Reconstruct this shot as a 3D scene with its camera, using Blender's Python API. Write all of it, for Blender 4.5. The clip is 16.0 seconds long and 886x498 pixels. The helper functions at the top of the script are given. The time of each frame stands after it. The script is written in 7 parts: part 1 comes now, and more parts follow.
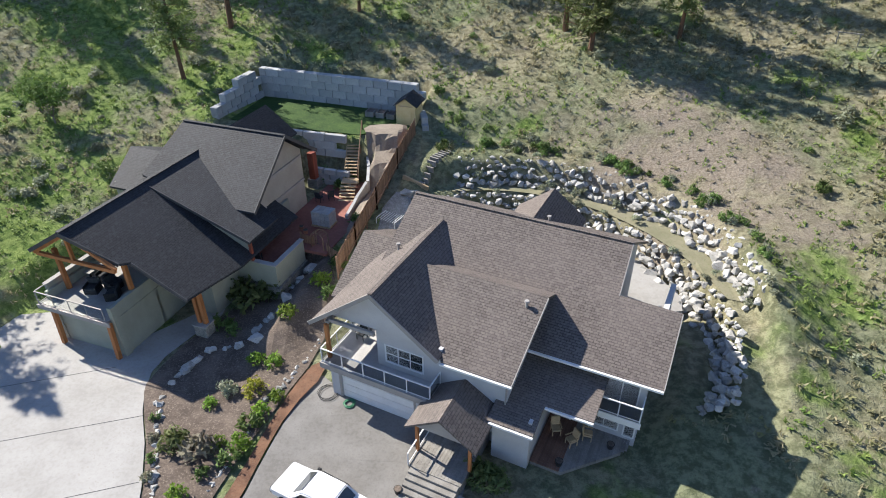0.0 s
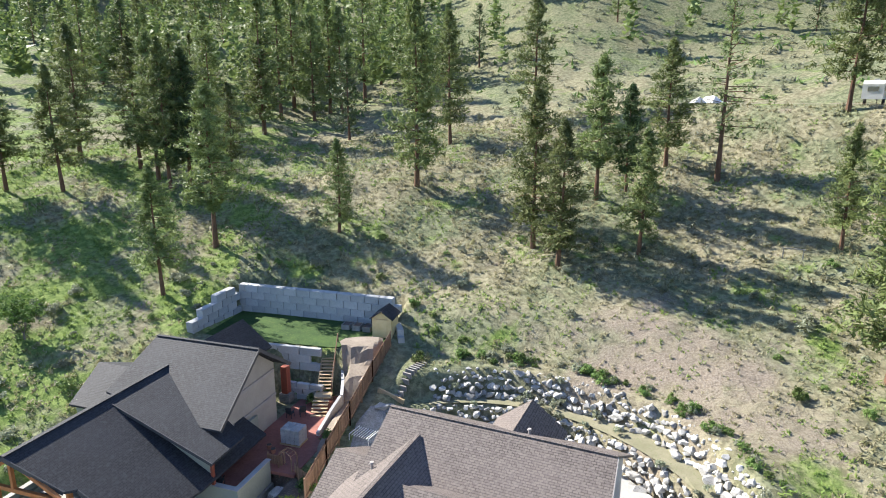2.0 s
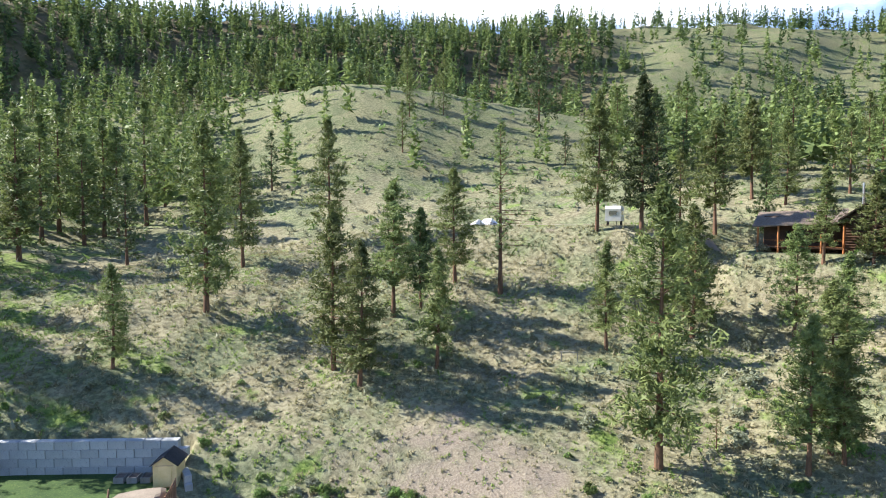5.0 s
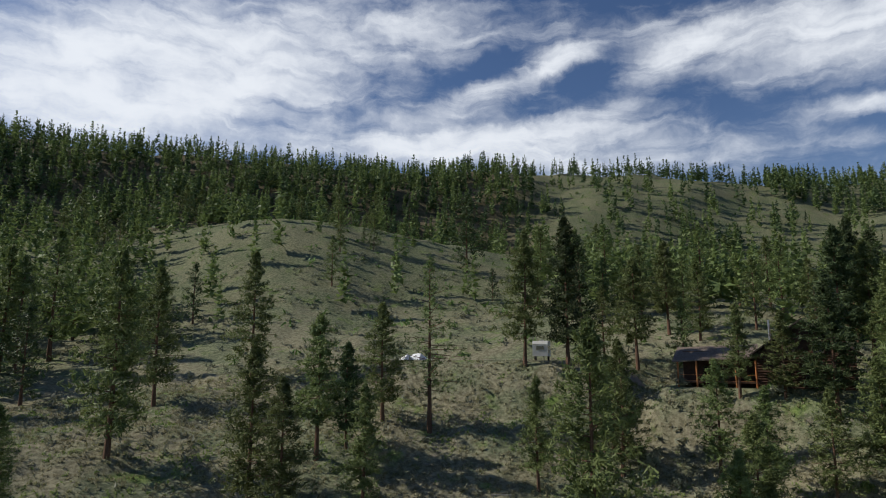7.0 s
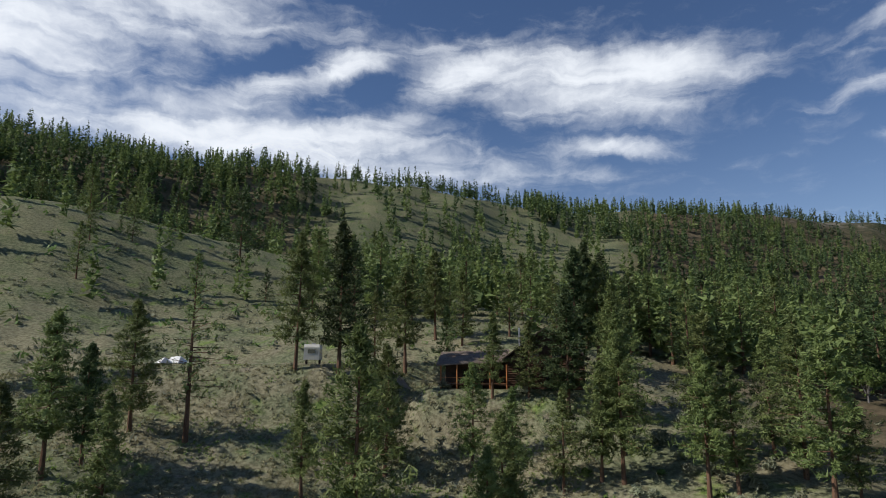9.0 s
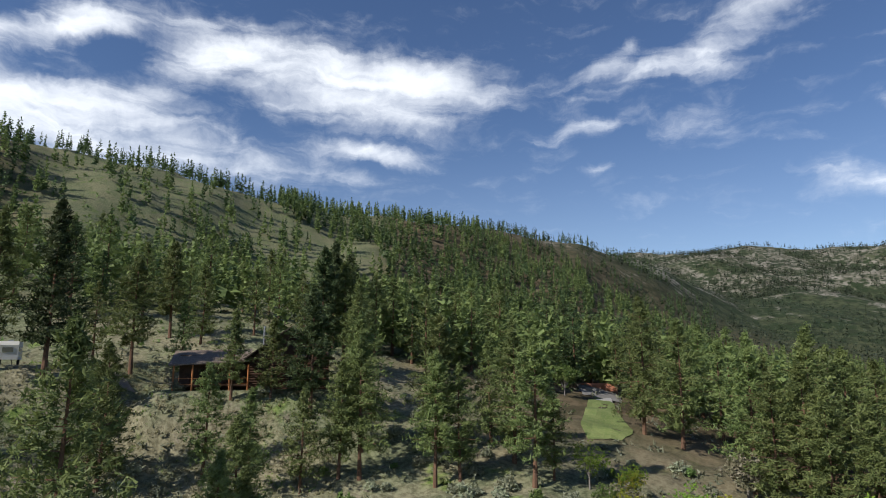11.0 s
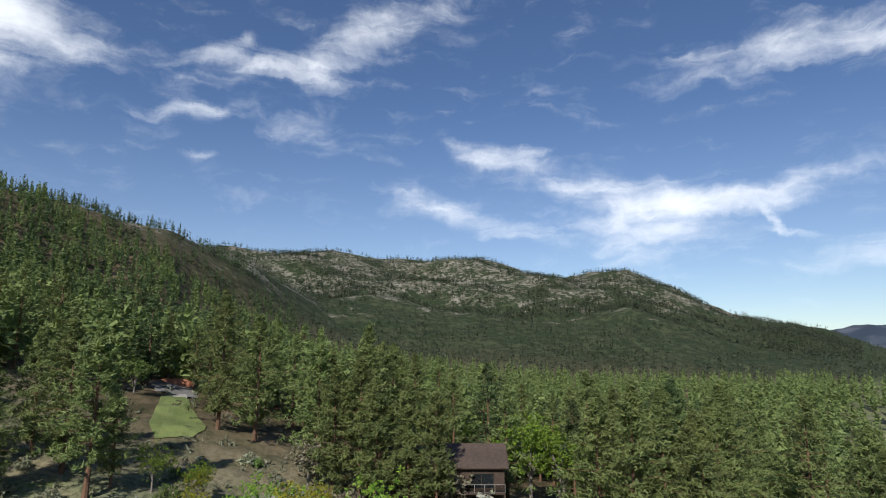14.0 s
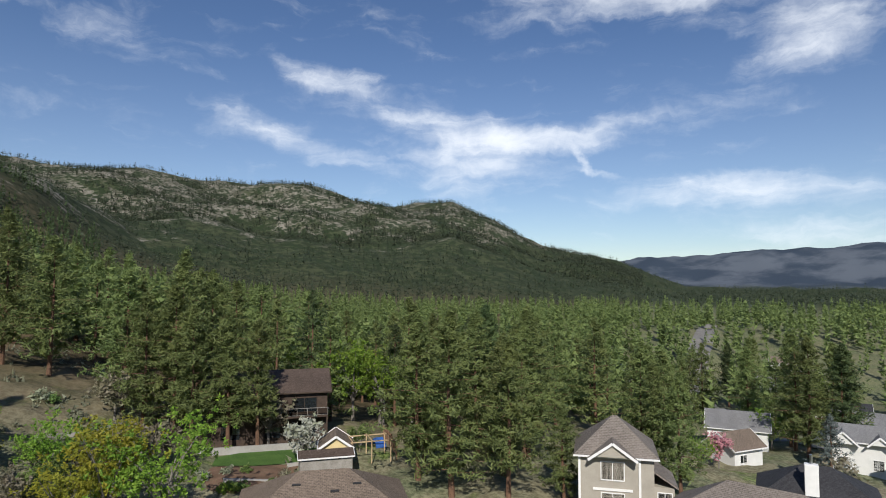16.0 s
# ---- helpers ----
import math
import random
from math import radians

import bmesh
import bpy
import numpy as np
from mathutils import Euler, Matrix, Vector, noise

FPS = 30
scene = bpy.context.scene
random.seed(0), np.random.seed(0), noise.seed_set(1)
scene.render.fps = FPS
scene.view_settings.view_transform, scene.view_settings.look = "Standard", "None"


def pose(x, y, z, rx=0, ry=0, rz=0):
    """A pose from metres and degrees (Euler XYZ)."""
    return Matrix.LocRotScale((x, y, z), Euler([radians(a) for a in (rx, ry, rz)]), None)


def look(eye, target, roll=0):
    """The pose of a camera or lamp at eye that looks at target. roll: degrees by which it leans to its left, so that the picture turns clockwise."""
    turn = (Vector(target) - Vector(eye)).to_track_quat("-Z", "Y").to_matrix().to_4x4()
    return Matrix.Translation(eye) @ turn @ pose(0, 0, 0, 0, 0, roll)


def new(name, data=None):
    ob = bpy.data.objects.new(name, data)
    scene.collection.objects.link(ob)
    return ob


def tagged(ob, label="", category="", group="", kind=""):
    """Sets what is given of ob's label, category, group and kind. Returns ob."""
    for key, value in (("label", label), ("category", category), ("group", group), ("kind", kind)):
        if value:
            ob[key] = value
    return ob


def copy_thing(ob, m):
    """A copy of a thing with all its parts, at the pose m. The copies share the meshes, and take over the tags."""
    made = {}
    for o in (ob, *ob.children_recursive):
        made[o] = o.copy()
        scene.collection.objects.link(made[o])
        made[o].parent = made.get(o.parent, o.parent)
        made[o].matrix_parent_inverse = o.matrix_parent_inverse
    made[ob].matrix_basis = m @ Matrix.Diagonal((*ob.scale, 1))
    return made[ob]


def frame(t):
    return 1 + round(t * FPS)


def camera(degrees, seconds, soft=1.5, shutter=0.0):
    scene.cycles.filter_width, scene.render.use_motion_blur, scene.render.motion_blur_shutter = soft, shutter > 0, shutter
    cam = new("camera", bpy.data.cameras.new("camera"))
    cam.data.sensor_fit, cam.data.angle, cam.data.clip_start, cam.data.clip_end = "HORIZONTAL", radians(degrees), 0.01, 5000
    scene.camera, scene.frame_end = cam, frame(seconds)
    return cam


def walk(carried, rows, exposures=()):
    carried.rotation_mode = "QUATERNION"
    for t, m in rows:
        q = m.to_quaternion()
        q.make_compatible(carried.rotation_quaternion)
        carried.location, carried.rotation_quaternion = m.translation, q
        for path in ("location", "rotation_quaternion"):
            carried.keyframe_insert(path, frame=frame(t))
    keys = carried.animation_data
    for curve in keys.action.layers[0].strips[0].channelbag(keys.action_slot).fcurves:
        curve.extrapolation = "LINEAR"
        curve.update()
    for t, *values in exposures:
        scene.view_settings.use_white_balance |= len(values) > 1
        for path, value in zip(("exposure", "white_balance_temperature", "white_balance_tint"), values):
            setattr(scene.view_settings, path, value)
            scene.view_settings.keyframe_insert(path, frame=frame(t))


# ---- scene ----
cam = camera(71.3, 16.0, soft=1.0)
# seconds, pitch, roll, heading: the camera hovers in one place and turns
WALK = (
(0.0, -33.04, 0.10, -0.15), (0.5, -27.59, 0.01, 0.08), (1.0, -21.85, 0.04, 0.24), (1.5, -15.92, -0.07, -0.26),
(2.0, -13.59, -0.13, -2.47), (2.5, -13.65, -0.07, -6.20), (3.0, -13.72, -0.04, -10.08), (3.5, -12.07, 0.04, -14.03),
(4.0, -9.98, 0.05, -17.88), (4.5, -6.91, 0.02, -20.13), (5.0, -2.48, -0.02, -21.12), (5.2, -0.33, -0.01, -21.38),
(7.3, 10.49, -0.01, -30.11), (7.5, 10.47, 0.03, -32.21), (8.0, 10.45, 0.03, -37.78), (8.2, 10.44, 0.07, -40.18),
(10.3, 10.34, -0.26, -61.95), (10.5, 10.37, -0.09, -64.72), (11.0, 10.29, -0.01, -71.30), (11.5, 10.17, 0.00, -77.69),
(12.0, 10.04, 0.08, -83.49), (12.5, 10.02, 0.08, -89.97), (13.0, 9.92, 0.06, -96.12), (13.5, 9.81, 0.20, -102.37),
(14.0, 9.78, 0.01, -108.20), (14.5, 9.25, -0.01, -112.27), (15.0, 7.35, -0.04, -115.78), (15.5, 5.21, -0.06, -119.65),
(16.0, 3.14, -0.11, -124.08))
EXPOSE = ((0.0, 1.0), (1.0, 1.3), (2.0, 1.5), (4.5, 1.55), (5.2, 1.45), (7.3, -0.4), (8.2, -0.36), (10.3, 0.08), (13.0, 0.1), (16.0, -0.06))
walk(cam, [(t, pose(0, 0, 28, 90 + p, r, h)) for t, p, r, h in WALK], EXPOSE)

# ---- sky, sun ----
SUN_BEARING, SUN_HEIGHT = -54.0, 37.5


def toward(bearing, height):
    a, e = radians(bearing), radians(height)
    return Vector((math.sin(a) * math.cos(e), math.cos(a) * math.cos(e), math.sin(e)))


def link(tree, a, b):
    tree.links.new(a, b)


def node(tree, kind, **inputs):
    n = tree.nodes.new(kind)
    for k, v in inputs.items():
        n.inputs[k.replace("_", " ")].default_value = v
    return n


def calc(tree, op, a, b=None, c=None):
    n = tree.nodes.new("ShaderNodeMath")
    n.operation = op
    for i, v in enumerate((a, b, c)):
        if v is None:
            continue
        if isinstance(v, (int, float)):
            n.inputs[i].default_value = v
        else:
            link(tree, v, n.inputs[i])
    return n.outputs[0]


def ramp(tree, fac, lo, hi, a=0.0, b=1.0):
    n = tree.nodes.new("ShaderNodeMapRange")
    n.interpolation_type = "SMOOTHSTEP"
    link(tree, fac, n.inputs[0])
    for i, v in zip((1, 2, 3, 4), (lo, hi, a, b)):
        n.inputs[i].default_value = v
    return n.outputs[0]


def blend(tree, fac, a, b, how="MIX"):
    n = tree.nodes.new("ShaderNodeMix")
    n.data_type, n.blend_type = "RGBA", how
    for slot, v in ((n.inputs[0], fac), (n.inputs[6], a), (n.inputs[7], b)):
        if isinstance(v, (int, float)):
            slot.default_value = v
        elif isinstance(v, tuple):
            slot.default_value = (*v[:3], 1)
        else:
            link(tree, v, slot)
    return n.outputs[2]


def make_sky():
    world = bpy.data.worlds.new("sky")
    scene.world = world
    world.use_nodes = True
    w = world.node_tree
    w.nodes.clear()
    sky = w.nodes.new("ShaderNodeTexSky")
    sky.sky_type, sky.sun_disc = "NISHITA", False
    sky.sun_elevation, sky.sun_rotation = radians(SUN_HEIGHT), radians(SUN_BEARING)
    sky.altitude, sky.air_density, sky.dust_density, sky.ozone_density = 500, 1.0, 0.15, 4.0
    way = w.nodes.new("ShaderNodeTexCoord").outputs["Generated"]
    part3 = w.nodes.new("ShaderNodeSeparateXYZ")
    link(w, way, part3.inputs[0])
    # bearing and height, in turns, so that the streaks lie along the sky
    flat = w.nodes.new("ShaderNodeCombineXYZ")
    link(w, calc(w, "ARCTAN2", part3.outputs[0], part3.outputs[1]), flat.inputs[0])
    link(w, calc(w, "ARCSINE", part3.outputs[2]), flat.inputs[1])
    # cirrus streaks: bearing and height of the middle, tilt, half length, half breadth (degrees), weight
    banks = ((3.1, 24.7, 10, 20.2, 5.5, 1.47), (-1.7, 20.9, 16, 8.9, 3.0, 0.84), (30.0, 29.5, -3, 11.6, 2.0, 0.63), (30.4, 23.6, 15, 7.0, 1.2, 1.05), (39.0, 26.3, 11, 3.3, 1.2, 1.12), (28.6, 19.9, 3, 19.8, 2.0, 1.05), (40.4, 17.4, -2, 19.3, 2.0, 0.52), (47.5, 24.7, 27, 6.1, 1.6, 0.57), (58.6, 25.8, -4, 14.5, 2.7, 0.71), (64.9, 21.8, -8, 8.2, 1.4, 0.57), (64.6, 19.0, -10, 5.1, 0.8, 0.70))
    wedge = ((63.4, 25.6, -6, 17.5, 2.5, 0.55), (68.3, 25.7, -3, 9.4, 1.7, 0.33), (69.4, 22.2, -5, 5.4, 0.8, 0.33), (64.2, 19.2, -5, 5.1, 0.8, 0.33), (40.6, 18.0, -2, 16.5, 2.1, 0.42), (57.2, 17.4, -9, 14.7, 1.3, 0.20), (66.1, 23.3, 2, 11.7, 2.0, 0.16))
    puffs = ((87.7, 26.2, 22, 3.3, 0.9, 0.68), (90.3, 25.2, 18, 3.2, 1.0, 0.64), (95.6, 24.8, -13, 3.9, 1.2, 0.59), (101.8, 28.7, 22, 8.0, 2.6, 0.72), (84.8, 20.4, 8, 4.3, 1.0, 0.64), (86.1, 16.9, 7, 2.0, 0.5, 0.38), (94.5, 20.1, -8, 6.6, 1.3, 0.34), (102.4, 18.0, -1, 2.4, 0.4, 0.34), (109.2, 19.2, -31, 2.5, 0.9, 0.42), (114.3, 17.9, -5, 4.9, 0.7, 0.42))
    fan = ((109.9, 13.1, -17, 7.4, 1.1, 0.90), (126.6, 14.3, -10, 7.5, 1.5, 0.80), (126.6, 11.3, 0, 6.7, 2.7, 0.95), (118.2, 15.6, -12, 4.2, 1.1, 0.40), (135.4, 13.1, 5, 4.9, 1.2, 0.55), (144.3, 14.6, 10, 7.5, 1.3, 0.55), (136.0, 11.1, -67, 1.1, 0.4, 0.80), (138.0, 9.9, -9, 2.3, 0.3, 0.70))
    low = ((150.6, 8.0, 0, 12.5, 1.2, 0.95), (156.0, 4.1, 2, 6.9, 1.2, 0.75), (150.3, 6.7, -0, 7.6, 0.8, 0.40), (140.7, 24.2, -2, 12.0, 1.8, 0.80), (155.6, 19.9, -14, 5.3, 2.5, 0.85), (152.7, 18.2, 6, 2.5, 0.7, 0.50), (130.7, 6.7, -6, 1.8, 0.4, 0.40), (114.2, 18.2, -7, 6.2, 1.2, 0.35))
    bend = node(w, "ShaderNodeTexNoise", Scale=9.0, Detail=5.0, Roughness=0.6)
    link(w, flat.outputs[0], bend.inputs["Vector"])
    shift = w.nodes.new("ShaderNodeVectorMath")
    shift.operation = "MULTIPLY_ADD"
    link(w, bend.outputs["Color"], shift.inputs[0])
    shift.inputs[1].default_value, shift.inputs[2].default_value = (0.11, 0.06, 0), (-0.055, -0.03, 0)
    moved = w.nodes.new("ShaderNodeVectorMath")
    link(w, flat.outputs[0], moved.inputs[0]), link(w, shift.outputs[0], moved.inputs[1])
    fill = None
    for bearing, height, tilt, length, breadth, weight in banks + wedge + puffs + fan + low:
        spot = w.nodes.new("ShaderNodeMapping")
        spot.vector_type = "TEXTURE"
        spot.inputs["Location"].default_value = (radians(bearing), radians(height), 0)
        spot.inputs["Rotation"].default_value = (0, 0, radians(tilt))
        spot.inputs["Scale"].default_value = (radians(length), radians(breadth), 1)
        link(w, moved.outputs[0], spot.inputs[0])
        off = w.nodes.new("ShaderNodeVectorMath")
        off.operation = "LENGTH"
        link(w, spot.outputs[0], off.inputs[0])
        near = ramp(w, off.outputs["Value"], 1.75, 0.1, 0.0, weight)
        fill = near if fill is None else calc(w, "ADD", fill, near)
    # fine combed texture, tilted along the streaks
    comb = w.nodes.new("ShaderNodeMapping")
    comb.inputs["Rotation"].default_value = (0, 0, radians(12))
    comb.inputs["Scale"].default_value = (4.5, 17, 1)
    link(w, moved.outputs[0], comb.inputs[0])
    wisp = node(w, "ShaderNodeTexNoise", Scale=1.9, Detail=9.0, Roughness=0.58, Distortion=0.4)
    link(w, comb.outputs[0], wisp.inputs["Vector"])
    puff = node(w, "ShaderNodeTexNoise", Scale=14.0, Detail=7.0, Roughness=0.6, Distortion=0.6)
    link(w, flat.outputs[0], puff.inputs["Vector"])
    rough = calc(w, "ADD", calc(w, "MULTIPLY", wisp.outputs[0], 1.0), calc(w, "MULTIPLY", puff.outputs[0], 0.45))
    fill = calc(w, "ADD", calc(w, "MINIMUM", fill, 1.45), calc(w, "MULTIPLY_ADD", rough, 1.9, -1.40))
    cover = ramp(w, fill, 0.0, 1.75, 0.0, 0.9)
    cover = calc(w, "MAXIMUM", cover, calc(w, "MULTIPLY_ADD", cover, 0.85, ramp(w, part3.outputs[2], 0.0, 0.4, 0.10, 0.0)))
    cover = calc(w, "MULTIPLY", cover, ramp(w, part3.outputs[2], -0.01, 0.05))
    deep = node(w, "ShaderNodeHueSaturation", Hue=0.506, Saturation=1.06)
    link(w, sky.outputs[0], deep.inputs["Color"])
    colour = blend(w, cover, deep.outputs[0], (11.6, 12.1, 12.8))
    back = node(w, "ShaderNodeBackground", Strength=0.095)
    link(w, colour, back.inputs[0])
    out = w.nodes.new("ShaderNodeOutputWorld")
    link(w, back.outputs[0], out.inputs[0])


make_sky()
sun = new("sun", bpy.data.lights.new("sun", "SUN"))
sun.data.energy, sun.data.angle, sun.data.color = 4.9, radians(0.6), (1.0, 0.945, 0.86)
sun.matrix_world = look(tuple(toward(SUN_BEARING, SUN_HEIGHT) * 200), (0, 0, 0))


# ---- materials ----
def material(name, stops, scale=3.0, rough=0.8, bump=0.0, fine=None, metal=0.0, vary=0.0, stretch=(1, 1, 1), island=False, world_space=False, gloss=0.3):
    """A surface whose colour wanders between stops over two sizes of noise; vary: change of lightness from piece to piece."""
    m = bpy.data.materials.new(name)
    m.use_nodes = True
    w = m.node_tree
    b = w.nodes["Principled BSDF"]
    b.inputs["Roughness"].default_value, b.inputs["Metallic"].default_value = rough, metal
    b.inputs["Specular IOR Level"].default_value = gloss
    where = w.nodes.new("ShaderNodeNewGeometry").outputs["Position"] if world_space else w.nodes.new("ShaderNodeTexCoord").outputs["Object"]
    mp = w.nodes.new("ShaderNodeMapping")
    mp.inputs["Scale"].default_value = stretch
    link(w, where, mp.inputs[0])
    big = node(w, "ShaderNodeTexNoise", Scale=scale, Detail=4.0, Roughness=0.6)
    small = node(w, "ShaderNodeTexNoise", Scale=fine or scale * 9, Detail=3.0, Roughness=0.6)
    link(w, mp.outputs[0], big.inputs["Vector"]), link(w, mp.outputs[0], small.inputs["Vector"])
    fac = calc(w, "ADD", calc(w, "MULTIPLY", big.outputs[0], 0.6), calc(w, "MULTIPLY", small.outputs[0], 0.4))
    colour = blend(w, ramp(w, fac, 0.34, 0.66), stops[0], stops[1])
    if len(stops) > 2:
        colour = blend(w, ramp(w, small.outputs[0], 0.55, 0.7), colour, stops[2])
    if vary:
        r = w.nodes.new("ShaderNodeNewGeometry").outputs["Random Per Island"] if island else w.nodes.new("ShaderNodeObjectInfo").outputs["Random"]
        hsv = w.nodes.new("ShaderNodeHueSaturation")
        link(w, colour, hsv.inputs["Color"])
        link(w, calc(w, "MULTIPLY_ADD", r, 2 * vary, 1 - vary), hsv.inputs["Value"])
        colour = hsv.outputs[0]
    link(w, colour, b.inputs["Base Color"])
    if bump:
        bp = node(w, "ShaderNodeBump", Strength=min(1.0, bump * 10), Distance=bump)
        link(w, fac, bp.inputs["Height"])
        link(w, bp.outputs[0], b.inputs["Normal"])
    return m


def shingles(name, a, b, c, turn):
    """Three-tab asphalt shingles in courses; turn: the way the courses run."""
    m = bpy.data.materials.new(name)
    m.use_nodes = True
    w = m.node_tree
    s = w.nodes["Principled BSDF"]
    s.inputs["Roughness"].default_value, s.inputs["Specular IOR Level"].default_value = 0.75, 0.35
    mp = w.nodes.new("ShaderNodeMapping")
    mp.inputs["Rotation"].default_value = (0, 0, radians(turn))
    link(w, w.nodes.new("ShaderNodeTexCoord").outputs["Object"], mp.inputs[0])
    br = node(w, "ShaderNodeTexBrick", Scale=1.0, Mortar_Size=0.02, Mortar_Smooth=0.3, Bias=0.0, Brick_Width=0.30, Row_Height=0.14)
    br.inputs["Color1"].default_value, br.inputs["Color2"].default_value, br.inputs["Mortar"].default_value = (*a, 1), (*b, 1), (*[v * 0.45 for v in a], 1)
    link(w, mp.outputs[0], br.inputs["Vector"])
    big = node(w, "ShaderNodeTexNoise", Scale=0.35, Detail=5.0)
    fine = node(w, "ShaderNodeTexNoise", Scale=5.0, Detail=4.0)
    link(w, mp.outputs[0], big.inputs["Vector"]), link(w, mp.outputs[0], fine.inputs["Vector"])
    col = blend(w, ramp(w, fine.outputs[0], 0.45, 0.72, 0, 0.75), br.outputs[0], c)
    col = blend(w, ramp(w, big.outputs[0], 0.3, 0.75, 0.0, 0.35), col, tuple(v * 1.35 for v in b))
    link(w, col, s.inputs["Base Color"])
    bp = node(w, "ShaderNodeBump", Strength=0.8, Distance=0.03)
    bp.invert = True
    link(w, br.outputs["Fac"], bp.inputs["Height"])
    link(w, bp.outputs[0], s.inputs["Normal"])
    return m


def foliage(name, dark, light, tip, through_light=0.25):
    m = bpy.data.materials.new(name)
    m.use_nodes = True
    w = m.node_tree
    s = w.nodes["Principled BSDF"]
    s.inputs["Roughness"].default_value, s.inputs["Specular IOR Level"].default_value = 0.6, 0.25
    g = w.nodes.new("ShaderNodeNewGeometry")
    who = w.nodes.new("ShaderNodeObjectInfo")
    big = node(w, "ShaderNodeTexNoise", Scale=0.5, Detail=3.0)
    link(w, g.outputs["Position"], big.inputs["Vector"])
    col = blend(w, g.outputs["Random Per Island"], dark, light)
    col = blend(w, ramp(w, big.outputs[0], 0.42, 0.68, 0, 0.7), col, tip)
    hsv = w.nodes.new("ShaderNodeHueSaturation")
    link(w, calc(w, "MULTIPLY_ADD", who.outputs["Random"], 0.5, 0.75), hsv.inputs["Value"])
    link(w, calc(w, "MULTIPLY_ADD", who.outputs["Random"], 0.03, 0.485), hsv.inputs["Hue"])
    link(w, col, hsv.inputs["Color"])
    link(w, hsv.outputs[0], s.inputs["Base Color"])
    thin = w.nodes.new("ShaderNodeBsdfTranslucent")
    link(w, hsv.outputs[0], thin.inputs[0])
    mix = w.nodes.new("ShaderNodeMixShader")
    mix.inputs[0].default_value = through_light
    link(w, s.outputs[0], mix.inputs[1]), link(w, thin.outputs[0], mix.inputs[2])
    link(w, mix.outputs[0], w.nodes["Material Output"].inputs[0])
    return m


def clear_glass(name, tint, rough=0.03):
    m = bpy.data.materials.new(name)
    m.use_nodes = True
    s = m.node_tree.nodes["Principled BSDF"]
    s.inputs["Base Color"].default_value = (*tint, 1)
    s.inputs["Roughness"].default_value, s.inputs["Transmission Weight"].default_value, s.inputs["IOR"].default_value = rough, 1.0, 1.05
    return m


def dark_pane(name):
    """Window glass before an unlit room."""
    m = bpy.data.materials.new(name)
    m.use_nodes = True
    s = m.node_tree.nodes["Principled BSDF"]
    s.inputs["Base Color"].default_value = (0.02, 0.026, 0.03, 1)
    s.inputs["Roughness"].default_value, s.inputs["Specular IOR Level"].default_value = 0.04, 0.9
    return m


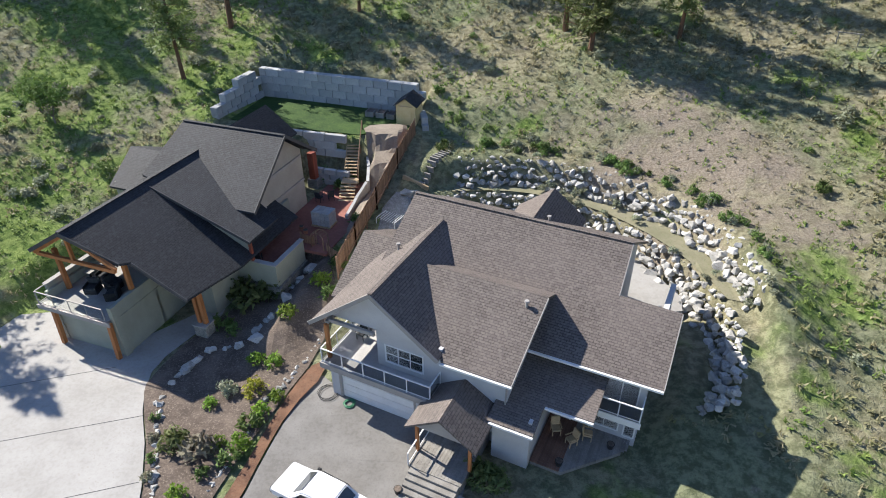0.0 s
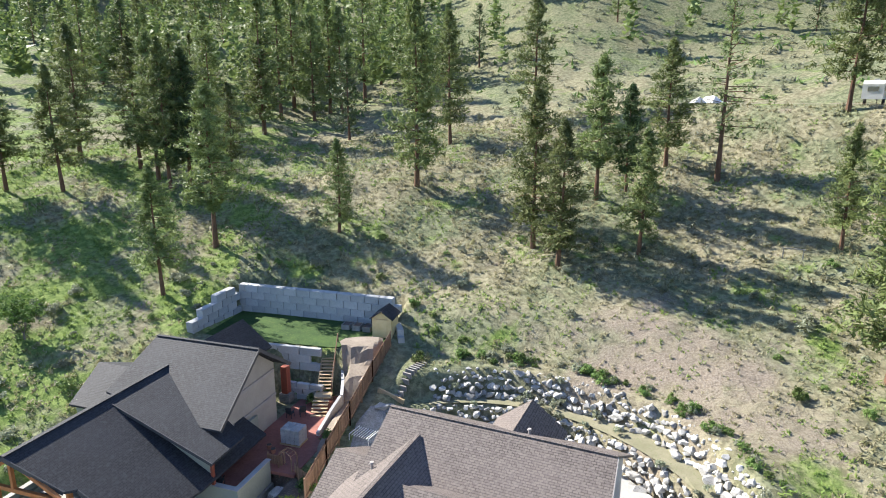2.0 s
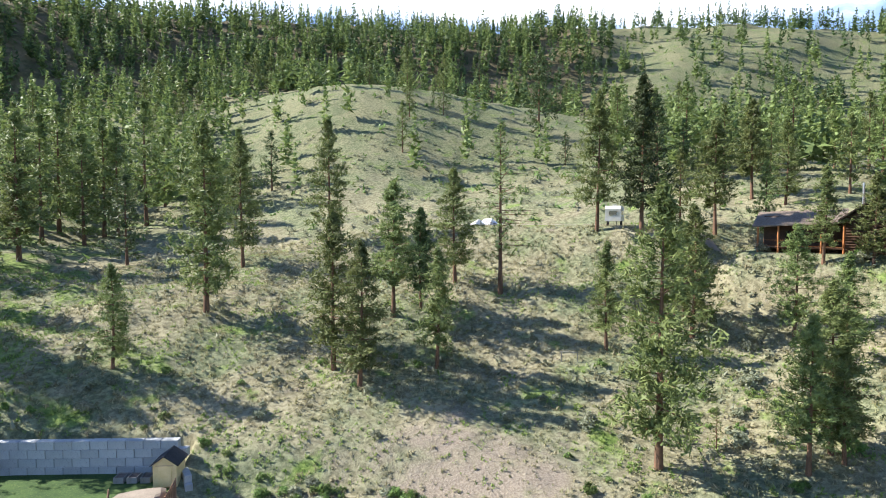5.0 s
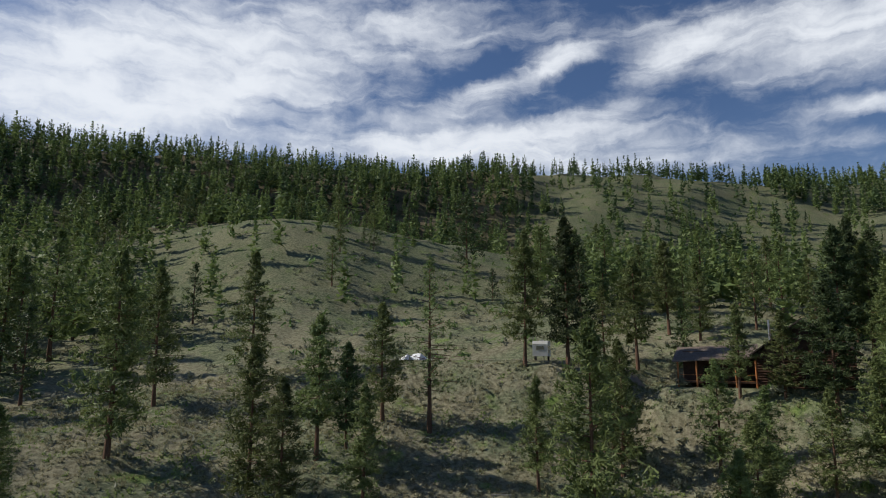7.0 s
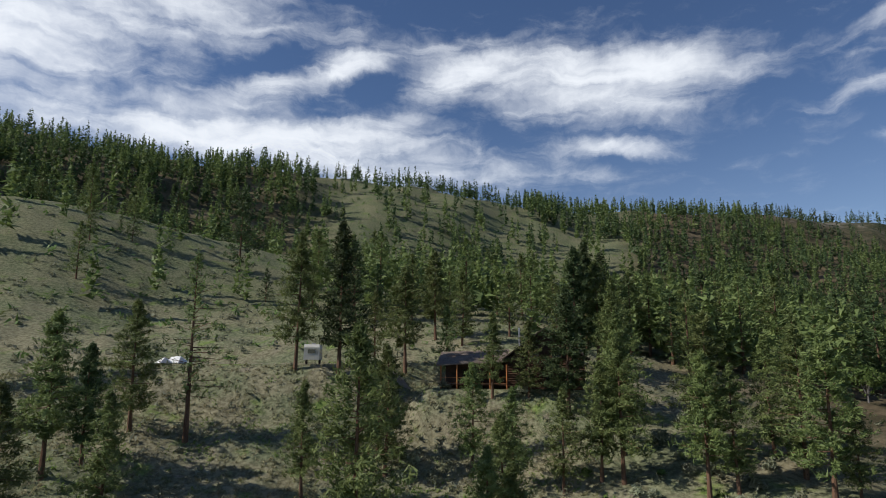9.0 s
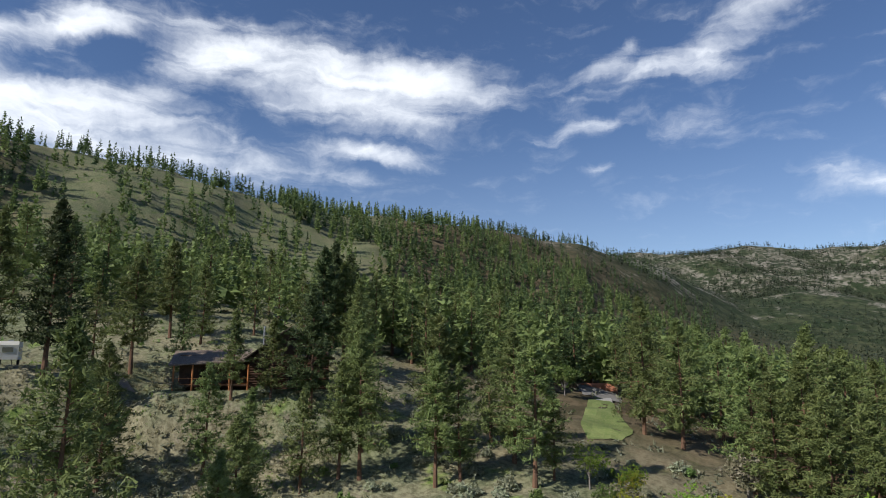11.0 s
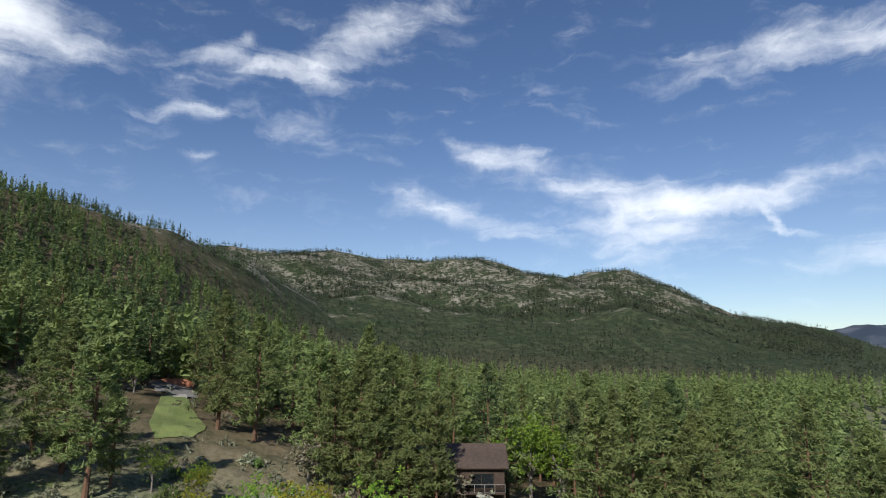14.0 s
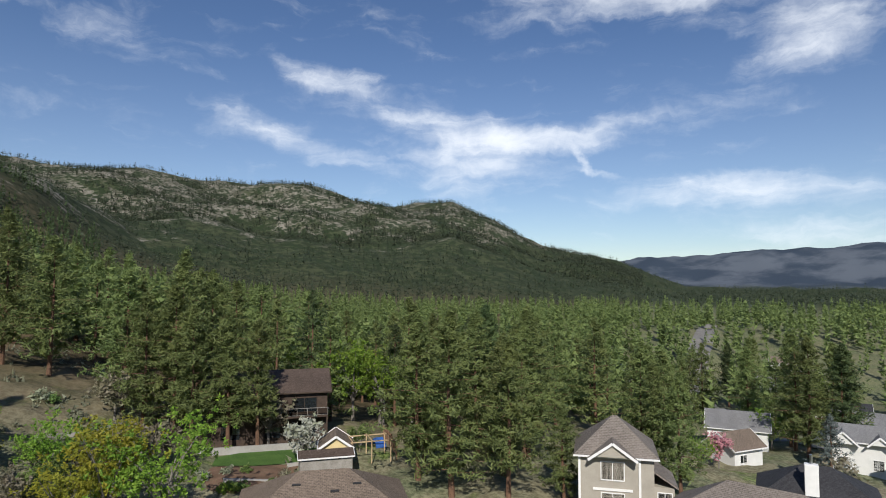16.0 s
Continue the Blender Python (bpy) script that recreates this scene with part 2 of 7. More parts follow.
def wild_ground():
    """Dry hillside: bunch grass, bare silt and spring green, patch by patch."""
    m = bpy.data.materials.new("hillside grass")
    m.use_nodes = True
    w = m.node_tree
    s = w.nodes["Principled BSDF"]
    s.inputs["Roughness"].default_value, s.inputs["Specular IOR Level"].default_value = 0.95, 0.1
    at = w.nodes.new("ShaderNodeNewGeometry").outputs["Position"]
    xyz = w.nodes.new("ShaderNodeSeparateXYZ")
    link(w, at, xyz.inputs[0])

    def wave(scale, detail=5.0, rough=0.6):
        n = node(w, "ShaderNodeTexNoise", Scale=scale, Detail=detail, Roughness=rough)
        link(w, at, n.inputs["Vector"])
        return n.outputs[0]

    mid, tuft, grit = wave(0.075), wave(1.5, 6, 0.7), wave(6.0, 5, 0.7)
    dry = blend(w, ramp(w, tuft, 0.36, 0.62), (0.155, 0.142, 0.088), (0.30, 0.277, 0.18))
    sage = blend(w, ramp(w, tuft, 0.4, 0.62), (0.105, 0.12, 0.066), (0.23, 0.247, 0.145))
    green = blend(w, ramp(w, tuft, 0.38, 0.64), (0.095, 0.15, 0.036), (0.22, 0.285, 0.085))
    bare = blend(w, ramp(w, grit, 0.35, 0.65), (0.175, 0.143, 0.115), (0.30, 0.253, 0.207))
    col = blend(w, ramp(w, mid, 0.40, 0.58), sage, dry)
    # greener to the west, where the slope is moist
    west = ramp(w, xyz.outputs[0], -38.0, 0.0, 0.16, 0.0)
    moist = w.nodes.new("ShaderNodeVectorMath")
    moist.operation = "DISTANCE"
    link(w, at, moist.inputs[0])
    moist.inputs[1].default_value = (27.0, 23.0, 2.0)
    west = calc(w, "ADD", west, ramp(w, moist.outputs["Value"], 6.0, 18.0, 0.07, 0.0))
    col = blend(w, ramp(w, calc(w, "ADD", wave(0.16, 5), west), 0.56, 0.70), col, green)
    # scraped silt on the cut bank above the boulders
    off = w.nodes.new("ShaderNodeVectorMath")
    off.operation = "DISTANCE"
    link(w, at, off.inputs[0])
    off.inputs[1].default_value = (20.0, 46.0, 7.0)
    scar = calc(w, "ADD", ramp(w, off.outputs["Value"], 5.0, 17.0, 0.27, 0.0), wave(0.2, 5))
    col = blend(w, ramp(w, scar, 0.58, 0.86, 0.0, 0.85), col, bare)
    col = blend(w, ramp(w, wave(0.35, 6), 0.63, 0.72, 0, 0.7), col, bare)
    # far slopes are wooded, with pale rock between
    off = w.nodes.new("ShaderNodeVectorMath")
    off.operation = "LENGTH"
    link(w, at, off.inputs[0])
    far = off.outputs["Value"]
    wood = blend(w, ramp(w, wave(0.05, 8, 0.7), 0.40, 0.60), (0.028, 0.037, 0.02), (0.062, 0.073, 0.038))
    rock = blend(w, ramp(w, wave(0.03, 9, 0.75), 0.4, 0.62), (0.085, 0.085, 0.06), (0.24, 0.222, 0.185))
    open_ground = calc(w, "ADD", wave(0.009, 10, 0.75), ramp(w, xyz.outputs[2], 20.0, 220.0, -0.14, 0.06))
    heath = blend(w, ramp(w, open_ground, 0.49, 0.57), wood, rock)
    dots = node(w, "ShaderNodeTexVoronoi", Scale=0.085)
    link(w, at, dots.inputs["Vector"])
    crowns = calc(w, "ADD", dots.outputs["Distance"], ramp(w, wave(0.02, 4), 0.35, 0.65, -0.18, 0.22))
    heath = blend(w, ramp(w, crowns, 0.42, 0.55, 0.92, 0.0), heath, (0.026, 0.040, 0.019))
    col = blend(w, ramp(w, far, 105.0, 190.0, 0.0, 0.55), col, blend(w, ramp(w, tuft, 0.38, 0.62), (0.078, 0.092, 0.042), (0.155, 0.172, 0.088)))
    # needle litter, undergrowth and painted tree shade below the wood on the eastern slope
    side = calc(w, "SUBTRACT", calc(w, "MULTIPLY", xyz.outputs[0], 0.44), calc(w, "MULTIPLY", xyz.outputs[1], 0.90))
    shaded_litter = blend(w, ramp(w, wave(0.12, 6), 0.40, 0.62), (0.058, 0.046, 0.026), (0.165, 0.122, 0.076))
    town = calc(w, "ADD", calc(w, "MULTIPLY", xyz.outputs[0], 0.80), calc(w, "MULTIPLY", xyz.outputs[1], 0.60))
    side = calc(w, "MINIMUM", side, calc(w, "MULTIPLY_ADD", town, 1.0, -8.0))
    col = blend(w, calc(w, "MULTIPLY", ramp(w, side, -5.0, 35.0, 0.0, 0.9), ramp(w, far, 62.0, 120.0, 0.0, 1.0)), col, shaded_litter)
    # scrub and duff in the fir wood behind the knoll, same shade-darkened litter
    west = calc(w, "SUBTRACT", calc(w, "MULTIPLY", xyz.outputs[1], 0.59), calc(w, "MULTIPLY", xyz.outputs[0], 0.81))
    col = blend(w, calc(w, "MULTIPLY", ramp(w, west, -30.0, 30.0), ramp(w, far, 265.0, 330.0, 0.0, 0.75)), col, shaded_litter)
    col = blend(w, ramp(w, far, 480.0, 1000.0), col, heath)
    # distance haze painted into the ground: the farthest ridges turn blue-grey
    haze_blue = blend(w, ramp(w, wave(0.003, 6), 0.4, 0.6), (0.04, 0.056, 0.08), (0.10, 0.118, 0.145))
    col = blend(w, ramp(w, far, 2900.0, 3500.0), col, haze_blue)
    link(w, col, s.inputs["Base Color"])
    bp = node(w, "ShaderNodeBump", Strength=0.7, Distance=0.25)
    link(w, calc(w, "ADD", tuft, calc(w, "MULTIPLY", grit, 0.35)), bp.inputs["Height"])
    link(w, bp.outputs[0], s.inputs["Normal"])
    return m


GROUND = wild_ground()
CONCRETE = material("broom-finished concrete", ((0.30, 0.288, 0.268), (0.39, 0.38, 0.362), (0.33, 0.315, 0.295)), 0.35, 0.85, 0.003, 4)
ASPHALT_WORN = material("weathered grey concrete", ((0.155, 0.147, 0.136), (0.23, 0.222, 0.21), (0.18, 0.172, 0.158)), 0.5, 0.9, 0.004, 5)
ASPHALT = material("asphalt", ((0.06, 0.06, 0.06), (0.11, 0.11, 0.11)), 0.5, 0.9, 0.004)
DIRT = material("bare dirt track", ((0.20, 0.165, 0.13), (0.31, 0.265, 0.215), (0.17, 0.15, 0.115)), 0.4, 0.95, 0.03, 4, world_space=True)
MULCH = material("bark mulch", ((0.08, 0.062, 0.05), (0.165, 0.13, 0.105), (0.22, 0.18, 0.145)), 0.7, 0.95, 0.04, 9, world_space=True)
RED_MULCH = material("red bark chips", ((0.10, 0.052, 0.034), (0.21, 0.115, 0.07), (0.12, 0.09, 0.065)), 1.2, 0.95, 0.04, 10, world_space=True)
GRAVEL = material("grey gravel", ((0.2, 0.19, 0.175), (0.36, 0.35, 0.33)), 3, 0.95, 0.03, 12, world_space=True)
# this green is lowered: tree shade on the lawn is put into its colour
LAWN = material("mown lawn", ((0.02, 0.05, 0.011), (0.05, 0.095, 0.02), (0.075, 0.105, 0.03)), 0.6, 0.95, 0.03, 6, world_space=True)
GARDEN_LAWN = material("lush garden lawn", ((0.045, 0.10, 0.018), (0.075, 0.145, 0.03), (0.10, 0.155, 0.04)), 0.6, 0.95, 0.03, 6, world_space=True)
RED_SOIL = material("red-brown garden soil", ((0.115, 0.07, 0.045), (0.20, 0.125, 0.085), (0.09, 0.09, 0.045)), 0.5, 0.95, 0.04, 5, world_space=True)
SLOPE_LAWN = material("sun-bleached lawn", ((0.10, 0.145, 0.04), (0.18, 0.215, 0.075), (0.22, 0.22, 0.10)), 0.3, 0.95, 0.03, 5, world_space=True)
TERRACE = material("dry terrace turf", ((0.17, 0.165, 0.10), (0.25, 0.23, 0.155), (0.14, 0.16, 0.08)), 0.5, 0.95, 0.04, 5, world_space=True)
ROCK = material("pale granite", ((0.33, 0.322, 0.30), (0.52, 0.51, 0.485), (0.23, 0.225, 0.21)), 1.4, 0.9, 0.05, 7, vary=0.32)
STONE_DARK = material("ledgestone", ((0.16, 0.15, 0.13), (0.30, 0.28, 0.25)), 3.0, 0.9, 0.03, 12, vary=0.25)
BLOCK = material("cast concrete block", ((0.36, 0.37, 0.37), (0.46, 0.465, 0.46), (0.31, 0.315, 0.32)), 0.9, 0.9, 0.01, 7, vary=0.12)
STUCCO = material("pale grey stucco", ((0.47, 0.465, 0.47), (0.54, 0.535, 0.535)), 0.8, 0.9, 0.006, 25)
GREEN_STUCCO = material("sage green stucco", ((0.27, 0.285, 0.235), (0.33, 0.345, 0.285)), 0.7, 0.9, 0.006, 25)
TAN_SIDING = material("tan lap siding", ((0.33, 0.305, 0.26), (0.39, 0.36, 0.31)), 1.0, 0.8, 0.006, 12)
WHITE = material("white trim paint", ((0.72, 0.72, 0.71), (0.80, 0.80, 0.79)), 1.5, 0.5, 0.001, 20)
PALE_SIDING = material("white vinyl siding", ((0.62, 0.62, 0.60), (0.72, 0.72, 0.70)), 0.8, 0.7, 0.004, 10)
GREY_TRIM = material("taupe trim", ((0.30, 0.28, 0.26), (0.36, 0.34, 0.32)), 1.5, 0.6, 0.001, 20)
CEDAR = material("orange-stained fir timber", ((0.36, 0.135, 0.045), (0.47, 0.20, 0.075)), 1.0, 0.6, 0.004, 14, stretch=(3, 3, 0.5))
RED_WOOD = material("red-stained timber", ((0.22, 0.055, 0.035), (0.31, 0.09, 0.05)), 1.0, 0.6, 0.004, 14, stretch=(3, 3, 0.5))
RED_PAVE = material("red stamped concrete", ((0.22, 0.085, 0.065), (0.31, 0.13, 0.10)), 0.7, 0.7, 0.004, 5)
FENCE_WOOD = material("stained fence board", ((0.22, 0.125, 0.075), (0.33, 0.205, 0.13)), 1.2, 0.85, 0.004, 12, vary=0.22, stretch=(4, 4, 0.6))
RAW_WOOD = material("sawn lumber", ((0.42, 0.30, 0.17), (0.55, 0.42, 0.26)), 1.2, 0.8, 0.004, 12, vary=0.12)
GREY_WOOD = material("silvered deck board", ((0.20, 0.185, 0.165), (0.30, 0.285, 0.26)), 1.2, 0.85, 0.004, 12, vary=0.15)
DECK_RED = material("brown-red deck board", ((0.16, 0.085, 0.06), (0.24, 0.135, 0.095)), 1.2, 0.75, 0.004, 12, vary=0.15)
LOG = material("dark varnished log", ((0.05, 0.026, 0.016), (0.095, 0.048, 0.027)), 1.0, 0.6, 0.01, 8)
DARK_SIDING = material("dark brown cedar siding", ((0.045, 0.032, 0.025), (0.085, 0.06, 0.045)), 1.0, 0.8, 0.006, 10)
BLACK = material("black painted metal", ((0.015, 0.015, 0.016), (0.03, 0.03, 0.032)), 3, 0.5, 0.001)
DARK_CLOTH = material("charcoal outdoor cloth", ((0.03, 0.033, 0.035), (0.06, 0.062, 0.065)), 4, 0.95, 0.004)
STEEL = material("brushed steel", ((0.45, 0.45, 0.46), (0.55, 0.55, 0.56)), 3, 0.35, 0.001, metal=1.0)
CAR_PAINT = material("white car paint", ((0.74, 0.745, 0.75), (0.77, 0.77, 0.775)), 0.5, 0.18, 0.0, gloss=0.6)
RUBBER = material("tyre rubber", ((0.018, 0.018, 0.018), (0.03, 0.03, 0.03)), 6, 0.85, 0.002)
HOSE = material("green garden hose", ((0.03, 0.13, 0.07), (0.05, 0.18, 0.10)), 4, 0.5, 0.0)
YELLOW_SIDING = material("cream shed siding", ((0.60, 0.48, 0.24), (0.68, 0.56, 0.31)), 1.2, 0.8, 0.004, 10)
TERRACOTTA = material("terracotta", ((0.38, 0.15, 0.09), (0.47, 0.21, 0.13)), 3, 0.85, 0.003)
TARP = material("blue tarpaulin", ((0.03, 0.09, 0.32), (0.05, 0.14, 0.42)), 2, 0.5, 0.01)
CANVAS = material("white canvas", ((0.66, 0.66, 0.65), (0.76, 0.76, 0.75)), 2, 0.8, 0.01)
GLASS = clear_glass("rail glass", (0.93, 0.97, 0.96))
PANE = dark_pane("window glass")
SHINGLE_A = shingles("taupe roof shingle", (0.118, 0.098, 0.088), (0.162, 0.136, 0.122), (0.19, 0.163, 0.147), 0)
SHINGLE_A_CROSS = shingles("taupe roof shingle across", (0.118, 0.098, 0.088), (0.162, 0.136, 0.122), (0.19, 0.163, 0.147), 90)
SHINGLE_B = shingles("charcoal roof shingle", (0.022, 0.0245, 0.030), (0.033, 0.036, 0.043), (0.046, 0.05, 0.058), 0)
SHINGLE_B_CROSS = shingles("charcoal roof shingle across", (0.022, 0.0245, 0.030), (0.033, 0.036, 0.043), (0.046, 0.05, 0.058), 90)
SHINGLE_BROWN = shingles("brown roof shingle", (0.15, 0.115, 0.088), (0.20, 0.155, 0.12), (0.24, 0.19, 0.15), 0)
SHINGLE_BLACK = shingles("black roof shingle", (0.028, 0.028, 0.032), (0.045, 0.045, 0.05), (0.06, 0.06, 0.065), 0)
SHINGLE_GREY = shingles("grey roof shingle", (0.16, 0.16, 0.165), (0.22, 0.22, 0.225), (0.27, 0.27, 0.27), 0)
BARK = material("ponderosa bark", ((0.10, 0.058, 0.038), (0.20, 0.115, 0.072), (0.05, 0.036, 0.03)), 1.2, 0.95, 0.04, 6, stretch=(2, 2, 0.6))
GREY_BARK = material("grey bark", ((0.15, 0.135, 0.12), (0.24, 0.22, 0.2)), 1.5, 0.95, 0.02, 8)
NEEDLES = foliage("pine needles", (0.08, 0.11, 0.038), (0.18, 0.225, 0.078), (0.21, 0.25, 0.085), 0.3)
# darker, greyer than the fir needles below, for the distant trees
RANGE_NEEDLES = foliage("dry fir needles", (0.028, 0.039, 0.024), (0.06, 0.074, 0.044), (0.07, 0.082, 0.046))
FIR_NEEDLES = foliage("fir needles", (0.038, 0.062, 0.026), (0.082, 0.118, 0.045), (0.098, 0.13, 0.05))
SPRUCE = foliage("blue spruce needles", (0.07, 0.09, 0.085), (0.13, 0.16, 0.15), (0.16, 0.19, 0.17))
SPRING = foliage("spring leaves", (0.10, 0.19, 0.025), (0.22, 0.34, 0.05), (0.26, 0.36, 0.05), 0.35)
GOLD_LEAF = foliage("yellow-green leaves", (0.20, 0.20, 0.025), (0.34, 0.31, 0.04), (0.30, 0.33, 0.05), 0.35)
LEAF = foliage("shrub leaves", (0.07, 0.125, 0.03), (0.16, 0.24, 0.065), (0.17, 0.23, 0.07))
SAGE = foliage("sagebrush", (0.16, 0.18, 0.115), (0.31, 0.33, 0.235), (0.33, 0.35, 0.23))
DRY_GRASS = foliage("bunch grass", (0.27, 0.255, 0.14), (0.48, 0.45, 0.28), (0.24, 0.28, 0.11), 0.35)
GREEN_GRASS = foliage("spring grass", (0.11, 0.20, 0.04), (0.24, 0.35, 0.09), (0.30, 0.37, 0.11), 0.35)
BLOSSOM = foliage("white blossom", (0.40, 0.42, 0.34), (0.60, 0.61, 0.54), (0.30, 0.36, 0.20))
TWIG = foliage("bare twigs", (0.14, 0.12, 0.085), (0.23, 0.205, 0.15), (0.19, 0.20, 0.11), 0.1)
PINK = foliage("pink blossom", (0.42, 0.18, 0.22), (0.58, 0.30, 0.34), (0.5, 0.24, 0.28))
# ---- lie of the land: spot heights (metres), and pads levelled into it ----
SITE = ((-26, 29, 0), (-18, 24, 0), (-8, 22, 0), (0, 17, 0), (10, 20, 0), (-30, 44, 2.5), (-14, 40, 2.2), (0, 40, 1.2), (9, 36, 1.0), (17, 22, 0.6), (26, 17, 0.5),
        (-2, 50, 4.6), (8, 47, 5.2), (17, 42, 4.8), (21, 32, 3.0), (-32, 60, 7.5), (-12, 67, 9.6), (0, 62, 8.6), (10, 58, 8.8), (21, 51, 8.2), (31, 42, 6.8), (40, 28, 5.0), (-45, 45, 5), (-50, 75, 14), (0, 0, -1.0), (30, 0, 1.5), (-30, 0, -2))
HILL = ((-30, 95, 19), (-8, 80, 15.5), (12, 72, 13.5), (30, 64, 12), (45, 54, 11), (52, 40, 9.5), (0, 100, 20), (30, 84, 19.5), (50, 70, 19), (72, 60, 19), (45, 106, 28), (66, 92, 28), (82, 62, 25),
        (20, 120, 27), (-20, 140, 25), (70, 30, 14), (70, 12, 13), (98, 12, 17.5), (129, 10, 21), (76, -9, 10.5), (42, -17, 6), (38, -44, 7), (58, -66, 5.5), (120, -30, 9), (88, -52, 5.5), (66, -92, 0.5), (45, -100, 1))
FAR = ((15, 155, 38), (60, 140, 36), (80, 235, 70), (40, 250, 78), (150, 150, 52), (-60, 230, 52), (-10, 300, 80), (200, 60, 32), (180, -60, 4), (330, -130, -8), (320, 60, 32), (140, -230, -12), (600, -300, 8), (500, 60, 48), (500, -700, -28), (250, -900, -45))
# crests: bearing from north and distance to the crest, its height, and the width of the hill across
CREST = ((-60, 480, 152), (-40, 480, 158), (-14, 480, 162), (12, 480, 168), (34, 480, 166), (45, 500, 165), (56, 560, 161), (68, 640, 167), (76, 760, 182), (84, 900, 185), (91, 1150, 181), (100, 1500, 120))
RANGE = ((80, 2100, 300), (88, 2100, 352), (95, 2100, 350), (103, 2200, 345), (107, 2250, 340), (111.4, 2300, 366), (115, 2350, 330), (119.6, 2400, 305), (125, 2400, 324), (130, 2400, 224), (133, 2500, 160), (140, 2600, 105), (145, 2700, 10), (152, 2800, -40))
SIERRA = ((128, 4300, 100), (138, 4300, 150), (142.6, 4300, 208), (146, 4300, 196), (151.5, 4300, 240), (156, 4300, 238), (159, 4300, 262), (170, 4300, 240), (185, 4300, 120))


def warp(x, y):
    r = np.hypot(x, y) + 1e-6
    k = np.log1p(r / 30.0) / r
    return x * k, y * k


def spline_weights(spots):
    p = np.array(spots, float)
    a, b = warp(p[:, 0], p[:, 1])
    d2 = (a[:, None] - a) ** 2 + (b[:, None] - b) ** 2
    k = np.where(d2 > 0, d2 * np.log(d2 + 1e-12), 0) + np.eye(len(p)) * 0.002
    q = np.stack([np.ones(len(p)), a, b], 1)
    m = np.block([[k, q], [q.T, np.zeros((3, 3))]])
    return a, b, np.linalg.solve(m, np.concatenate([p[:, 2], np.zeros(3)]))


SPOTS = spline_weights(SITE + HILL + FAR)


def smooth(t):
    t = np.clip(t, 0, 1)
    return t * t * (3 - 2 * t)


def lump(x, y, s, seed):
    """Soft waves about s metres long, from -1 to 1."""
    v = np.zeros_like(x)
    for i in range(5):
        a = seed * 1.7 + i * 2.4
        f = (0.7 + 0.32 * i) * 6.283 / s
        v = v + np.sin((x * math.cos(a) + y * math.sin(a)) * f + seed * 3.1 + i) * np.sin((x * math.sin(a * 1.3) - y * math.cos(a * 1.3)) * f * 0.8 + i * 1.9)
    return v / 2.5


def ridge(x, y, crest, front, back, rough):
    az, r = np.degrees(np.arctan2(x, y)), np.hypot(x, y)
    c = np.array(crest, float)
    dist, top = np.interp(az, c[:, 0], c[:, 1]), np.interp(az, c[:, 0], c[:, 2])
    inside = smooth((az - c[0, 0] + 12) / 12) * smooth((c[-1, 0] + 12 - az) / 12)
    g = np.where(r < dist, np.exp(-((dist - r) / (front * dist)) ** 2), np.exp(-((r - dist) / (back * dist)) ** 2))
    gully = 1 + rough * lump(x, y, dist * 0.35, 3) * np.clip((dist - r) / (0.35 * dist), 0, 1) * (r < dist)
    return top * g * inside * gully


def block(x, y, cx, cy, hu, hv, turn, soft):
    """1 inside a turned rectangle, falling to 0 over soft metres outside."""
    a = radians(turn)
    u, v = (x - cx) * math.cos(a) + (y - cy) * math.sin(a), -(x - cx) * math.sin(a) + (y - cy) * math.cos(a)
    d = np.hypot(np.maximum(np.abs(u) - hu, 0), np.maximum(np.abs(v) - hv, 0))
    return 1 - smooth(d / soft)


# the two boulder walls that bend round behind the grey-roofed house: bearing from (3, 27), and distance of each wall there
ARC_AT = (-20, 0, 20, 39, 54, 65, 75, 84, 100)
ARC_INNER = (14.7, 14.7, 15.0, 15.4, 15.6, 15.7, 15.6, 15.0, 12.6)
ARC_OUTER = (16.7, 16.7, 17.2, 18.0, 18.8, 18.7, 18.0, 17.2, 16.0)


def arc_height(x, y):
    """The two terraces behind the boulder walls."""
    u, v = x - 3.0, (y - 27.0) / 1.34
    d, a = np.hypot(u, v), np.degrees(np.arctan2(u, v))
    low, high = np.interp(a, ARC_AT, ARC_INNER), np.interp(a, ARC_AT, ARC_OUTER)
    side = smooth((x + 3.0) / 2.5) * smooth((y - 15.0) / 9.0)
    tall = 0.15 + 0.85 * smooth((y - 22.0) / 11.0)
    step = 0.9 + (2.1 * smooth((d - low + 0.2) / 0.9) + 2.1 * smooth((d - high + 0.5) / 1.0)) * tall
    return step, side * (1 - smooth((d - high - 0.6) / 6.0)) * smooth((d - low + 3.6) / 2.0)


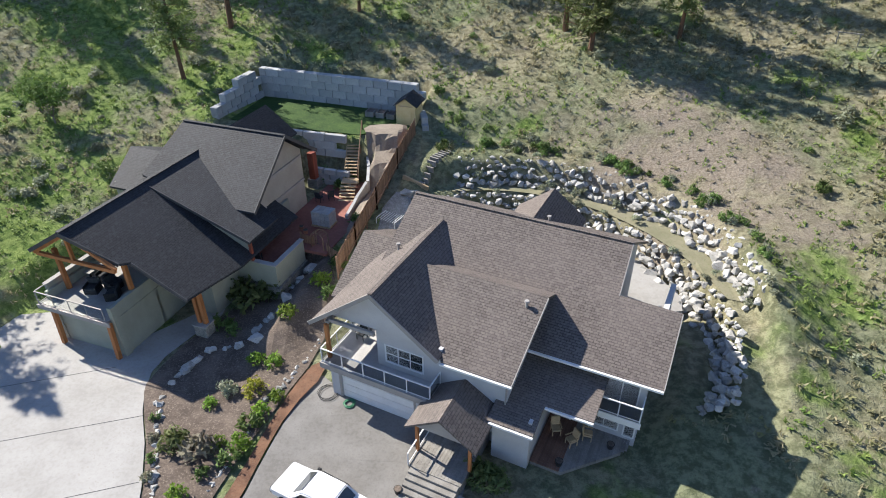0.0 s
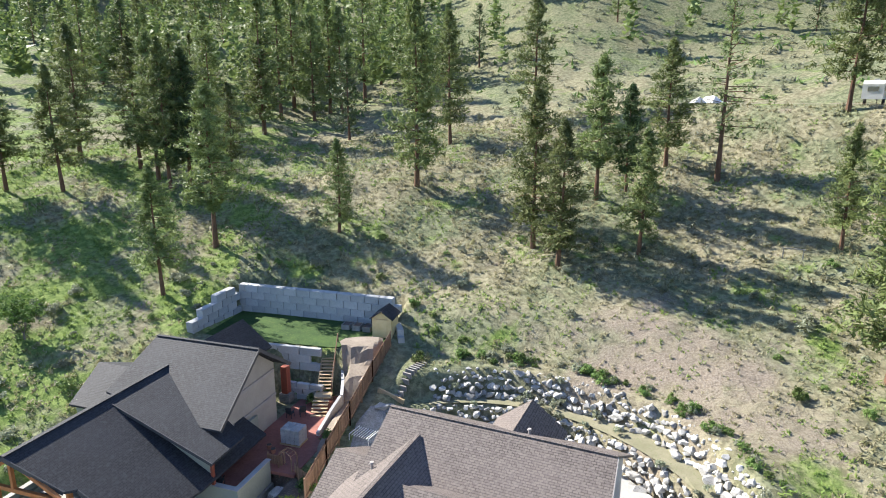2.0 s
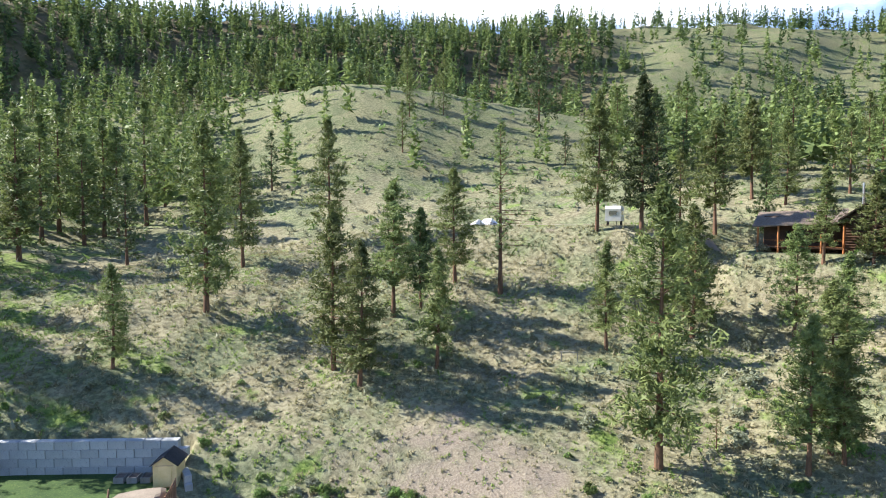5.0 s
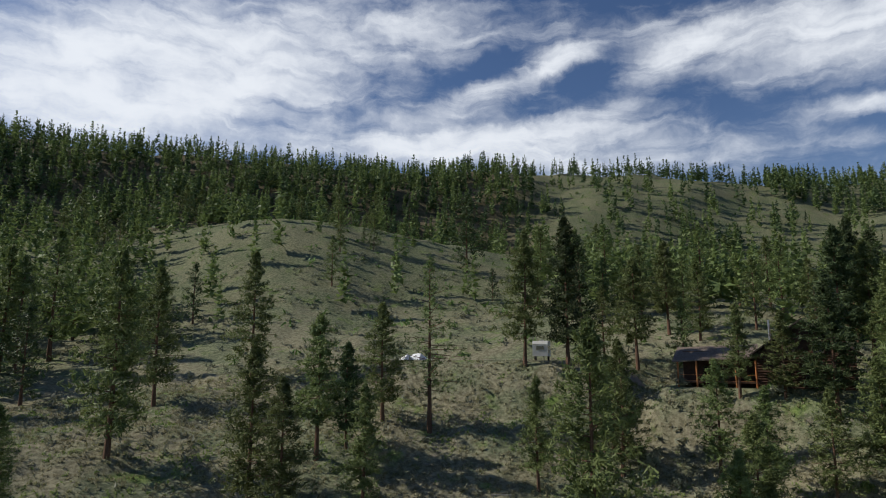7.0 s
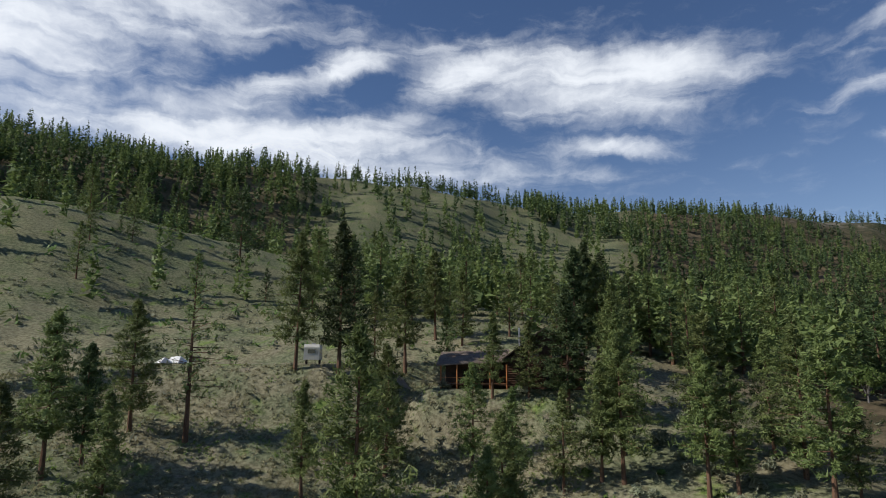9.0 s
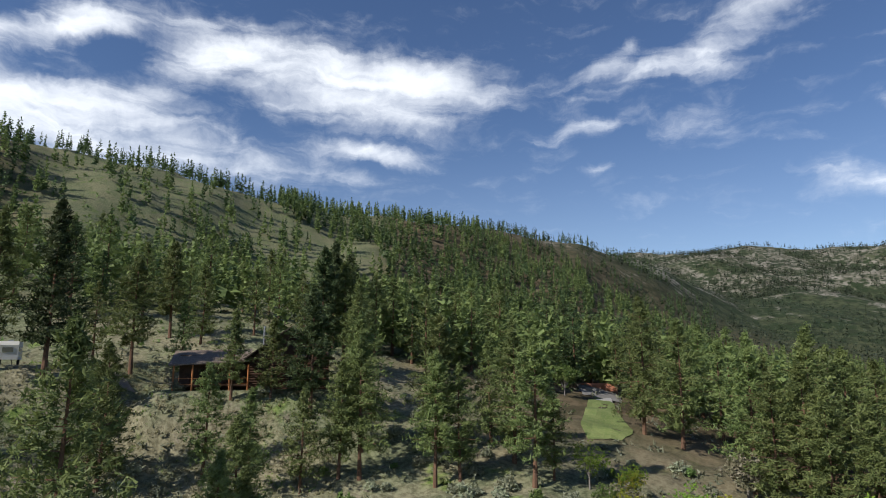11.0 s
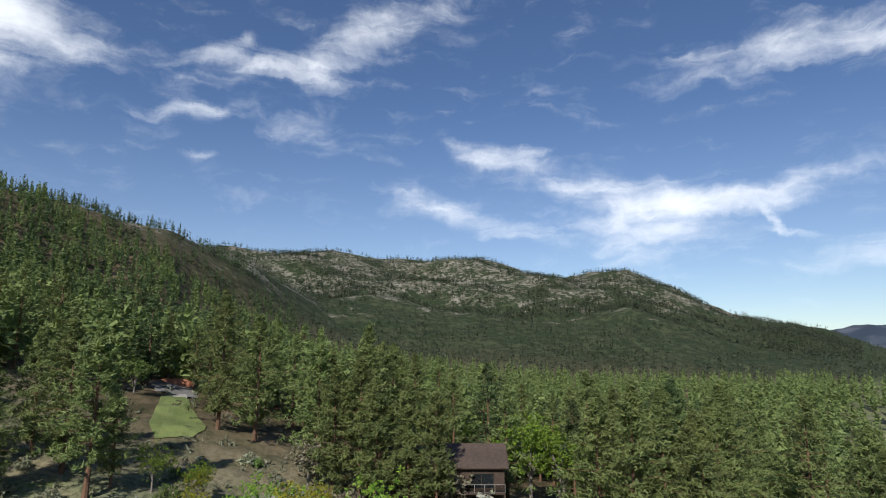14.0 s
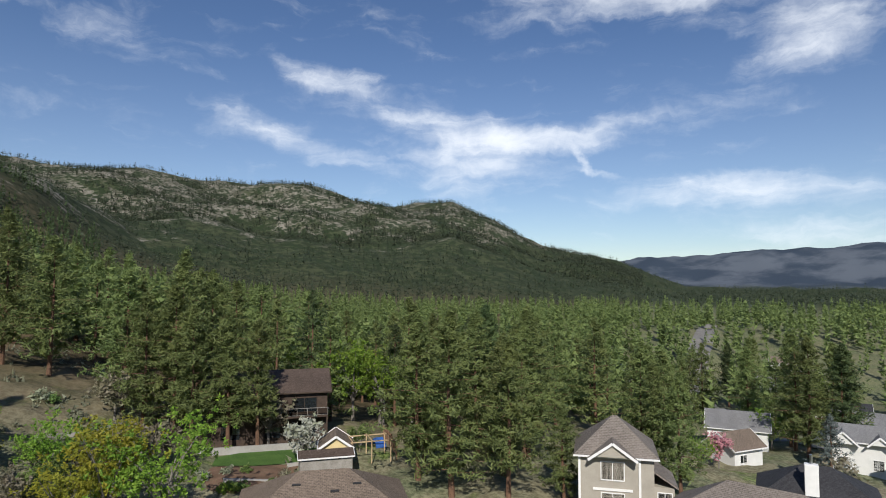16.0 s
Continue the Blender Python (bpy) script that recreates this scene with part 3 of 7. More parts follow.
def ground(x, y):
    x, y = np.asarray(x, float), np.asarray(y, float)
    r = np.hypot(x, y)
    a, b = warp(x, y)
    pa, pb, w = SPOTS
    z = w[-3] + w[-2] * a + w[-1] * b
    for i in range(len(pa)):
        d2 = (a - pa[i]) ** 2 + (b - pb[i]) ** 2
        z = z + w[i] * d2 * np.log(d2 + 1e-12)
    z = z * (1 - smooth((r - 700) / 900)) + (-25 - 20 * smooth((r - 1500) / 2000)) * smooth((r - 700) / 900)
    hill = ridge(x, y, CREST, 0.45, 0.3, 0.06)
    k = smooth((r - 230) / 160)
    z = np.where(k > 0, z * (1 - k) + np.maximum(z, hill) * k, z)
    far = np.maximum(ridge(x, y, RANGE, 0.42, 0.3, 0.2), ridge(x, y, SIERRA, 0.13, 0.2, 0.1))
    k = smooth((r - 600) / 500)
    z = z * (1 - k) + np.maximum(z, far) * k
    wild = smooth((r - 25) / 60)
    z = z + wild * (0.55 * lump(x, y, 23, 1) + 0.22 * lump(x, y, 7.5, 2)) + smooth((r - 120) / 200) * (2.2 * lump(x, y, 85, 4) + 0.8 * lump(x, y, 30, 6)) + smooth((r - 900) / 800) * 14 * lump(x, y, 420, 5)
    z = z + 13.5 * np.exp(-((x - 82) / 62) ** 2 - ((y - 205) / 44) ** 2) - 9 * np.exp(-((x - 8) / 26) ** 2 - ((y - 195) / 50) ** 2)
    h, k = arc_height(x, y)
    z = z * (1 - k) + h * k
    for cx, cy, hu, hv, turn, soft, h in PADS:
        k = block(x, y, cx, cy, hu, hv, turn, soft)
        z = z * (1 - k) + h * k
    return z


# level places: centre, half sizes, turn, soft edge, height
PADS = ((-22.5, 22.0, 8.6, 10.6, -20, 2.2, -0.06), (-3.0, 20.5, 9.5, 8.5, -26.2, 3, -0.06), (4.0, 31.0, 9.0, 9.0, -26.2, 2.4, 0.0), (-20.0, 38.5, 8.0, 9.5, -20, 2.5, -0.02), (-14.8, 47.2, 8.2, 4.4, -20, 1.2, 2.1), (-9.6, 50.0, 2.7, 3.4, -6, 0.7, 2.05), (-11.2, 58.4, 8.6, 4.6, -15, 0.7, 5.96),
        (57, 92, 19, 7, -50, 9, 27.5), (80.5, 57.0, 12, 6, -57, 7, 23.9), (78, -28, 9, 6, -109, 6, 8.4), (72.0, -25.5, 7, 3.5, -109, 3, 7.9))


# ---- mesh helpers ----
class Shape:
    """Corner points and faces of one mesh."""

    def __init__(self):
        self.v, self.f = [], []

    def add(self, v, f):
        n = len(self.v)
        self.v += [tuple(p) for p in v]
        self.f += [tuple(i + n for i in q) for q in f]
        return self

    def box(self, x0, x1, y0, y1, z0, z1, c=0.0):
        """A box; c: chamfer of its upright and top edges."""
        if c:
            ring = [(x0 + c, y0), (x1 - c, y0), (x1, y0 + c), (x1, y1 - c), (x1 - c, y1), (x0 + c, y1), (x0, y1 - c), (x0, y0 + c)]
            top = [(min(max(x, x0 + c), x1 - c), min(max(y, y0 + c), y1 - c)) for x, y in ring]
            v = [(x, y, z0) for x, y in ring] + [(x, y, z1 - c) for x, y in ring] + [(x, y, z1) for x, y in ((x0 + c, y0 + c), (x1 - c, y0 + c), (x1 - c, y1 - c), (x0 + c, y1 - c))]
            f = [tuple(range(7, -1, -1))] + [(i, (i + 1) % 8, 8 + (i + 1) % 8, 8 + i) for i in range(8)]
            f += [(8, 9, 17, 16), (9, 10, 17), (10, 11, 18, 17), (11, 12, 18), (12, 13, 19, 18), (13, 14, 19), (14, 15, 16, 19), (15, 8, 16), (16, 17, 18, 19)]
            return self.add(v, f)
        v = [(x, y, z) for z in (z0, z1) for x, y in ((x0, y0), (x1, y0), (x1, y1), (x0, y1))]
        return self.add(v, [(3, 2, 1, 0), (4, 5, 6, 7), (0, 1, 5, 4), (1, 2, 6, 5), (2, 3, 7, 6), (3, 0, 4, 7)])

    def slab(self, pts, down):
        """A sheet with corners pts, thickened straight down."""
        n = len(pts)
        v = list(pts) + [(x, y, z - down) for x, y, z in pts]
        return self.add(v, [tuple(range(n)), tuple(range(2 * n - 1, n - 1, -1))] + [(i + n, (i + 1) % n + n, (i + 1) % n, i) for i in range(n)])

    def prism(self, pts, axis, a, b):
        """A flat outline pushed from a to b along x (0), y (1) or z (2)."""
        n = len(pts)
        put = {0: lambda p, t: (t, p[0], p[1]), 1: lambda p, t: (p[0], t, p[1]), 2: lambda p, t: (p[0], p[1], t)}[axis]
        v = [put(p, a) for p in pts] + [put(p, b) for p in pts]
        return self.add(v, [tuple(range(n - 1, -1, -1)), tuple(range(n, 2 * n))] + [(i, (i + 1) % n, (i + 1) % n + n, i + n) for i in range(n)])

    def tube(self, p, q, r0, r1=None, n=8, cap=True):
        p, q = Vector(p), Vector(q)
        r1 = r0 if r1 is None else r1
        w = (q - p).normalized()
        a = w.orthogonal().normalized()
        b = w.cross(a)
        v = [p + (a * math.cos(i * math.tau / n) + b * math.sin(i * math.tau / n)) * r0 for i in range(n)] + [q + (a * math.cos(i * math.tau / n) + b * math.sin(i * math.tau / n)) * r1 for i in range(n)]
        f = [(i, (i + 1) % n, (i + 1) % n + n, i + n) for i in range(n)]
        return self.add(v, f + ([tuple(range(n - 1, -1, -1)), tuple(range(n, 2 * n))] if cap else []))

    def beam(self, p, q, w, h):
        """A square timber from p to q."""
        p, q = Vector(p), Vector(q)
        d = (q - p).normalized()
        s = d.cross(Vector((0, 0, 1)))
        s = Vector((1, 0, 0)) if s.length < 1e-3 else s.normalized()
        t = s.cross(d)
        v = [e + s * (a * w / 2) + t * (b * h / 2) for e in (p, q) for a, b in ((-1, -1), (1, -1), (1, 1), (-1, 1))]
        return self.add(v, [(3, 2, 1, 0), (4, 5, 6, 7), (0, 1, 5, 4), (1, 2, 6, 5), (2, 3, 7, 6), (3, 0, 4, 7)])

    def mesh(self, name, flat=True):
        m = bpy.data.meshes.new(name)
        m.from_pydata([tuple(p) for p in self.v], [], self.f)
        bm = bmesh.new()
        bm.from_mesh(m)
        bmesh.ops.recalc_face_normals(bm, faces=bm.faces)
        bm.to_mesh(m)
        bm.free()
        return m


def array_mesh(name, v, f):
    """A mesh from arrays of corner points and triangles or quads."""
    m = bpy.data.meshes.new(name)
    n, k = f.shape
    m.vertices.add(len(v)), m.loops.add(n * k), m.polygons.add(n)
    m.vertices.foreach_set("co", np.asarray(v, np.float32).ravel())
    m.loops.foreach_set("vertex_index", np.asarray(f, np.int32).ravel())
    m.polygons.foreach_set("loop_start", np.arange(n, dtype=np.int32) * k)
    m.update(calc_edges=True)
    return m


def part(name, shape, mat, parent, label=""):
    data = shape.mesh(name) if isinstance(shape, Shape) else shape
    if not data.materials:
        data.materials.append(mat)
    ob = new(name, data)
    ob.parent = parent
    return tagged(ob, label)


def thing(name, m, label, category, group="", kind=""):
    ob = new(name)
    ob.matrix_world = m
    ob.empty_display_size = 0.2
    return tagged(ob, label, category, group, kind)


def solid(name, shape, mat, label, category="", group="", kind="", m=None):
    data = shape.mesh(name) if isinstance(shape, Shape) else shape
    data.materials.append(mat)
    ob = new(name, data)
    if m is not None:
        ob.matrix_world = m
    return tagged(ob, label, category, group, kind)


def gz(x, y):
    return float(ground(np.array([x]), np.array([y]))[0])


RNG = np.random.default_rng(11)


# ---- the ground ----
def build_ground():
    az = np.radians(np.concatenate([np.linspace(-48, 172, 450), np.linspace(172, 312, 60)[1:-1]]))
    r = np.concatenate([[0.01, 4, 9], np.exp(np.linspace(math.log(14), math.log(110), 170)), np.exp(np.linspace(math.log(112), math.log(4700), 150))])
    rr, aa = np.meshgrid(r, az)
    x, y = rr * np.sin(aa), rr * np.cos(aa)
    z = ground(x, y)
    v = np.stack([x, y, z], -1).reshape(-1, 3)
    n, k = len(az), len(r)
    i = np.arange(n)[:, None]
    j = np.arange(k - 1)[None]
    a, b = i * k + j, ((i + 1) % n) * k + j
    f = np.stack([a, b, b + 1, a + 1], -1).reshape(-1, 4)
    m = array_mesh("ground", v, f)
    for p in m.polygons:
        p.use_smooth = True
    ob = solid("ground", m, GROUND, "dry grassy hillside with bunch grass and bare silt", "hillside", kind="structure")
    return ob


def drape(name, outline, mat, label, category, lift=0.02, step=0.6, kind="structure", level=None, thick=0.0):
    """A patch of surfacing inside an outline, following the ground."""
    o = np.array(outline, float)
    bm = bmesh.new()
    bm.faces.new([bm.verts.new((p[0], p[1], 0)) for p in o])
    if level is None:
        for axis in (0, 1):
            for c in np.arange(o[:, axis].min() + step, o[:, axis].max(), step):
                co, no = [0, 0, 0], [0, 0, 0]
                co[axis], no[axis] = c, 1
                bmesh.ops.bisect_plane(bm, geom=bm.verts[:] + bm.edges[:] + bm.faces[:], plane_co=co, plane_no=no)
    bmesh.ops.triangulate(bm, faces=[f for f in bm.faces if len(f.verts) > 4])
    p = np.array([v.co[:2] for v in bm.verts])
    z = ground(p[:, 0], p[:, 1]) + lift if level is None else np.full(len(p), level)
    for v, h in zip(bm.verts, z):
        v.co.z = h
    if thick:
        made = bmesh.ops.extrude_face_region(bm, geom=bm.faces[:])
        for g in made["geom"]:
            if isinstance(g, bmesh.types.BMVert):
                g.co.z -= thick
        bmesh.ops.recalc_face_normals(bm, faces=bm.faces)
    else:
        bmesh.ops.recalc_face_normals(bm, faces=bm.faces)
        for f in bm.faces:
            if f.normal.z < 0:
                f.normal_flip()
    m = bpy.data.meshes.new(name)
    bm.to_mesh(m)
    bm.free()
    return solid(name, m, mat, label, category, kind=kind)


def rounded(outline, times=2):
    """Corner cutting, for curved edges."""
    p = [Vector(q) for q in outline]
    for _ in range(times):
        p = [q for a, b in zip(p, p[1:] + p[:1]) for q in (a.lerp(b, 0.25), a.lerp(b, 0.75))]
    return [tuple(q) for q in p]


build_ground()


# ---- parts that houses share ----
def window(parent, at, width, height, facing, bars=(1, 0), trim=WHITE, depth=0.1):
    """A framed window. at: middle of its foot on the wall face; facing: degrees that its outside looks, from -y."""
    m = Matrix.Translation(at) @ Euler((0, 0, radians(facing))).to_matrix().to_4x4()
    w, h, t = width / 2, height, 0.08
    s = Shape().box(-w - t, -w, -0.05, depth, -t, h + t).box(w, w + t, -0.05, depth, -t, h + t).box(-w, w, -0.05, depth, h, h + t).box(-w, w, -0.08, depth, -t, 0)
    fr = part("window", s, trim, parent)
    fr.matrix_local = m
    for i in range(bars[0]):
        x = -w + (i + 1) * width / (bars[0] + 1)
        part("mullion", Shape().box(x - 0.03, x + 0.03, -0.03, 0.03, 0, h), trim, fr)
    for i in range(bars[1]):
        z = (i + 1) * h / (bars[1] + 1)
        part("mullion", Shape().box(-w, w, -0.025, 0.02, z - 0.025, z + 0.025), trim, fr)
    part("pane", Shape().box(-w, w, 0.0, 0.015, 0, h), PANE, fr)
    return fr


def railing(parent, a, b, z, height=1.0, gaps=3, mat=WHITE, infill=GLASS, thick=0.05):
    """Posts, two rails and panels from a to b."""
    a, b = Vector((*a, z)), Vector((*b, z))
    up = Vector((0, 0, height))
    part("top_rail", Shape().beam(a + up, b + up, 0.07, 0.05), mat, parent)
    part("bottom_rail", Shape().beam(a + up * 0.1, b + up * 0.1, 0.04, 0.04), mat, parent)
    for i in range(gaps + 1):
        p = a.lerp(b, i / gaps)
        part("post", Shape().beam(p, p + up, thick, thick), mat, parent)
        if i < gaps and infill:
            q = a.lerp(b, (i + 1) / gaps)
            d = (q - p).normalized() * 0.05
            pane = part("panel", Shape().beam((p + d) + up * 0.53, (q - d) + up * 0.53, 0.012, height * 0.8), infill, parent)
            pane.visible_shadow = infill is not GLASS


def gable_points(ridge_u, ridge_z, half, drop):
    return [(ridge_u - half, ridge_z - drop), (ridge_u, ridge_z), (ridge_u + half, ridge_z - drop)]


def chair(m, mat=BLACK, seat_mat=DARK_CLOTH, label="black metal patio chair with dark cushion", name="patio_chair"):
    c = thing(name, m, label, "chair", "patio chairs")
    part("seat", Shape().box(-0.25, 0.25, -0.25, 0.25, 0.38, 0.46, 0.03), seat_mat, c)
    part("backrest", Shape().prism([(0.2, 0.44), (0.27, 0.44), (0.36, 1.0), (0.29, 1.0)], 0, -0.25, 0.25), seat_mat, c)
    for x in (-0.22, 0.22):
        for y in (-0.22, 0.24):
            part("leg", Shape().box(x - 0.02, x + 0.02, y - 0.02, y + 0.02, 0, 0.39), mat, c)
        part("armrest", Shape().box(x * 1.15 - 0.03, x * 1.15 + 0.03, -0.25, 0.28, 0.6, 0.64), mat, c)
    return c


# ---- grey-roofed house with the double garage ----
HOUSE_A = pose(-6.66, 26.95, 0, 0, 0, -26.2)


def house_a():
    h = thing("house", HOUSE_A, "two-storey house with grey stucco and taupe shingle roof", "house")
    S = 0.55
    main = lambda v: 9.0 - S * (10.36 - v)
    # walls
    part("garage_wall", Shape().box(0, 0.7, 0, 0.25, 0, 2.8).box(5.6, 7, 0, 0.25, 0, 2.8).box(0.7, 5.6, 0, 0.25, 2.22, 2.8).box(0, 0.25, 0.25, 9, 0, 2.8).box(6.75, 7, 0.25, 3, 0, 2.8), STUCCO, h)
    part("upper_wall", Shape().box(2.9, 7.0, 0.8, 1.05, 2.9, 5.6).box(2.9, 3.15, 1.05, 6, 2.9, 5.6).box(0.3, 3, 5.8, 6.05, 2.9, 6.0).box(0.3, 0.55, 6, 14, 0, 6.3).box(7.0, 10.8, 0.8, 1.05, 0, 5.3).box(10.55, 10.8, 1.05, 4, 0, 5.2), STUCCO, h)
    part("gable_wall", Shape().prism([(-0.45, 5.75), (6.45, 5.75), (3.0, 8.2)], 1, 0.55, 0.75), STUCCO, h)
    part("east_wall", Shape().box(10.8, 17.3, 3.9, 4.15, 0, 5.3).prism([(4.15, 0), (12.5, 0), (12.5, 5.5), (7.0, 7.0), (4.15, 5.2)], 0, 17.0, 17.3).box(14.2, 17.0, 7.3, 7.55, 0, 6.8).prism([(7.5, 0), (16, 0), (16, 5.7), (10.36, 8.7), (7.5, 7.2)], 0, 14.0, 14.25).box(0.3, 14.2, 15.9, 16.1, 0, 5.6), STUCCO, h)
    part("porch_wall", Shape().box(10.4, 12.45, -0.1, 0.12, 0, 2.9).box(12.25, 12.45, 0.12, 3.9, 0, 3.3).box(10.4, 10.6, 0.12, 1, 0, 3.0), STUCCO, h)
    # roofs
    R = 0.16
    part("main_roof", Shape().slab([(0.4, 10.36, 9.0), (14.55, 10.36, 9.0), (14.65, 7.35, main(7.35)), (18.05, 7.25, main(7.25)), (18.1, 3.4, main(3.4)), (10.4, 3.4, main(3.4)), (4.0, 3.4, main(3.4)), (0.4, 5.0, main(5.0))], R), SHINGLE_A, h)
    part("rear_roof", Shape().slab([(14.55, 10.38, 8.99), (0.4, 10.38, 8.99), (0.4, 16.6, 5.6), (14.85, 16.6, 5.6)], R), SHINGLE_A, h)
    part("rear_gable_roof", Shape().slab([(7.9, 12.0, 7.9), (7.9, 17.0, 7.9), (5.4, 17.0, 6.0), (5.4, 12.0, 6.0)], R).slab([(7.92, 17.0, 7.9), (7.92, 12.0, 7.9), (10.4, 12.0, 6.0), (10.4, 17.0, 6.0)], R), SHINGLE_A_CROSS, h)
    part("upper_roof", Shape().slab([(3.8, 4.95, 7.72), (11.35, 4.95, 7.72), (11.1, 0.35, 5.2), (7.15, 0.35, 5.2)], R).slab([(11.35, 4.97, 7.70), (4.4, 4.97, 7.70), (4.4, 6.9, 6.7), (11.35, 6.9, 6.7)], R), SHINGLE_A, h)
    part("upper_gable", Shape().prism([(1.0, 5.3), (4.95, 7.5), (6.6, 6.7), (4.0, 5.2)], 0, 10.6, 10.8), STUCCO, h)
    part("front_gable_roof", Shape().slab([(3.0, 0.25, 8.35), (3.0, 9.2, 8.35), (-0.95, 9.2, 5.4), (-0.95, -0.15, 5.4)], R).slab([(3.02, 9.2, 8.35), (3.02, 0.25, 8.35), (7.05, 0.15, 5.4), (7.05, 9.2, 5.4)], R), SHINGLE_A_CROSS, h)
    part("west_roof", Shape().slab([(-2.7, 8.6, 6.2), (0.6, 8.6, 6.2), (0.6, 4.0, 3.9), (-2.5, 4.0, 3.9)], R).slab([(0.6, 8.62, 6.19), (-2.7, 8.62, 6.19), (-2.7, 12.5, 4.2), (0.6, 12.5, 4.2)], R), SHINGLE_A, h)
    part("west_wall", Shape().prism([(5.2, 0), (11.8, 0), (11.8, 4.3), (8.6, 5.9), (5.2, 4.2)], 0, -2.2, -2.0).box(-2.0, 0.3, 5.2, 5.4, 0, 4.1), STUCCO, h)
    part("lower_roof", Shape().slab([(10.3, 3.88, 4.5), (15.35, 3.88, 4.5), (15.3, 1.3, 3.62), (12.7, 1.3, 3.62), (12.7, -0.4, 3.0), (10.15, -0.4, 3.0)], 0.2), SHINGLE_A, h)
    part("entry_roof", Shape().slab([(8.4, -2.45, 4.1), (8.4, 0.8, 4.1), (6.4, 0.8, 2.8), (6.4, -2.5, 2.8)], 0.14).slab([(8.42, 0.8, 4.1), (8.42, -2.45, 4.1), (10.5, -2.55, 2.8), (10.5, 0.8, 2.8)], 0.14), SHINGLE_A_CROSS, h)
    part("entry_gable", Shape().prism([(6.7, 2.75), (10.2, 2.75), (8.4, 3.9)], 1, -2.2, -2.05), GREY_TRIM, h)
    # fascias and gutters
    part("fascia", Shape().beam((-0.97, -0.2, 5.32), (3.0, 0.2, 8.27), 0.06, 0.24).beam((3.0, 0.2, 8.27), (7.07, 0.1, 5.32), 0.06, 0.24), GREY_TRIM, h)
    for a, b in (((7.1, 0.28, 5.08), (11.15, 0.28, 5.08)), ((10.8, 3.33, 5.07), (18.12, 3.33, 5.07)), ((10.15, -0.47, 2.88), (12.7, -0.47, 2.88)), ((12.75, 1.23, 3.5), (15.3, 1.23, 3.5))):
        part("gutter", Shape().beam(a, b, 0.13, 0.12), WHITE, h)
    for a, b in (((18.12, 3.4, 5.1), (18.07, 7.25, 7.2)), ((14.68, 7.35, 7.25), (14.57, 10.36, 8.9)), ((11.13, 0.35, 5.1), (11.37, 4.95, 7.62))):
        part("rake_trim", Shape().beam(a, b, 0.05, 0.2), GREY_TRIM, h)
    part("downpipe", Shape().tube((10.75, 0.7, 0), (10.75, 0.7, 5.0), 0.05), GREY_TRIM, h)
    part("ridge_cap", Shape().beam((0.4, 10.37, 9.02), (14.55, 10.37, 9.02), 0.26, 0.05), SHINGLE_A, h)
    part("ridge_cap", Shape().beam((3.01, 0.25, 8.37), (3.01, 9.0, 8.37), 0.26, 0.05), SHINGLE_A_CROSS, h)
    for u, v in ((10.4, 4.2), (8.8, 13.0), (1.2, 6.5)):
        z = {4.2: 7.35, 13.0: 7.6, 6.5: 7.1}[v]
        vent = part("roof_vent", Shape().tube((u, v, z - 0.3), (u, v, z + 0.3), 0.09, 0.08, 10), GREY_TRIM, h)
        part("vent_cap", Shape().tube((u, v, z + 0.28), (u, v, z + 0.36), 0.15, 0.12, 10), GREY_TRIM, vent)
    # garage door of four panelled leaves
    door = part("garage_door", Shape().box(0.7, 5.6, 0.12, 0.16, 0, 2.22), WHITE, h, "white panelled double garage door")
    for i in range(4):
        part("door_panel", Shape().box(0.74, 5.56, 0.085, 0.118, 0.03 + i * 0.55, 0.54 + i * 0.55, 0.02), WHITE, door)
    part("door_trim", Shape().box(0.56, 0.7, -0.03, 0.0, 0, 2.36).box(5.6, 5.74, -0.03, 0.0, 0, 2.36).box(0.7, 5.6, -0.03, 0.0, 2.22, 2.36), GREY_TRIM, h)
    # deck over the garage
    part("deck", Shape().box(-0.15, 6.95, -0.6, 0.75, 2.8, 3.0).box(-0.15, 2.9, 0.75, 5.8, 2.8, 3.0), material("grey vinyl deck", ((0.40, 0.39, 0.38), (0.48, 0.47, 0.46)), 1, 0.6), h)
    part("deck_fascia", Shape().box(-0.2, 7.0, -0.66, -0.602, 2.62, 3.02).box(-0.21, -0.152, -0.602, 5.8, 2.62, 3.02), GREY_TRIM, h)
    railing(h, (-0.1, -0.52), (6.9, -0.52), 3.0, 1.0, 5, infill=DECK_GLASS)
    railing(h, (-0.1, -0.45), (-0.1, 5.6), 3.0, 1.0, 4, infill=DECK_GLASS)
    railing(h, (6.9, -0.45), (6.9, 0.75), 3.0, 1.0, 1, infill=DECK_GLASS)
    part("deck_post", Shape().beam((0.1, 0.0, 3.0), (0.1, 0.0, 5.5), 0.2, 0.2), CEDAR, h)
    part("deck_beam", Shape().beam((0.1, 0.05, 5.55), (0.1, 5.8, 5.55), 0.2, 0.24).beam((0.0, 0.3, 5.6), (3.1, 0.3, 5.6), 0.18, 0.22), GREY_TRIM, h)
    # windows
    window(h, (4.65, 0.8, 3.45), 2.3, 1.15, 0, (2, 1))
    window(h, (12.0, 3.9, 3.95 + 0.6), 0.9, 0.55, 0, (1, 0))
    window(h, (16.1, 3.9, 3.0), 1.7, 2.0, 0, (1, 0))
    window(h, (15.5, 3.9, 0.9), 1.5, 0.7, 0, (1, 0))
    window(h, (13.0, 3.9, 1.0), 1.0, 1.2, 0, (0, 0))
    window(h, (14.2, 3.9, 0.1), 1.0, 2.0, 0, (0, 0))
    window(h, (16.9, 3.9, 0.7), 0.5, 1.0, 0, (0, 0))
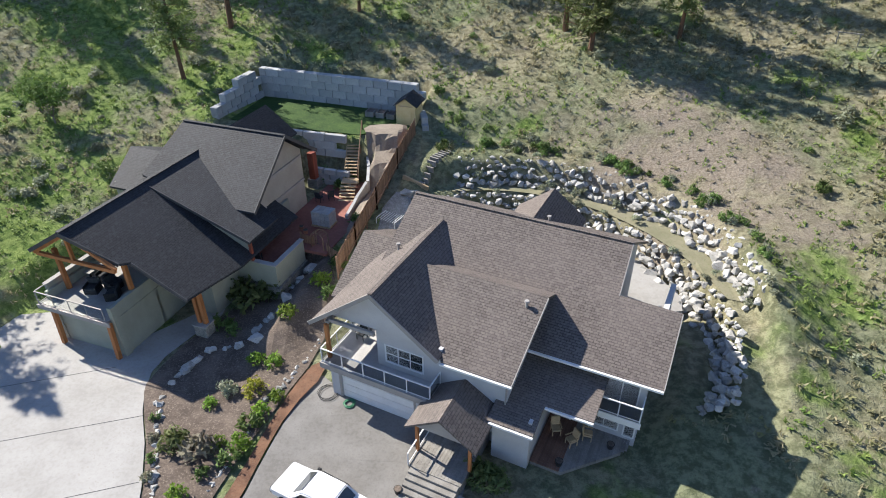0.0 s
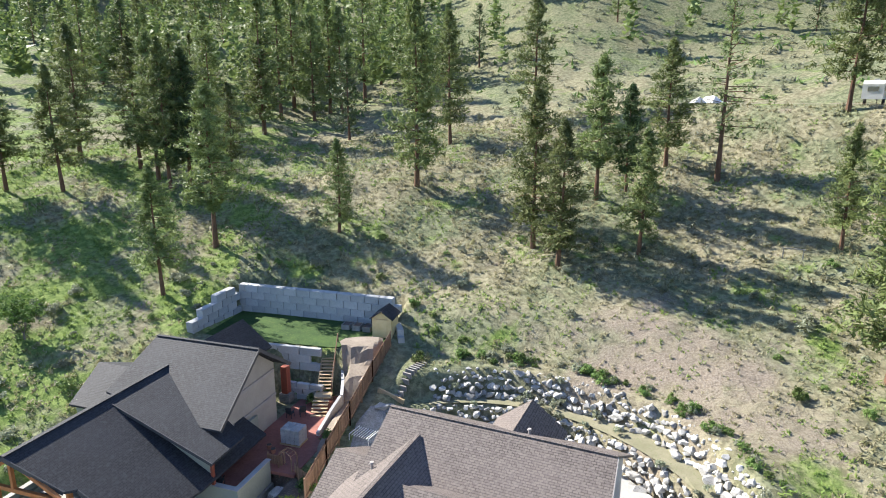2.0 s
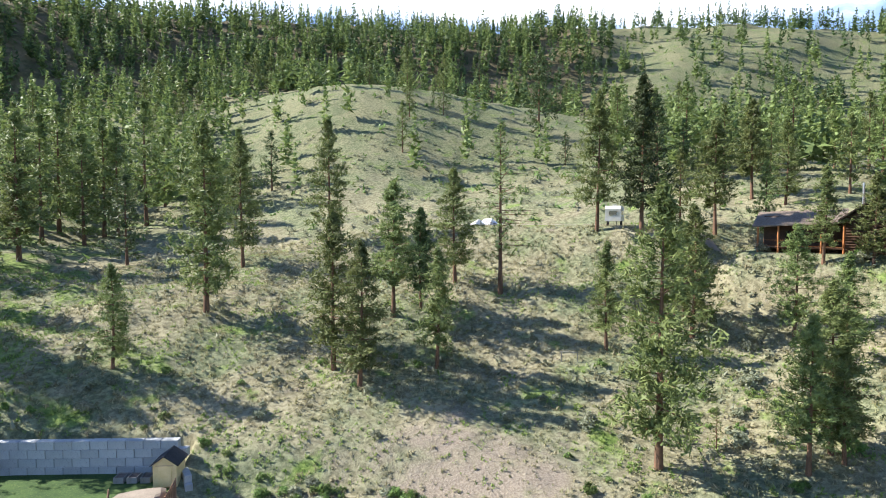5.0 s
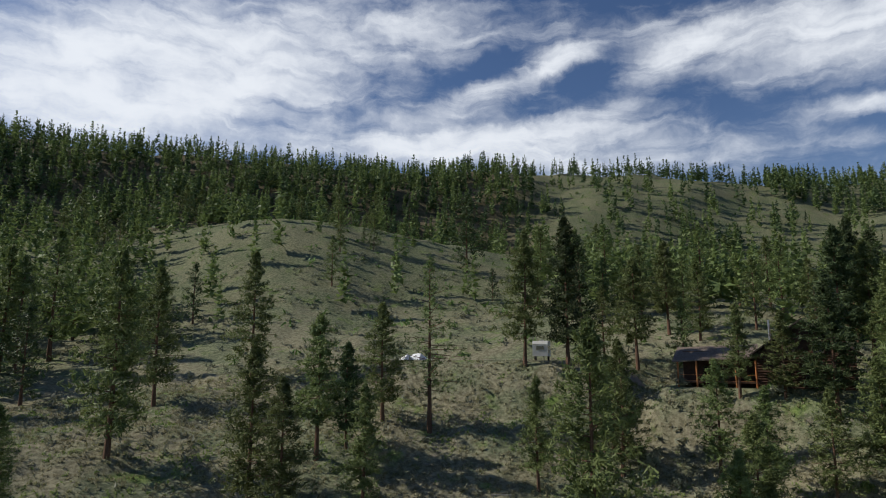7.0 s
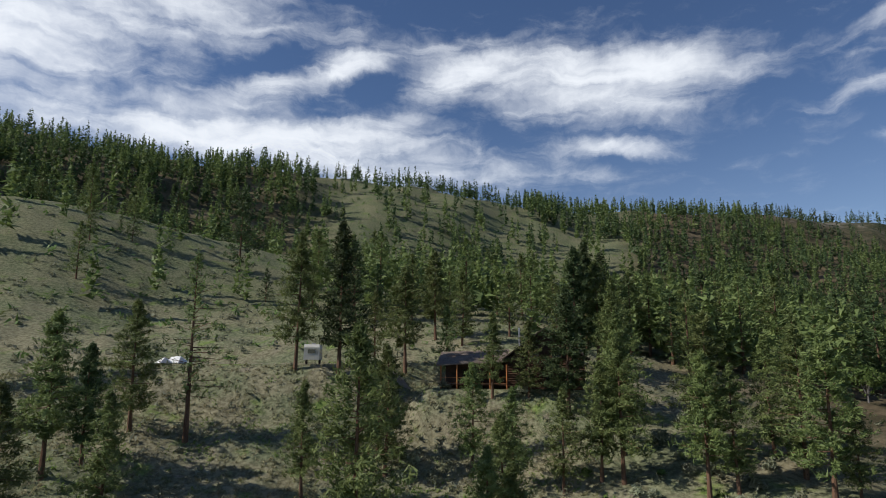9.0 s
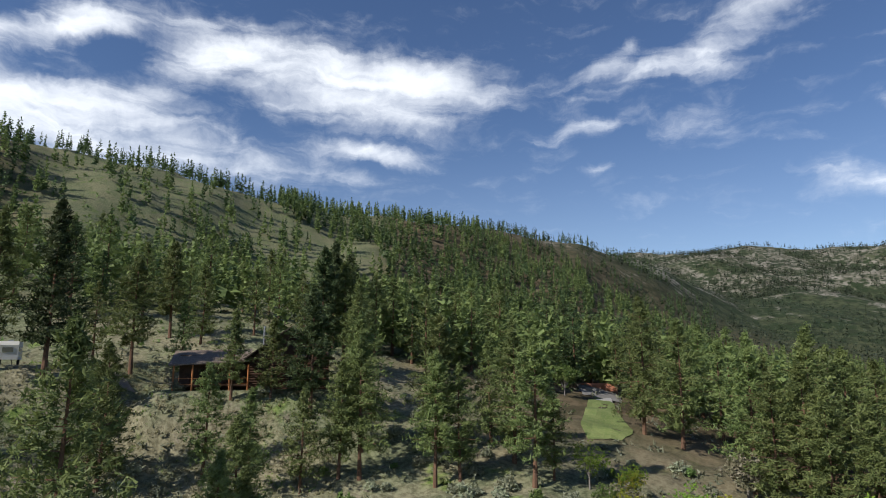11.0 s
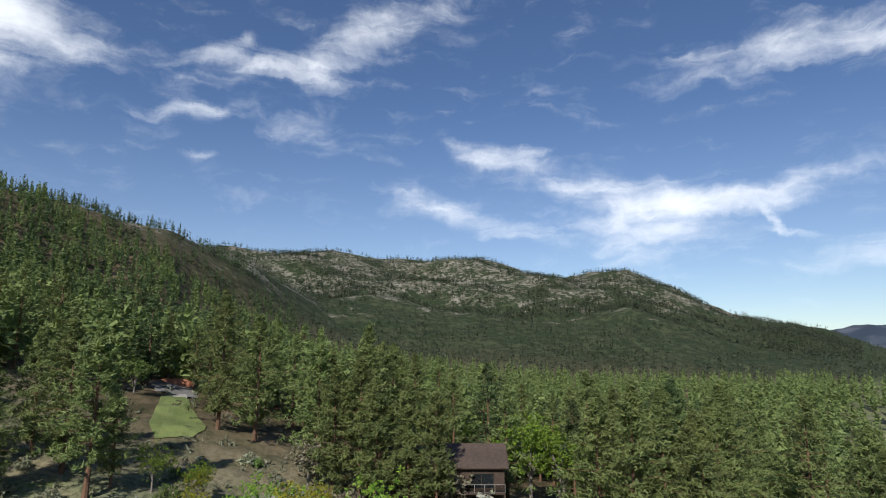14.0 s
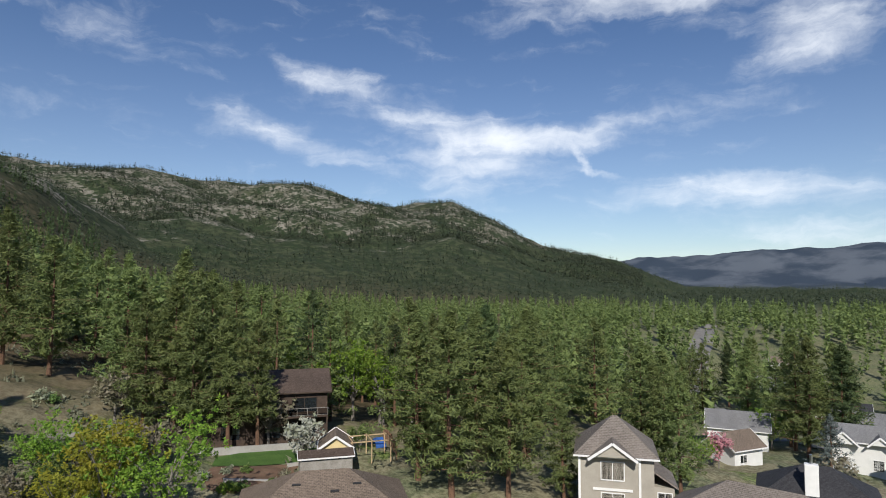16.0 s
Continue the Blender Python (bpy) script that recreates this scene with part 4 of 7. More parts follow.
    # small balcony
    part("balcony_floor", Shape().box(15.05, 17.4, 2.85, 3.9, 2.75, 2.95), GREY_TRIM, h)
    part("balcony_skirt", Shape().box(15.0, 17.45, 2.8, 2.848, 2.55, 2.97), WHITE, h)
    railing(h, (15.1, 2.9), (17.35, 2.9), 2.95, 1.0, 2, infill=DECK_GLASS)
    railing(h, (15.1, 2.95), (15.1, 3.85), 2.95, 1.0, 1, infill=DECK_GLASS)
    railing(h, (17.35, 2.95), (17.35, 3.85), 2.95, 1.0, 1, infill=DECK_GLASS)
    # entry steps
    for i in range(5):
        part("step", Shape().box(7.1, 9.9, -3.5 - 0.32 * i, -3.2 - 0.32 * i, 0, 0.75 - 0.15 * i), GREY_WOOD, h)
    for i in range(16):
        part("porch_board", Shape().box(6.95 + i * 0.19, 7.13 + i * 0.19, -3.2, 0.8, 0.72, 0.8), GREY_WOOD, h)
    part("porch_skirt", Shape().box(6.96, 9.95, -3.15, 0.7, 0, 0.72), GREY_WOOD, h)
    for u in (6.95, 10.0):
        part("porch_post", Shape().beam((u, -2.1, 0.8), (u, -2.1, 2.8), 0.16, 0.16), CEDAR, h)
    railing(h, (6.95, -3.15), (6.95, 0.6), 0.8, 0.9, 3, infill=None)
    part("entry_door", Shape().box(7.9, 8.85, 0.72, 0.79, 0.8, 2.85, 0.02), RED_WOOD, h, "dark red panelled front door")
    return h


def side_deck():
    d = thing("wooden_deck", HOUSE_A, "low brown-red wooden deck beside the house", "deck")
    edge = lambda u: 0.2 if u < 14.2 else 0.2 + (u - 14.2) * 1.05
    for i in range(34):
        u = 12.5 + i * 0.135
        if edge(u) < 3.6:
            part("deck_board", Shape().box(u, u + 0.125, edge(u), 3.88, 0.34, 0.4), DECK_RED if u < 14 else GREY_WOOD, d)
    part("deck_frame", Shape().prism([(12.5, 0.3), (14.2, 0.3), (16.8, 3.0), (16.8, 3.85), (12.5, 3.85)], 2, -0.05, 0.335), GREY_WOOD, d)


DECK_GLASS = clear_glass("smoked rail glass", (0.55, 0.56, 0.56), 0.1)
house_a()
side_deck()


# ---- dark-roofed house with timber posts ----
HOUSE_B = pose(-20.75, 30.27, 0, 0, 0, -20)


DARK_TRIM = material("charcoal trim", ((0.06, 0.06, 0.062), (0.09, 0.09, 0.092)), 1.5, 0.6)


def house_b():
    h = thing("house", HOUSE_B, "sage green house with charcoal roof and fir posts", "house")
    R, S = 0.16, 0.575
    front = lambda u: 8.2 - S * (u + 3.45)
    part("garage_wall", Shape().box(-5.6, 0, 3.6, 3.85, 0, 2.9).box(-0.28, 0, 0, 6.5, 0, 3.9).box(-5.85, -5.6, 0.3, 14, 0, 3.6).box(-5.6, -4.9, 0.05, 0.3, 0, 2.8).box(-0.9, -0.28, 0.05, 0.3, 0, 2.8).box(-4.9, -0.9, 0.05, 0.3, 2.4, 2.8), GREEN_STUCCO, h)
    part("upper_wall", Shape().box(-5.6, 0.9, 5.6, 5.85, 2.95, 5.2).box(0.9, 3.0, 5.6, 5.85, 0, 4.1).box(2.75, 3.0, 5.85, 16, 0, 4.1).box(-5.85, -5.6, 5.6, 19, 3.6, 6.0).box(-5.6, 2.5, 18.8, 19.0, 1.5, 7.0).box(-5.0, 0.0, 19.0, 22.0, 1.5, 6.9), GREEN_STUCCO, h)
    part("garage_door", Shape().box(-4.9, -0.9, 0.12, 0.17, 0, 2.4), GREEN_STUCCO, h, "sage green panelled garage door")
    part("wall_band", Shape().box(0.002, 0.05, 0.1, 6.4, 2.75, 2.95).box(0.002, 0.12, -0.05, 0.45, 0, 3.95), GREEN_STUCCO, h)
    part("deck", Shape().box(-5.95, -0.28, -0.35, 5.6, 2.82, 3.0), CONCRETE, h)
    part("deck_edge", Shape().box(-6.0, 0.0, -0.42, -0.352, 2.7, 3.02), GREY_TRIM, h)
    part("deck_wall", Shape().box(-6.1, -5.85, 0.6, 5.6, 2.9, 3.95), GREEN_STUCCO, h)
    part("deck_wall_cap", Shape().box(-6.16, -5.79, 0.55, 5.65, 3.95, 4.02), CONCRETE, h)
    railing(h, (-5.9, -0.3), (-0.35, -0.3), 3.0, 1.0, 4, GREY_TRIM, GLASS, 0.04)
    railing(h, (-5.9, -0.25), (-5.9, 0.6), 3.0, 1.0, 1, GREY_TRIM, GLASS, 0.04)
    for u in (-4.9, -0.25):
        part("timber_post", Shape().beam((u, -0.36, 0), (u, -0.2, 2.8), 0.26, 0.26), CEDAR, h)
    for u, v, z0, z1 in ((-5.4, 1.7, 3.0, 6.2), (-0.3, 2.2, 3.0, 5.9), (3.3, 3.6, 1.0, 4.0), (3.75, 3.6, 1.0, 3.75)):
        part("timber_post", Shape().beam((u, v, z0), (u, v, z1), 0.26, 0.26), CEDAR, h)
    pier = part("stone_pier", Shape().box(3.0, 4.0, 3.15, 4.05, 0, 0.95, 0.03), STONE_DARK, h, "stone-clad pier under the timber post")
    part("pier_cap", Shape().box(2.95, 4.05, 3.1, 4.1, 0.95, 1.03), CONCRETE, pier)
    part("gable_truss", Shape().beam((-6.6, 1.35, 5.85), (-0.1, 1.35, 5.85), 0.2, 0.26).beam((-3.45, 1.35, 5.9), (-3.45, 1.35, 7.9), 0.2, 0.2).beam((-6.8, 1.35, 5.85), (-3.45, 1.35, 7.85), 0.2, 0.22).beam((0, 1.35, 6.0), (-3.45, 1.35, 7.85), 0.2, 0.22), CEDAR, h)
    # roofs
    part("front_roof", Shape().slab([(-3.45, 1.0, 8.2), (-3.45, 14.6, 8.2), (4.6, 14.6, front(4.6)), (4.6, 7.2, front(4.6)), (3.95, 2.4, front(3.95)), (0.3, 2.3, front(0.3)), (0.0, 1.7, front(0.0))], R), SHINGLE_B_CROSS, h)
    part("front_roof_west", Shape().slab([(-3.47, 14.6, 8.2), (-3.47, 1.0, 8.2), (-7.0, 1.2, 6.1), (-7.0, 14.6, 6.1)], R), SHINGLE_B_CROSS, h)
    shed = lambda u: 7.9 - 0.375 * (u + 2.9)
    part("raised_roof", Shape().slab([(-3.0, 8.35, shed(-3.0)), (-3.0, 14.3, shed(-3.0)), (4.85, 11.7, shed(4.85)), (4.85, 8.2, shed(4.85))], R), SHINGLE_B_CROSS, h)
    part("raised_wall", Shape().prism([(-2.5, 6.5), (4.3, 3.4), (4.3, shed(4.3) - 0.2), (-2.5, shed(-2.5) - 0.2)], 1, 8.75, 8.95), GREEN_STUCCO, h)
    up = lambda v: 9.5 - 0.6 * (16.3 - v)
    part("upper_roof", Shape().slab([(-6.1, 16.3, 9.5), (3.3, 16.3, 9.5), (3.9, 10.4, up(10.4)), (-0.5, 10.4, up(10.4)), (-7.0, 11.6, up(11.6))], R).slab([(3.3, 16.32, 9.5), (-6.1, 16.32, 9.5), (-6.4, 19.6, 7.04), (4.0, 19.4, 7.19)], R), SHINGLE_B, h)
    part("rear_gable_roof", Shape().slab([(-2.6, 17.0, 9.1), (-2.6, 22.6, 9.1), (-5.2, 22.6, 6.9), (-5.2, 17.0, 6.9)], R).slab([(-2.58, 22.6, 9.1), (-2.58, 17.0, 9.1), (0.2, 17.0, 6.9), (0.2, 22.6, 6.9)], R), SHINGLE_B_CROSS, h)
    part("west_roof", Shape().slab([(-12.0, 15.8, 6.6), (-6.0, 15.8, 6.6), (-6.0, 11.6, 5.0), (-10.9, 11.6, 5.0)], R).slab([(-6.0, 15.82, 6.6), (-12.0, 15.82, 6.6), (-12.0, 19.5, 5.0), (-6.0, 19.5, 5.0)], R), SHINGLE_B, h)
    part("west_wall", Shape().box(-10.6, -5.8, 12.1, 12.3, 0, 4.9).box(-10.8, -10.6, 12.1, 19, 0, 5.2), GREEN_STUCCO, h)
    part("gable_wall", Shape().prism([(11.0, 2.0), (19.0, 2.0), (19.0, 7.2), (16.3, 9.2), (11.0, 6.1)], 0, 2.5, 2.7), TAN_SIDING, h, "tan sided gable wall")
    part("gable_band", Shape().box(2.702, 2.78, 12.0, 18.9, 6.5, 6.75).box(2.702, 2.8, 11.0, 18.95, 4.4, 4.6), GREY_TRIM, h)
    part("rake_board", Shape().beam((3.35, 16.3, 9.42), (3.95, 10.4, up(10.4) - 0.08), 0.06, 0.26).beam((3.35, 16.32, 9.42), (4.05, 19.4, 7.1), 0.06, 0.26).beam((-3.45, 0.95, 8.1), (-0.05, 1.66, front(0) - 0.1), 0.07, 0.26).beam((0.3, 2.25, front(0.3) - 0.1), (3.97, 2.35, front(3.95) - 0.1), 0.07, 0.26).beam((-3.45, 0.95, 8.1), (-7.0, 1.15, 6.0), 0.07, 0.26).beam((-3.0, 8.3, shed(-3) - 0.08), (4.87, 8.15, shed(4.85) - 0.08), 0.06, 0.22), DARK_TRIM, h)
    part("ridge_cap", Shape().beam((-6.1, 16.31, 9.52), (3.3, 16.31, 9.52), 0.28, 0.06), SHINGLE_B, h)
    part("ridge_cap", Shape().beam((-3.46, 1.0, 8.22), (-3.46, 14.4, 8.22), 0.3, 0.06), SHINGLE_B_CROSS, h)
    window(h, (2.74, 12.6, 3.2), 1.4, 1.4, 90, (1, 0), GREY_TRIM)
    window(h, (-2.6, 5.6, 3.05), 2.6, 2.0, 0, (2, 0), GREY_TRIM)
    window(h, (3.6, 8.72, 2.7), 1.2, 1.0, 0, (1, 0), GREY_TRIM)
    # raised patio and its wall
    part("patio_wall", Shape().box(3.0, 6.3, 8.6, 8.85, 0, 3.0).box(6.05, 6.3, 8.85, 12.4, 0, 3.0), GREEN_STUCCO, h)
    part("patio_wall_cap", Shape().box(2.95, 6.38, 8.52, 8.93, 3.0, 3.06).box(5.97, 6.38, 8.93, 12.45, 3.0, 3.06), CONCRETE, h)
    part("stone_base", Shape().box(3.0, 6.4, 8.4, 8.598, 0, 1.2).box(6.302, 6.5, 8.4, 12.4, 0, 1.2), STONE_DARK, h)
    part("corner_post", Shape().beam((4.4, 8.72, 3.0), (4.4, 8.72, 4.9), 0.2, 0.2), RED_WOOD, h)
    pier = part("stone_pier", Shape().box(1.2, 2.2, 21.7, 22.6, 1.9, 2.9, 0.03), STONE_DARK, h)
    part("red_post", Shape().box(1.4, 2.0, 21.85, 22.45, 2.9, 5.4, 0.02), RED_WOOD, h, "thick red-stained timber post")
    return h


house_b()
solid("patio", Shape().box(3.0, 6.04, 8.9, 12.4, 1.9, 2.14).box(2.75, 8.2, 12.4, 24.2, 1.9, 2.14), RED_PAVE, "red stamped concrete patio behind the house", "patio", kind="structure", m=HOUSE_B)


# ---- drives, beds, lawn ----
drape("driveway_west", rounded(((-40, 31), (-29, 35.5), (-24.5, 33), (-21, 31.5), (-16.7, 35.5), (-15.4, 35.0), (-16.9, 32.6), (-18.6, 29.5), (-18.3, 26.6), (-16.2, 22), (-14.6, 16), (-14, 8), (-30, 4), (-44, 14)), 1), CONCRETE, "pale concrete driveway with sawn joints", "driveway", level=0.02, thick=0.15)
for a, b in (((-32, 21.5), (-17.4, 25.2)), ((-30, 16.8), (-16.0, 20.6)), ((-31, 26.5), (-21, 29.2))):
    solid("drive_joint", Shape().beam((*a, 0.024), (*b, 0.024), 0.035, 0.008), ASPHALT, "dark sawn joint in the concrete", "joint", kind="structure")
drape("driveway_east", rounded(((-6.3, 27.2), (1.6, 23.1), (0.9, 21.0), (-0.4, 17.8), (-1.5, 12), (-14, 6), (-12.6, 14), (-10.3, 19.4), (-9.8, 22.3), (-9.0, 25.6), (-8.0, 28.8)), 1), ASPHALT_WORN, "worn grey concrete driveway before the garage", "driveway", level=0.02, thick=0.15)
drape("garage_apron", ((-6.62, 26.86), (-0.42, 23.8), (0.8, 21.6), (-5.2, 22), (-7.6, 26.9)), ASPHALT_WORN, "worn grey concrete apron before the garage", "driveway", level=0.024, thick=0.15)
drape("mulch_bed", rounded(((-18.5, 28), (-16.9, 32.4), (-15.2, 34.6), (-12.2, 41.5), (-9.0, 40.5), (-7.6, 36), (-8.2, 30.2), (-9.9, 25.8), (-11.2, 22), (-12.8, 16), (-13.5, 10), (-14.0, 10), (-14.5, 16), (-16.1, 22), (-18.2, 26.6)), 1), MULCH, "dark bark mulch bed between the drives", "planting bed", lift=0.10, step=0.8)
drape("red_mulch_bed", rounded(((-8.1, 29.8), (-7.3, 28.6), (-9.1, 25.4), (-9.9, 22.2), (-10.4, 19.4), (-11.6, 16), (-12.0, 17), (-10.8, 21.0), (-10.15, 24.0), (-9.2, 27.4)), 1), RED_MULCH, "red bark chips along the drive edge", "planting bed", lift=0.16, step=0.8)
drape("gravel_strip", ((-0.4, 21.2), (1.2, 20.4), (0.3, 17.0), (-0.8, 16.2), (-1.2, 17.8)), GRAVEL, "grey gravel strip beside the steps", "gravel", lift=0.12)
drape("front_walk", ((0.6, 19.8), (2.9, 18.6), (1.8, 14.2), (-0.7, 15.2)), CONCRETE, "concrete front walk below the porch steps", "path", level=0.13, thick=0.2)
drape("lawn", ((-18.9, 63.5), (-2.4, 58.9), (-2.0, 57.5), (-3.0, 54.2), (-7.6, 53.0), (-16.4, 55.4), (-20.5, 57.0)), LAWN, "small mown lawn held by block walls", "lawn", level=6.02, thick=0.3)
BEND = lambda d, a: (3.0 + d * math.sin(radians(a)), 27.0 + 1.34 * d * math.cos(radians(a)))
INNER, OUTER = (lambda a: float(np.interp(a, ARC_AT, ARC_INNER))), (lambda a: float(np.interp(a, ARC_AT, ARC_OUTER)))
drape("terrace_strip", [BEND(INNER(a) + 0.75, a) for a in range(-8, 80, 6)] + [BEND(OUTER(a) - 0.3, a) for a in range(78, -10, -6)], TERRACE, "dry turf on the terrace between boulder walls", "terrace", lift=0.04)
drape("rear_patio", ((12.6, 36.0), (13.4, 39.6), (15.3, 39.3), (17.0, 35.0), (16.6, 33.4), (13.6, 33.0)), CONCRETE, "concrete patio at the back corner of the house", "patio", level=1.12, thick=0.7)
drape("dirt_path", rounded(((-7.3, 54.0), (-4.8, 54.6), (-2.7, 54.0), (-4.1, 49.4), (-5.6, 44.8), (-6.9, 40.9), (-7.7, 40.9), (-7.2, 45.5), (-6.3, 48.6), (-6.6, 51.5)), 1), DIRT, "bare dirt strip along the fence", "path", lift=0.5, step=0.4)
drape("rear_yard", rounded(((-4.8, 46.5), (-1.2, 47.2), (1.0, 44.2), (-2.5, 40.5), (-5.4, 40.2)), 1), GRAVEL, "gravel back yard behind the house", "yard", lift=0.08)


# ---- block retaining wall ----
def block_mesh(w, d, h):
    return Shape().box(-w / 2 + 0.012, w / 2 - 0.012, -d / 2, d / 2, 0.006, h - 0.006, 0.03).mesh("block")


def block_wall(name, a, b, z, courses, label, height=0.75, long=1.5, depth=0.75, slope=None):
    w = tagged(new(name), label, kind="structure")
    a, b = Vector(a), Vector(b)
    n = int((b - a).length / long + 0.5)
    turn = math.atan2(b.y - a.y, b.x - a.x)
    data, half = block_mesh(long, depth, height), block_mesh(long / 2, depth, height)
    for m in (data, half):
        m.materials.append(BLOCK)
    for c in range(courses):
        off = c % 2 * 0.5
        for i in range(n):
            k = (i + 0.5 + off) / n
            half_end = off and i == n - 1
            if half_end:
                k = 0.25 / n
            if slope and c >= slope(k):
                continue
            p = a.lerp(b, k)
            ob = new("block", half if half_end else data)
            ob.matrix_world = pose(p.x + 0.03 * c * math.sin(-turn), p.y + 0.03 * c * math.cos(turn) + RNG.normal() * 0.008, z + c * height, 0, 0, math.degrees(turn) + RNG.normal() * 0.25)
            ob.parent = w
    return w


block_wall("retaining_wall_north", (-18.9, 64.1), (-1.6, 58.2), 5.9, 4, "grey concrete block retaining wall behind the lawn")
block_wall("retaining_wall_west", (-21.6, 56.2), (-19.0, 63.6), 5.9, 4, "stepped grey block wall at the lawn end", slope=lambda k: 1 + 4.2 * k)
block_wall("retaining_wall_south", (-17.0, 55.0), (-8.7, 52.6), 3.9, 3, "low pale concrete wall below the lawn", 0.72, 2.1, 0.4)
block_wall("planter_wall", (-12.0, 51.4), (-8.3, 50.2), 2.1, 3, "stepped block planter below the lawn", 0.5, 1.2, 0.4)
block_wall("retaining_wall_east", (-2.1, 57.9), (-1.5, 54.6), 5.6, 2, "short block return beside the shed", 0.6, 1.1, 0.6)


def shed():
    s = thing("garden_shed", pose(-3.1, 56.2, 6.0, 0, 0, -16), "small cream garden shed with dark gable roof", "shed")
    part("wall", Shape().prism([(-0.95, 0), (0.95, 0), (0.95, 1.9), (0, 2.55), (-0.95, 1.9)], 1, -1.0, 1.2), YELLOW_SIDING, s)
    part("roof", Shape().slab([(0, -1.2, 2.7), (0, 1.4, 2.7), (-1.15, 1.4, 1.9), (-1.15, -1.2, 1.9)], 0.08).slab([(0.01, 1.4, 2.7), (0.01, -1.2, 2.7), (1.15, -1.2, 1.9), (1.15, 1.4, 1.9)], 0.08), SHINGLE_B_CROSS, s)
    part("door", Shape().box(-0.55, 0.55, -1.05, -1.002, 0.05, 1.8, 0.01), YELLOW_SIDING, s)
    part("trim", Shape().box(-0.7, 0.7, -1.07, -1.052, 1.82, 1.9), RAW_WOOD, s)


shed()
for i in range(3):
    x, y = -6.9 + i * 1.05, 58.0 - i * 0.36
    b = thing("planter_box", pose(x, y, 6.02, 0, 0, -17), "small wooden raised planter with soil and seedlings", "planter", "raised planters")
    part("frame", Shape().box(-0.42, 0.42, -0.6, -0.55, 0, 0.5).box(-0.42, 0.42, 0.55, 0.6, 0, 0.5).box(-0.42, -0.37, -0.55, 0.55, 0, 0.5).box(0.37, 0.42, -0.55, 0.55, 0, 0.5), GREY_WOOD, b)
    part("soil", Shape().box(-0.365, 0.365, -0.545, 0.545, 0.05, 0.42), MULCH, b)


def stairs():
    s = thing("wooden_stairs", pose(-8.05, 54.4, 0, 0, 0, -2), "tan wooden stairs climbing to the lawn", "stairs")
    part("landing", Shape().box(-0.65, 0.65, -0.6, 0.5, 5.86, 5.95), RAW_WOOD, s)
    for i in range(13):
        part("tread", Shape().box(-0.6, 0.6, -0.95 - 0.27 * i, -0.65 - 0.27 * i, 5.68 - 0.2 * i, 5.73 - 0.2 * i), RAW_WOOD, s)
    for x in (-0.64, 0.6):
        part("stringer", Shape().beam((x, -0.5, 5.7), (x, -4.4, 2.9), 0.05, 0.28), RAW_WOOD, s)
    part("lower_landing", Shape().box(-0.7, 0.75, -5.4, -4.3, 3.0, 3.1), RAW_WOOD, s)
    for i in range(5):
        part("tread", Shape().box(-0.75, 0.6, -5.75 - 0.3 * i, -5.42 - 0.3 * i, 2.85 - 0.18 * i, 2.9 - 0.18 * i), RAW_WOOD, s)
    part("handrail", Shape().beam((0.66, -0.1, 6.9), (0.66, -4.4, 4.0), 0.08, 0.06).beam((0.66, -0.1, 5.9), (0.66, -0.1, 6.9), 0.09, 0.09).beam((0.66, -4.4, 3.0), (0.66, -4.4, 4.0), 0.09, 0.09).beam((0.66, -2.2, 4.6), (0.66, -2.2, 5.5), 0.09, 0.09), FENCE_WOOD, s)
    for i in range(8):
        part("stair_prop", Shape().box(-0.62 if i % 2 else 0.55, -0.55 if i % 2 else 0.62, -0.6 - 0.55 * i, -0.5 - 0.55 * i, 2.0, 5.5 - 0.4 * i), RAW_WOOD, s) if i % 3 == 0 else None


stairs()
low = tagged(new("stair_wall"), "low pale concrete wall curving beside the stairs", kind="structure")
for a, b in (((-6.95, 53.0, 4.3), (-6.6, 50.6, 4.0)), ((-6.6, 50.6, 4.0), (-6.5, 48.6, 3.6)), ((-6.5, 48.6, 3.6), (-7.3, 46.8, 2.9)), ((-7.3, 46.8, 2.9), (-7.9, 44.4, 2.5))):
    part("wall_length", Shape().beam((*a[:2], a[2] - 0.7), (*b[:2], b[2] - 0.7), 0.26, 1.4), BLOCK, low)


def fence(points, name, label, height=1.75, skip=()):
    """A board fence along points (x, y, foot)."""
    f = thing(name, pose(0, 0, 0), label, "fence")
    board = {}
    for k in range(len(points) - 1):
        a, b = Vector(points[k]), Vector(points[k + 1])
        n = max(1, round((b - a).length / 2.3))
        d = (b - a).normalized()
        s = Vector((-d.y, d.x, 0)).normalized()
        for i in range(n + 1):
            p = a.lerp(b, i / n)
            part("post", Shape().beam(p - Vector((0, 0, 0.5)), p + Vector((0, 0, height + 0.12)), 0.11, 0.11), FENCE_WOOD, f)
            if i < n:
                q = a.lerp(b, (i + 1) / n)
                up = Vector((0, 0, 1))
                part("rail", Shape().beam(p + up * 0.35, q + up * 0.35, 0.05, 0.09), FENCE_WOOD, f)
                part("rail", Shape().beam(p + up * (height - 0.2), q + up * (height - 0.2), 0.05, 0.09), FENCE_WOOD, f)
                m = int((q - p).length / 0.155)
                for j in range(m):
                    c = p.lerp(q, (j + 0.5) / m) - s * 0.05
                    h = height + RNG.normal() * 0.01
                    part("board", Shape().add([c + d * e * 0.07 + s * t * 0.01 + up * z for z in (0.05, h) for e, t in ((-1, -1), (1, -1), (1, 1), (-1, 1))], [(3, 2, 1, 0), (4, 5, 6, 7), (0, 1, 5, 4), (1, 2, 6, 5), (2, 3, 7, 6), (3, 0, 4, 7)]), FENCE_WOOD, f)
    return f


